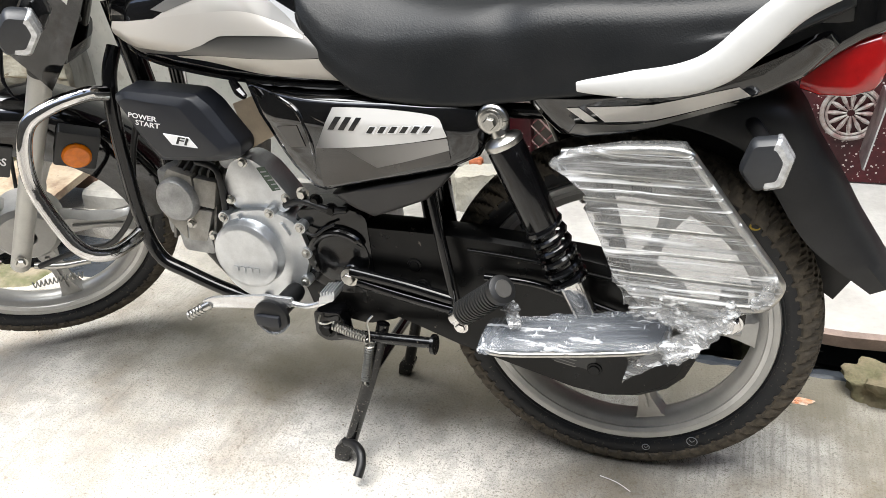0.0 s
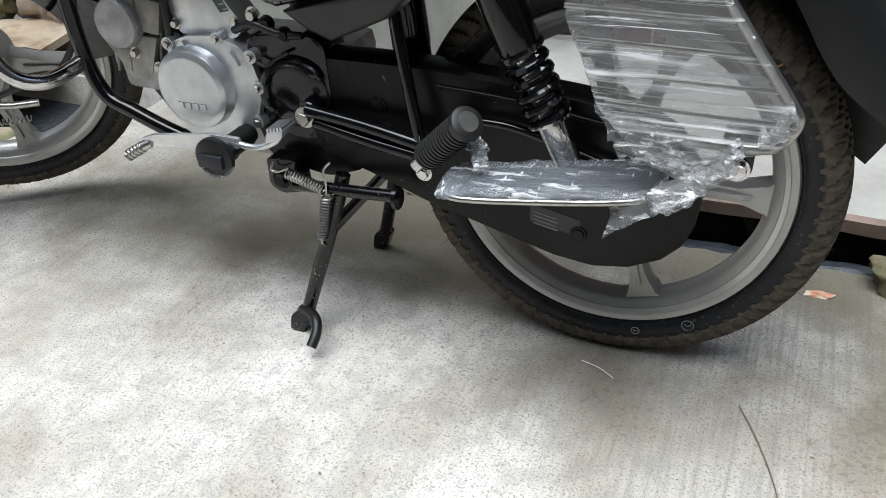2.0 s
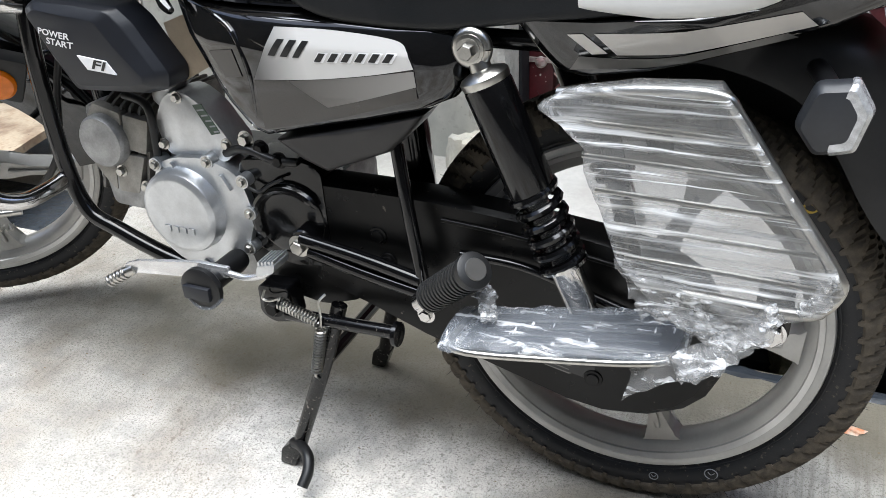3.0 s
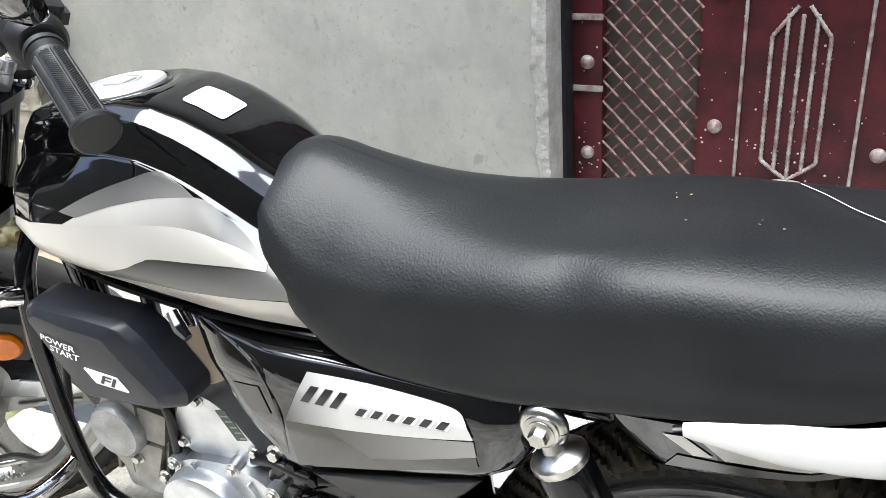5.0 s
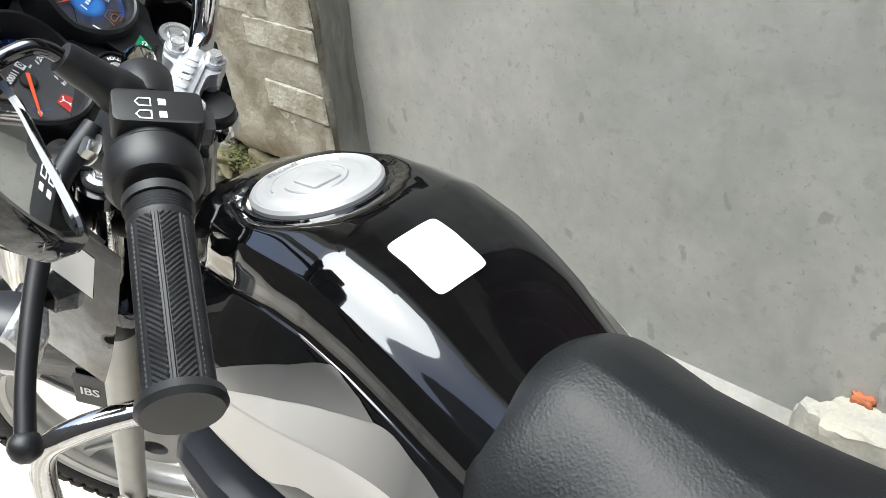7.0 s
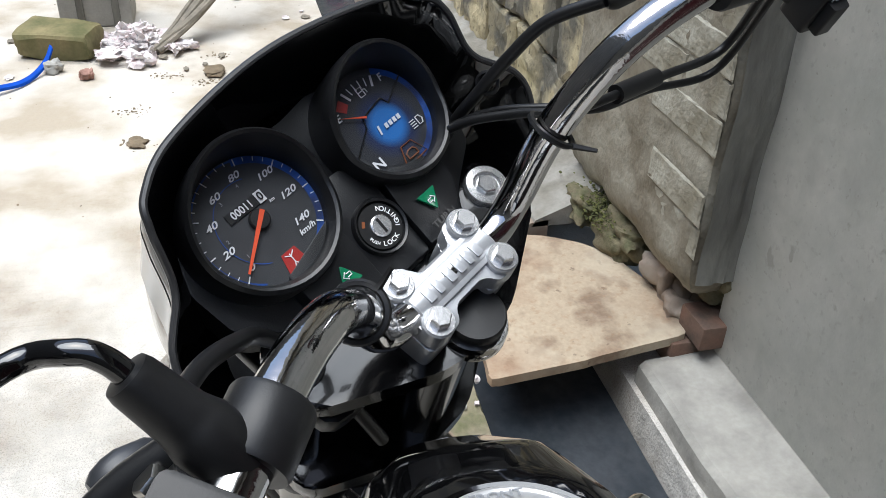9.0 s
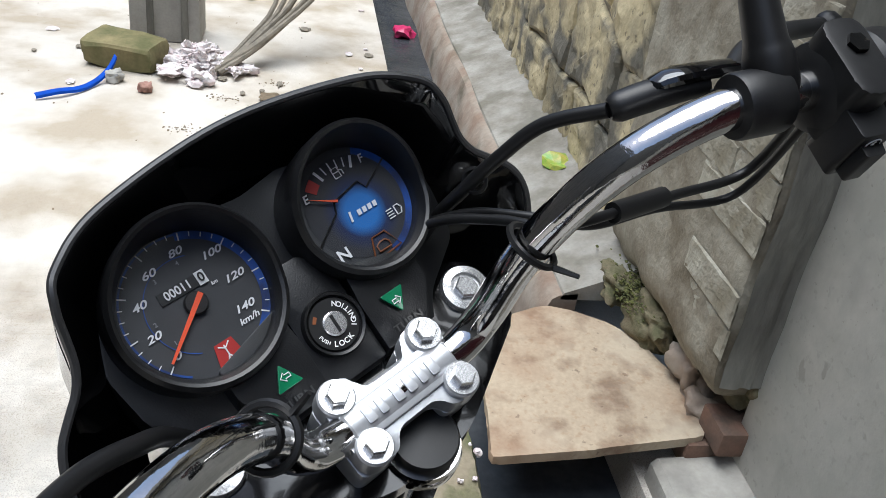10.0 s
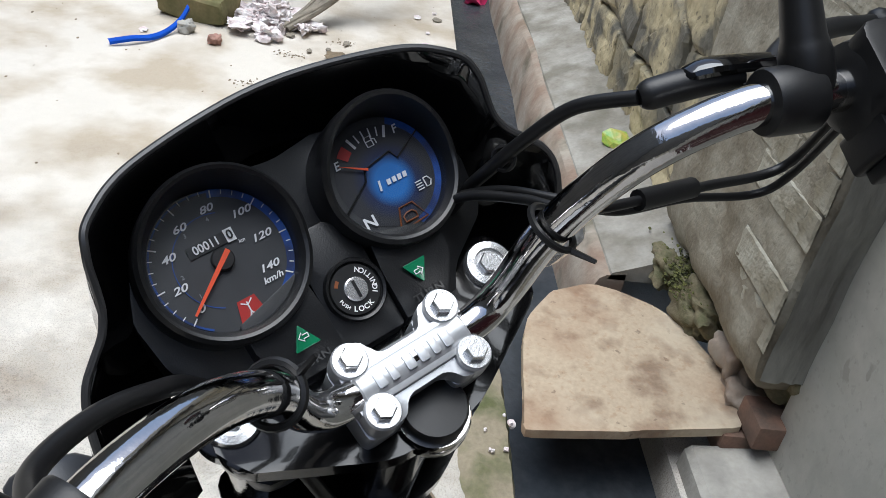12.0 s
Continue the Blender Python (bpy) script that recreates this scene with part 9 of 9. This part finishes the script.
for i in range(24):
    bm = bmesh.new()
    x, y = rnd.uniform(-5.2, -3.7), rnd.uniform(-1.6, 0.25)
    lump(bm, (x, y, 0.006), (rnd.uniform(0.008, 0.03), rnd.uniform(0.008, 0.026), 0.004), i * 2.7, 3, 0.5)
    thing("litter_scrap", "small pale scrap of litter on the ground", "litter", bm, rnd.choice((M_PAPER, M_PAPER, M_PAPER, M_WOOD)), group="scattered litter", smooth=False)
bm = bmesh.new()
box(bm, (-4.60, -0.80, 0), (-4.37, -0.50, 1.6), 0.015)
post = thing("cement_post", "square grey cement post standing in the lane", "post", bm, M_POST)
for y in (-0.725, -0.58):
    bm = bmesh.new()
    box(bm, (-4.375, y, 0), (-4.36, y + 0.03, 1.55), 0.004)
    part("rib", bm, M_PILLARSIDE, post)
for i in range(9):
    bm = bmesh.new()
    y0, k = -0.42 + 0.05 * rnd.random(), i / 9
    tube(bm, [(-4.02 + 0.1 * rnd.random(), y0, 0.02), (-4.16, y0 + 0.12 + 0.12 * k, 0.10 + 0.05 * k), (-4.42, y0 + 0.25 + 0.25 * k, 0.28 + 0.1 * k), (-4.68, y0 + 0.25 + 0.45 * k, 0.7 + 0.2 * rnd.random())], [0.013, 0.012, 0.010, 0.007], 7, 5)
    thing("branch", "dry grey bent branch leaning by the post", "branch", bm, M_WOOD, group="bundle of dry branches")
bm = bmesh.new()
pts = crom([(-3.60, -0.99, 0.012), (-3.64, -0.92, 0.02), (-3.70, -0.86, 0.012), (-3.78, -0.82, 0.014), (-3.85, -0.785, 0.04), (-3.92, -0.77, 0.07)], 6)
rings(bm, [[p + Vector((0.008, 0.006, -0.006)), p + Vector((0.006, 0.005, 0.004)), p + Vector((0, 0, 0.009)), p + Vector((-0.007, -0.006, 0.011))] for p in pts], False, False)
thing("blue_ribbon", "bright blue plastic ribbon on the ground", "ribbon", bm, M_BLUE)
for c, s, m, lab in (((-2.93, 0.765, 0.168), (0.045, 0.045, 0.025), M_GREENW, "shiny green and yellow wrapper on the kerb"), ((-5.05, 0.47, -0.065), (0.06, 0.05, 0.03), M_PINK, "pink wrapper in the drain"), ((-2.95, 0.48, -0.07), (0.018, 0.016, 0.012), M_ORANGEW, "orange scrap in the drain"), ((-3.2, 0.43, -0.07), (0.02, 0.012, 0.01), M_ORANGEW, "orange scrap in the drain mud"), ((-3.6, 0.36, -0.02), (0.03, 0.03, 0.03), M_PAPER, "white scrap at the drain edge"),
                     ((0.305, 0.215, 0.004), (0.022, 0.009, 0.004), M_ORANGEW, "torn orange wrapper on the ground"), ((-1.80, 0.34, 0.02), (0.008, 0.008, 0.006), M_PAPER, "white crumb by the slab")):
    bm = bmesh.new()
    lump(bm, c, s, c[0] * 3, 2, 0.9)
    thing("wrapper", lab, "wrapper", bm, m, smooth=False)
for pts, lab in (([(-0.02, -0.075, 0.003), (0.01, -0.085, 0.004), (0.035, -0.10, 0.003)], "pale straw on the concrete"), ([(0.215, -0.10, 0.003), (0.245, -0.16, 0.004), (0.275, -0.24, 0.003), (0.29, -0.32, 0.003)], "long dark grass blade on the concrete")):
    bm = bmesh.new()
    tube(bm, pts, 0.0009, 5, 5)
    thing("straw", lab, "straw", bm, M_PAPER if "pale" in lab else M_MOSS)
bm = bmesh.new()
for i in range(520):
    x, y = rnd.uniform(-1.5, 0.6), rnd.uniform(-0.75, 0.32)
    s = rnd.uniform(0.0004, 0.0013)
    lump(bm, (x, y, 0.002 + s * 0.4), (s * rnd.uniform(0.7, 2.2), s, s * 0.6), i * 0.37, 1, 0.7)
thing("grit", "scattered dark grit and crumbs on the concrete", "grit", bm, M_SOIL, kind="stuff")

bm = bmesh.new()
for i in range(420):
    x = rnd.gauss(-2.19, 0.06)
    y = rnd.uniform(0.73, 0.81)
    s = rnd.uniform(0.0015, 0.004)
    lump(bm, (x, y, 0.165 + 0.3 * (y - 0.73) + rnd.uniform(-0.01, 0.03)), (s * 1.6, s, s * 0.6), i * 0.77, 1, 0.9)
thing("moss", "green moss on the rubble at the foot of the pier", "moss", bm, M_GREENMOSS, kind="stuff")
bm = bmesh.new()
spots = [(-3.42, -0.46), (-3.66, -0.20), (-3.75, -0.35), (-3.15, -0.43), (-3.95, -0.15)]
for i in range(320):
    cx0, cy0 = spots[i % 5]
    x, y = (rnd.gauss(cx0, 0.02), rnd.gauss(cy0, 0.03)) if i % 3 else (rnd.uniform(-5.0, -2.6), rnd.uniform(-1.6, 0.28))
    s = rnd.uniform(0.001, 0.0045)
    lump(bm, (x, y, s * 0.15), (s * rnd.uniform(0.8, 2.0), s, s * 0.35), i * 0.53, 1, 0.9)
thing("soil_crumbs", "scattered brown crumbs of soil on the dusty lane", "soil", bm, M_SOIL, kind="stuff")
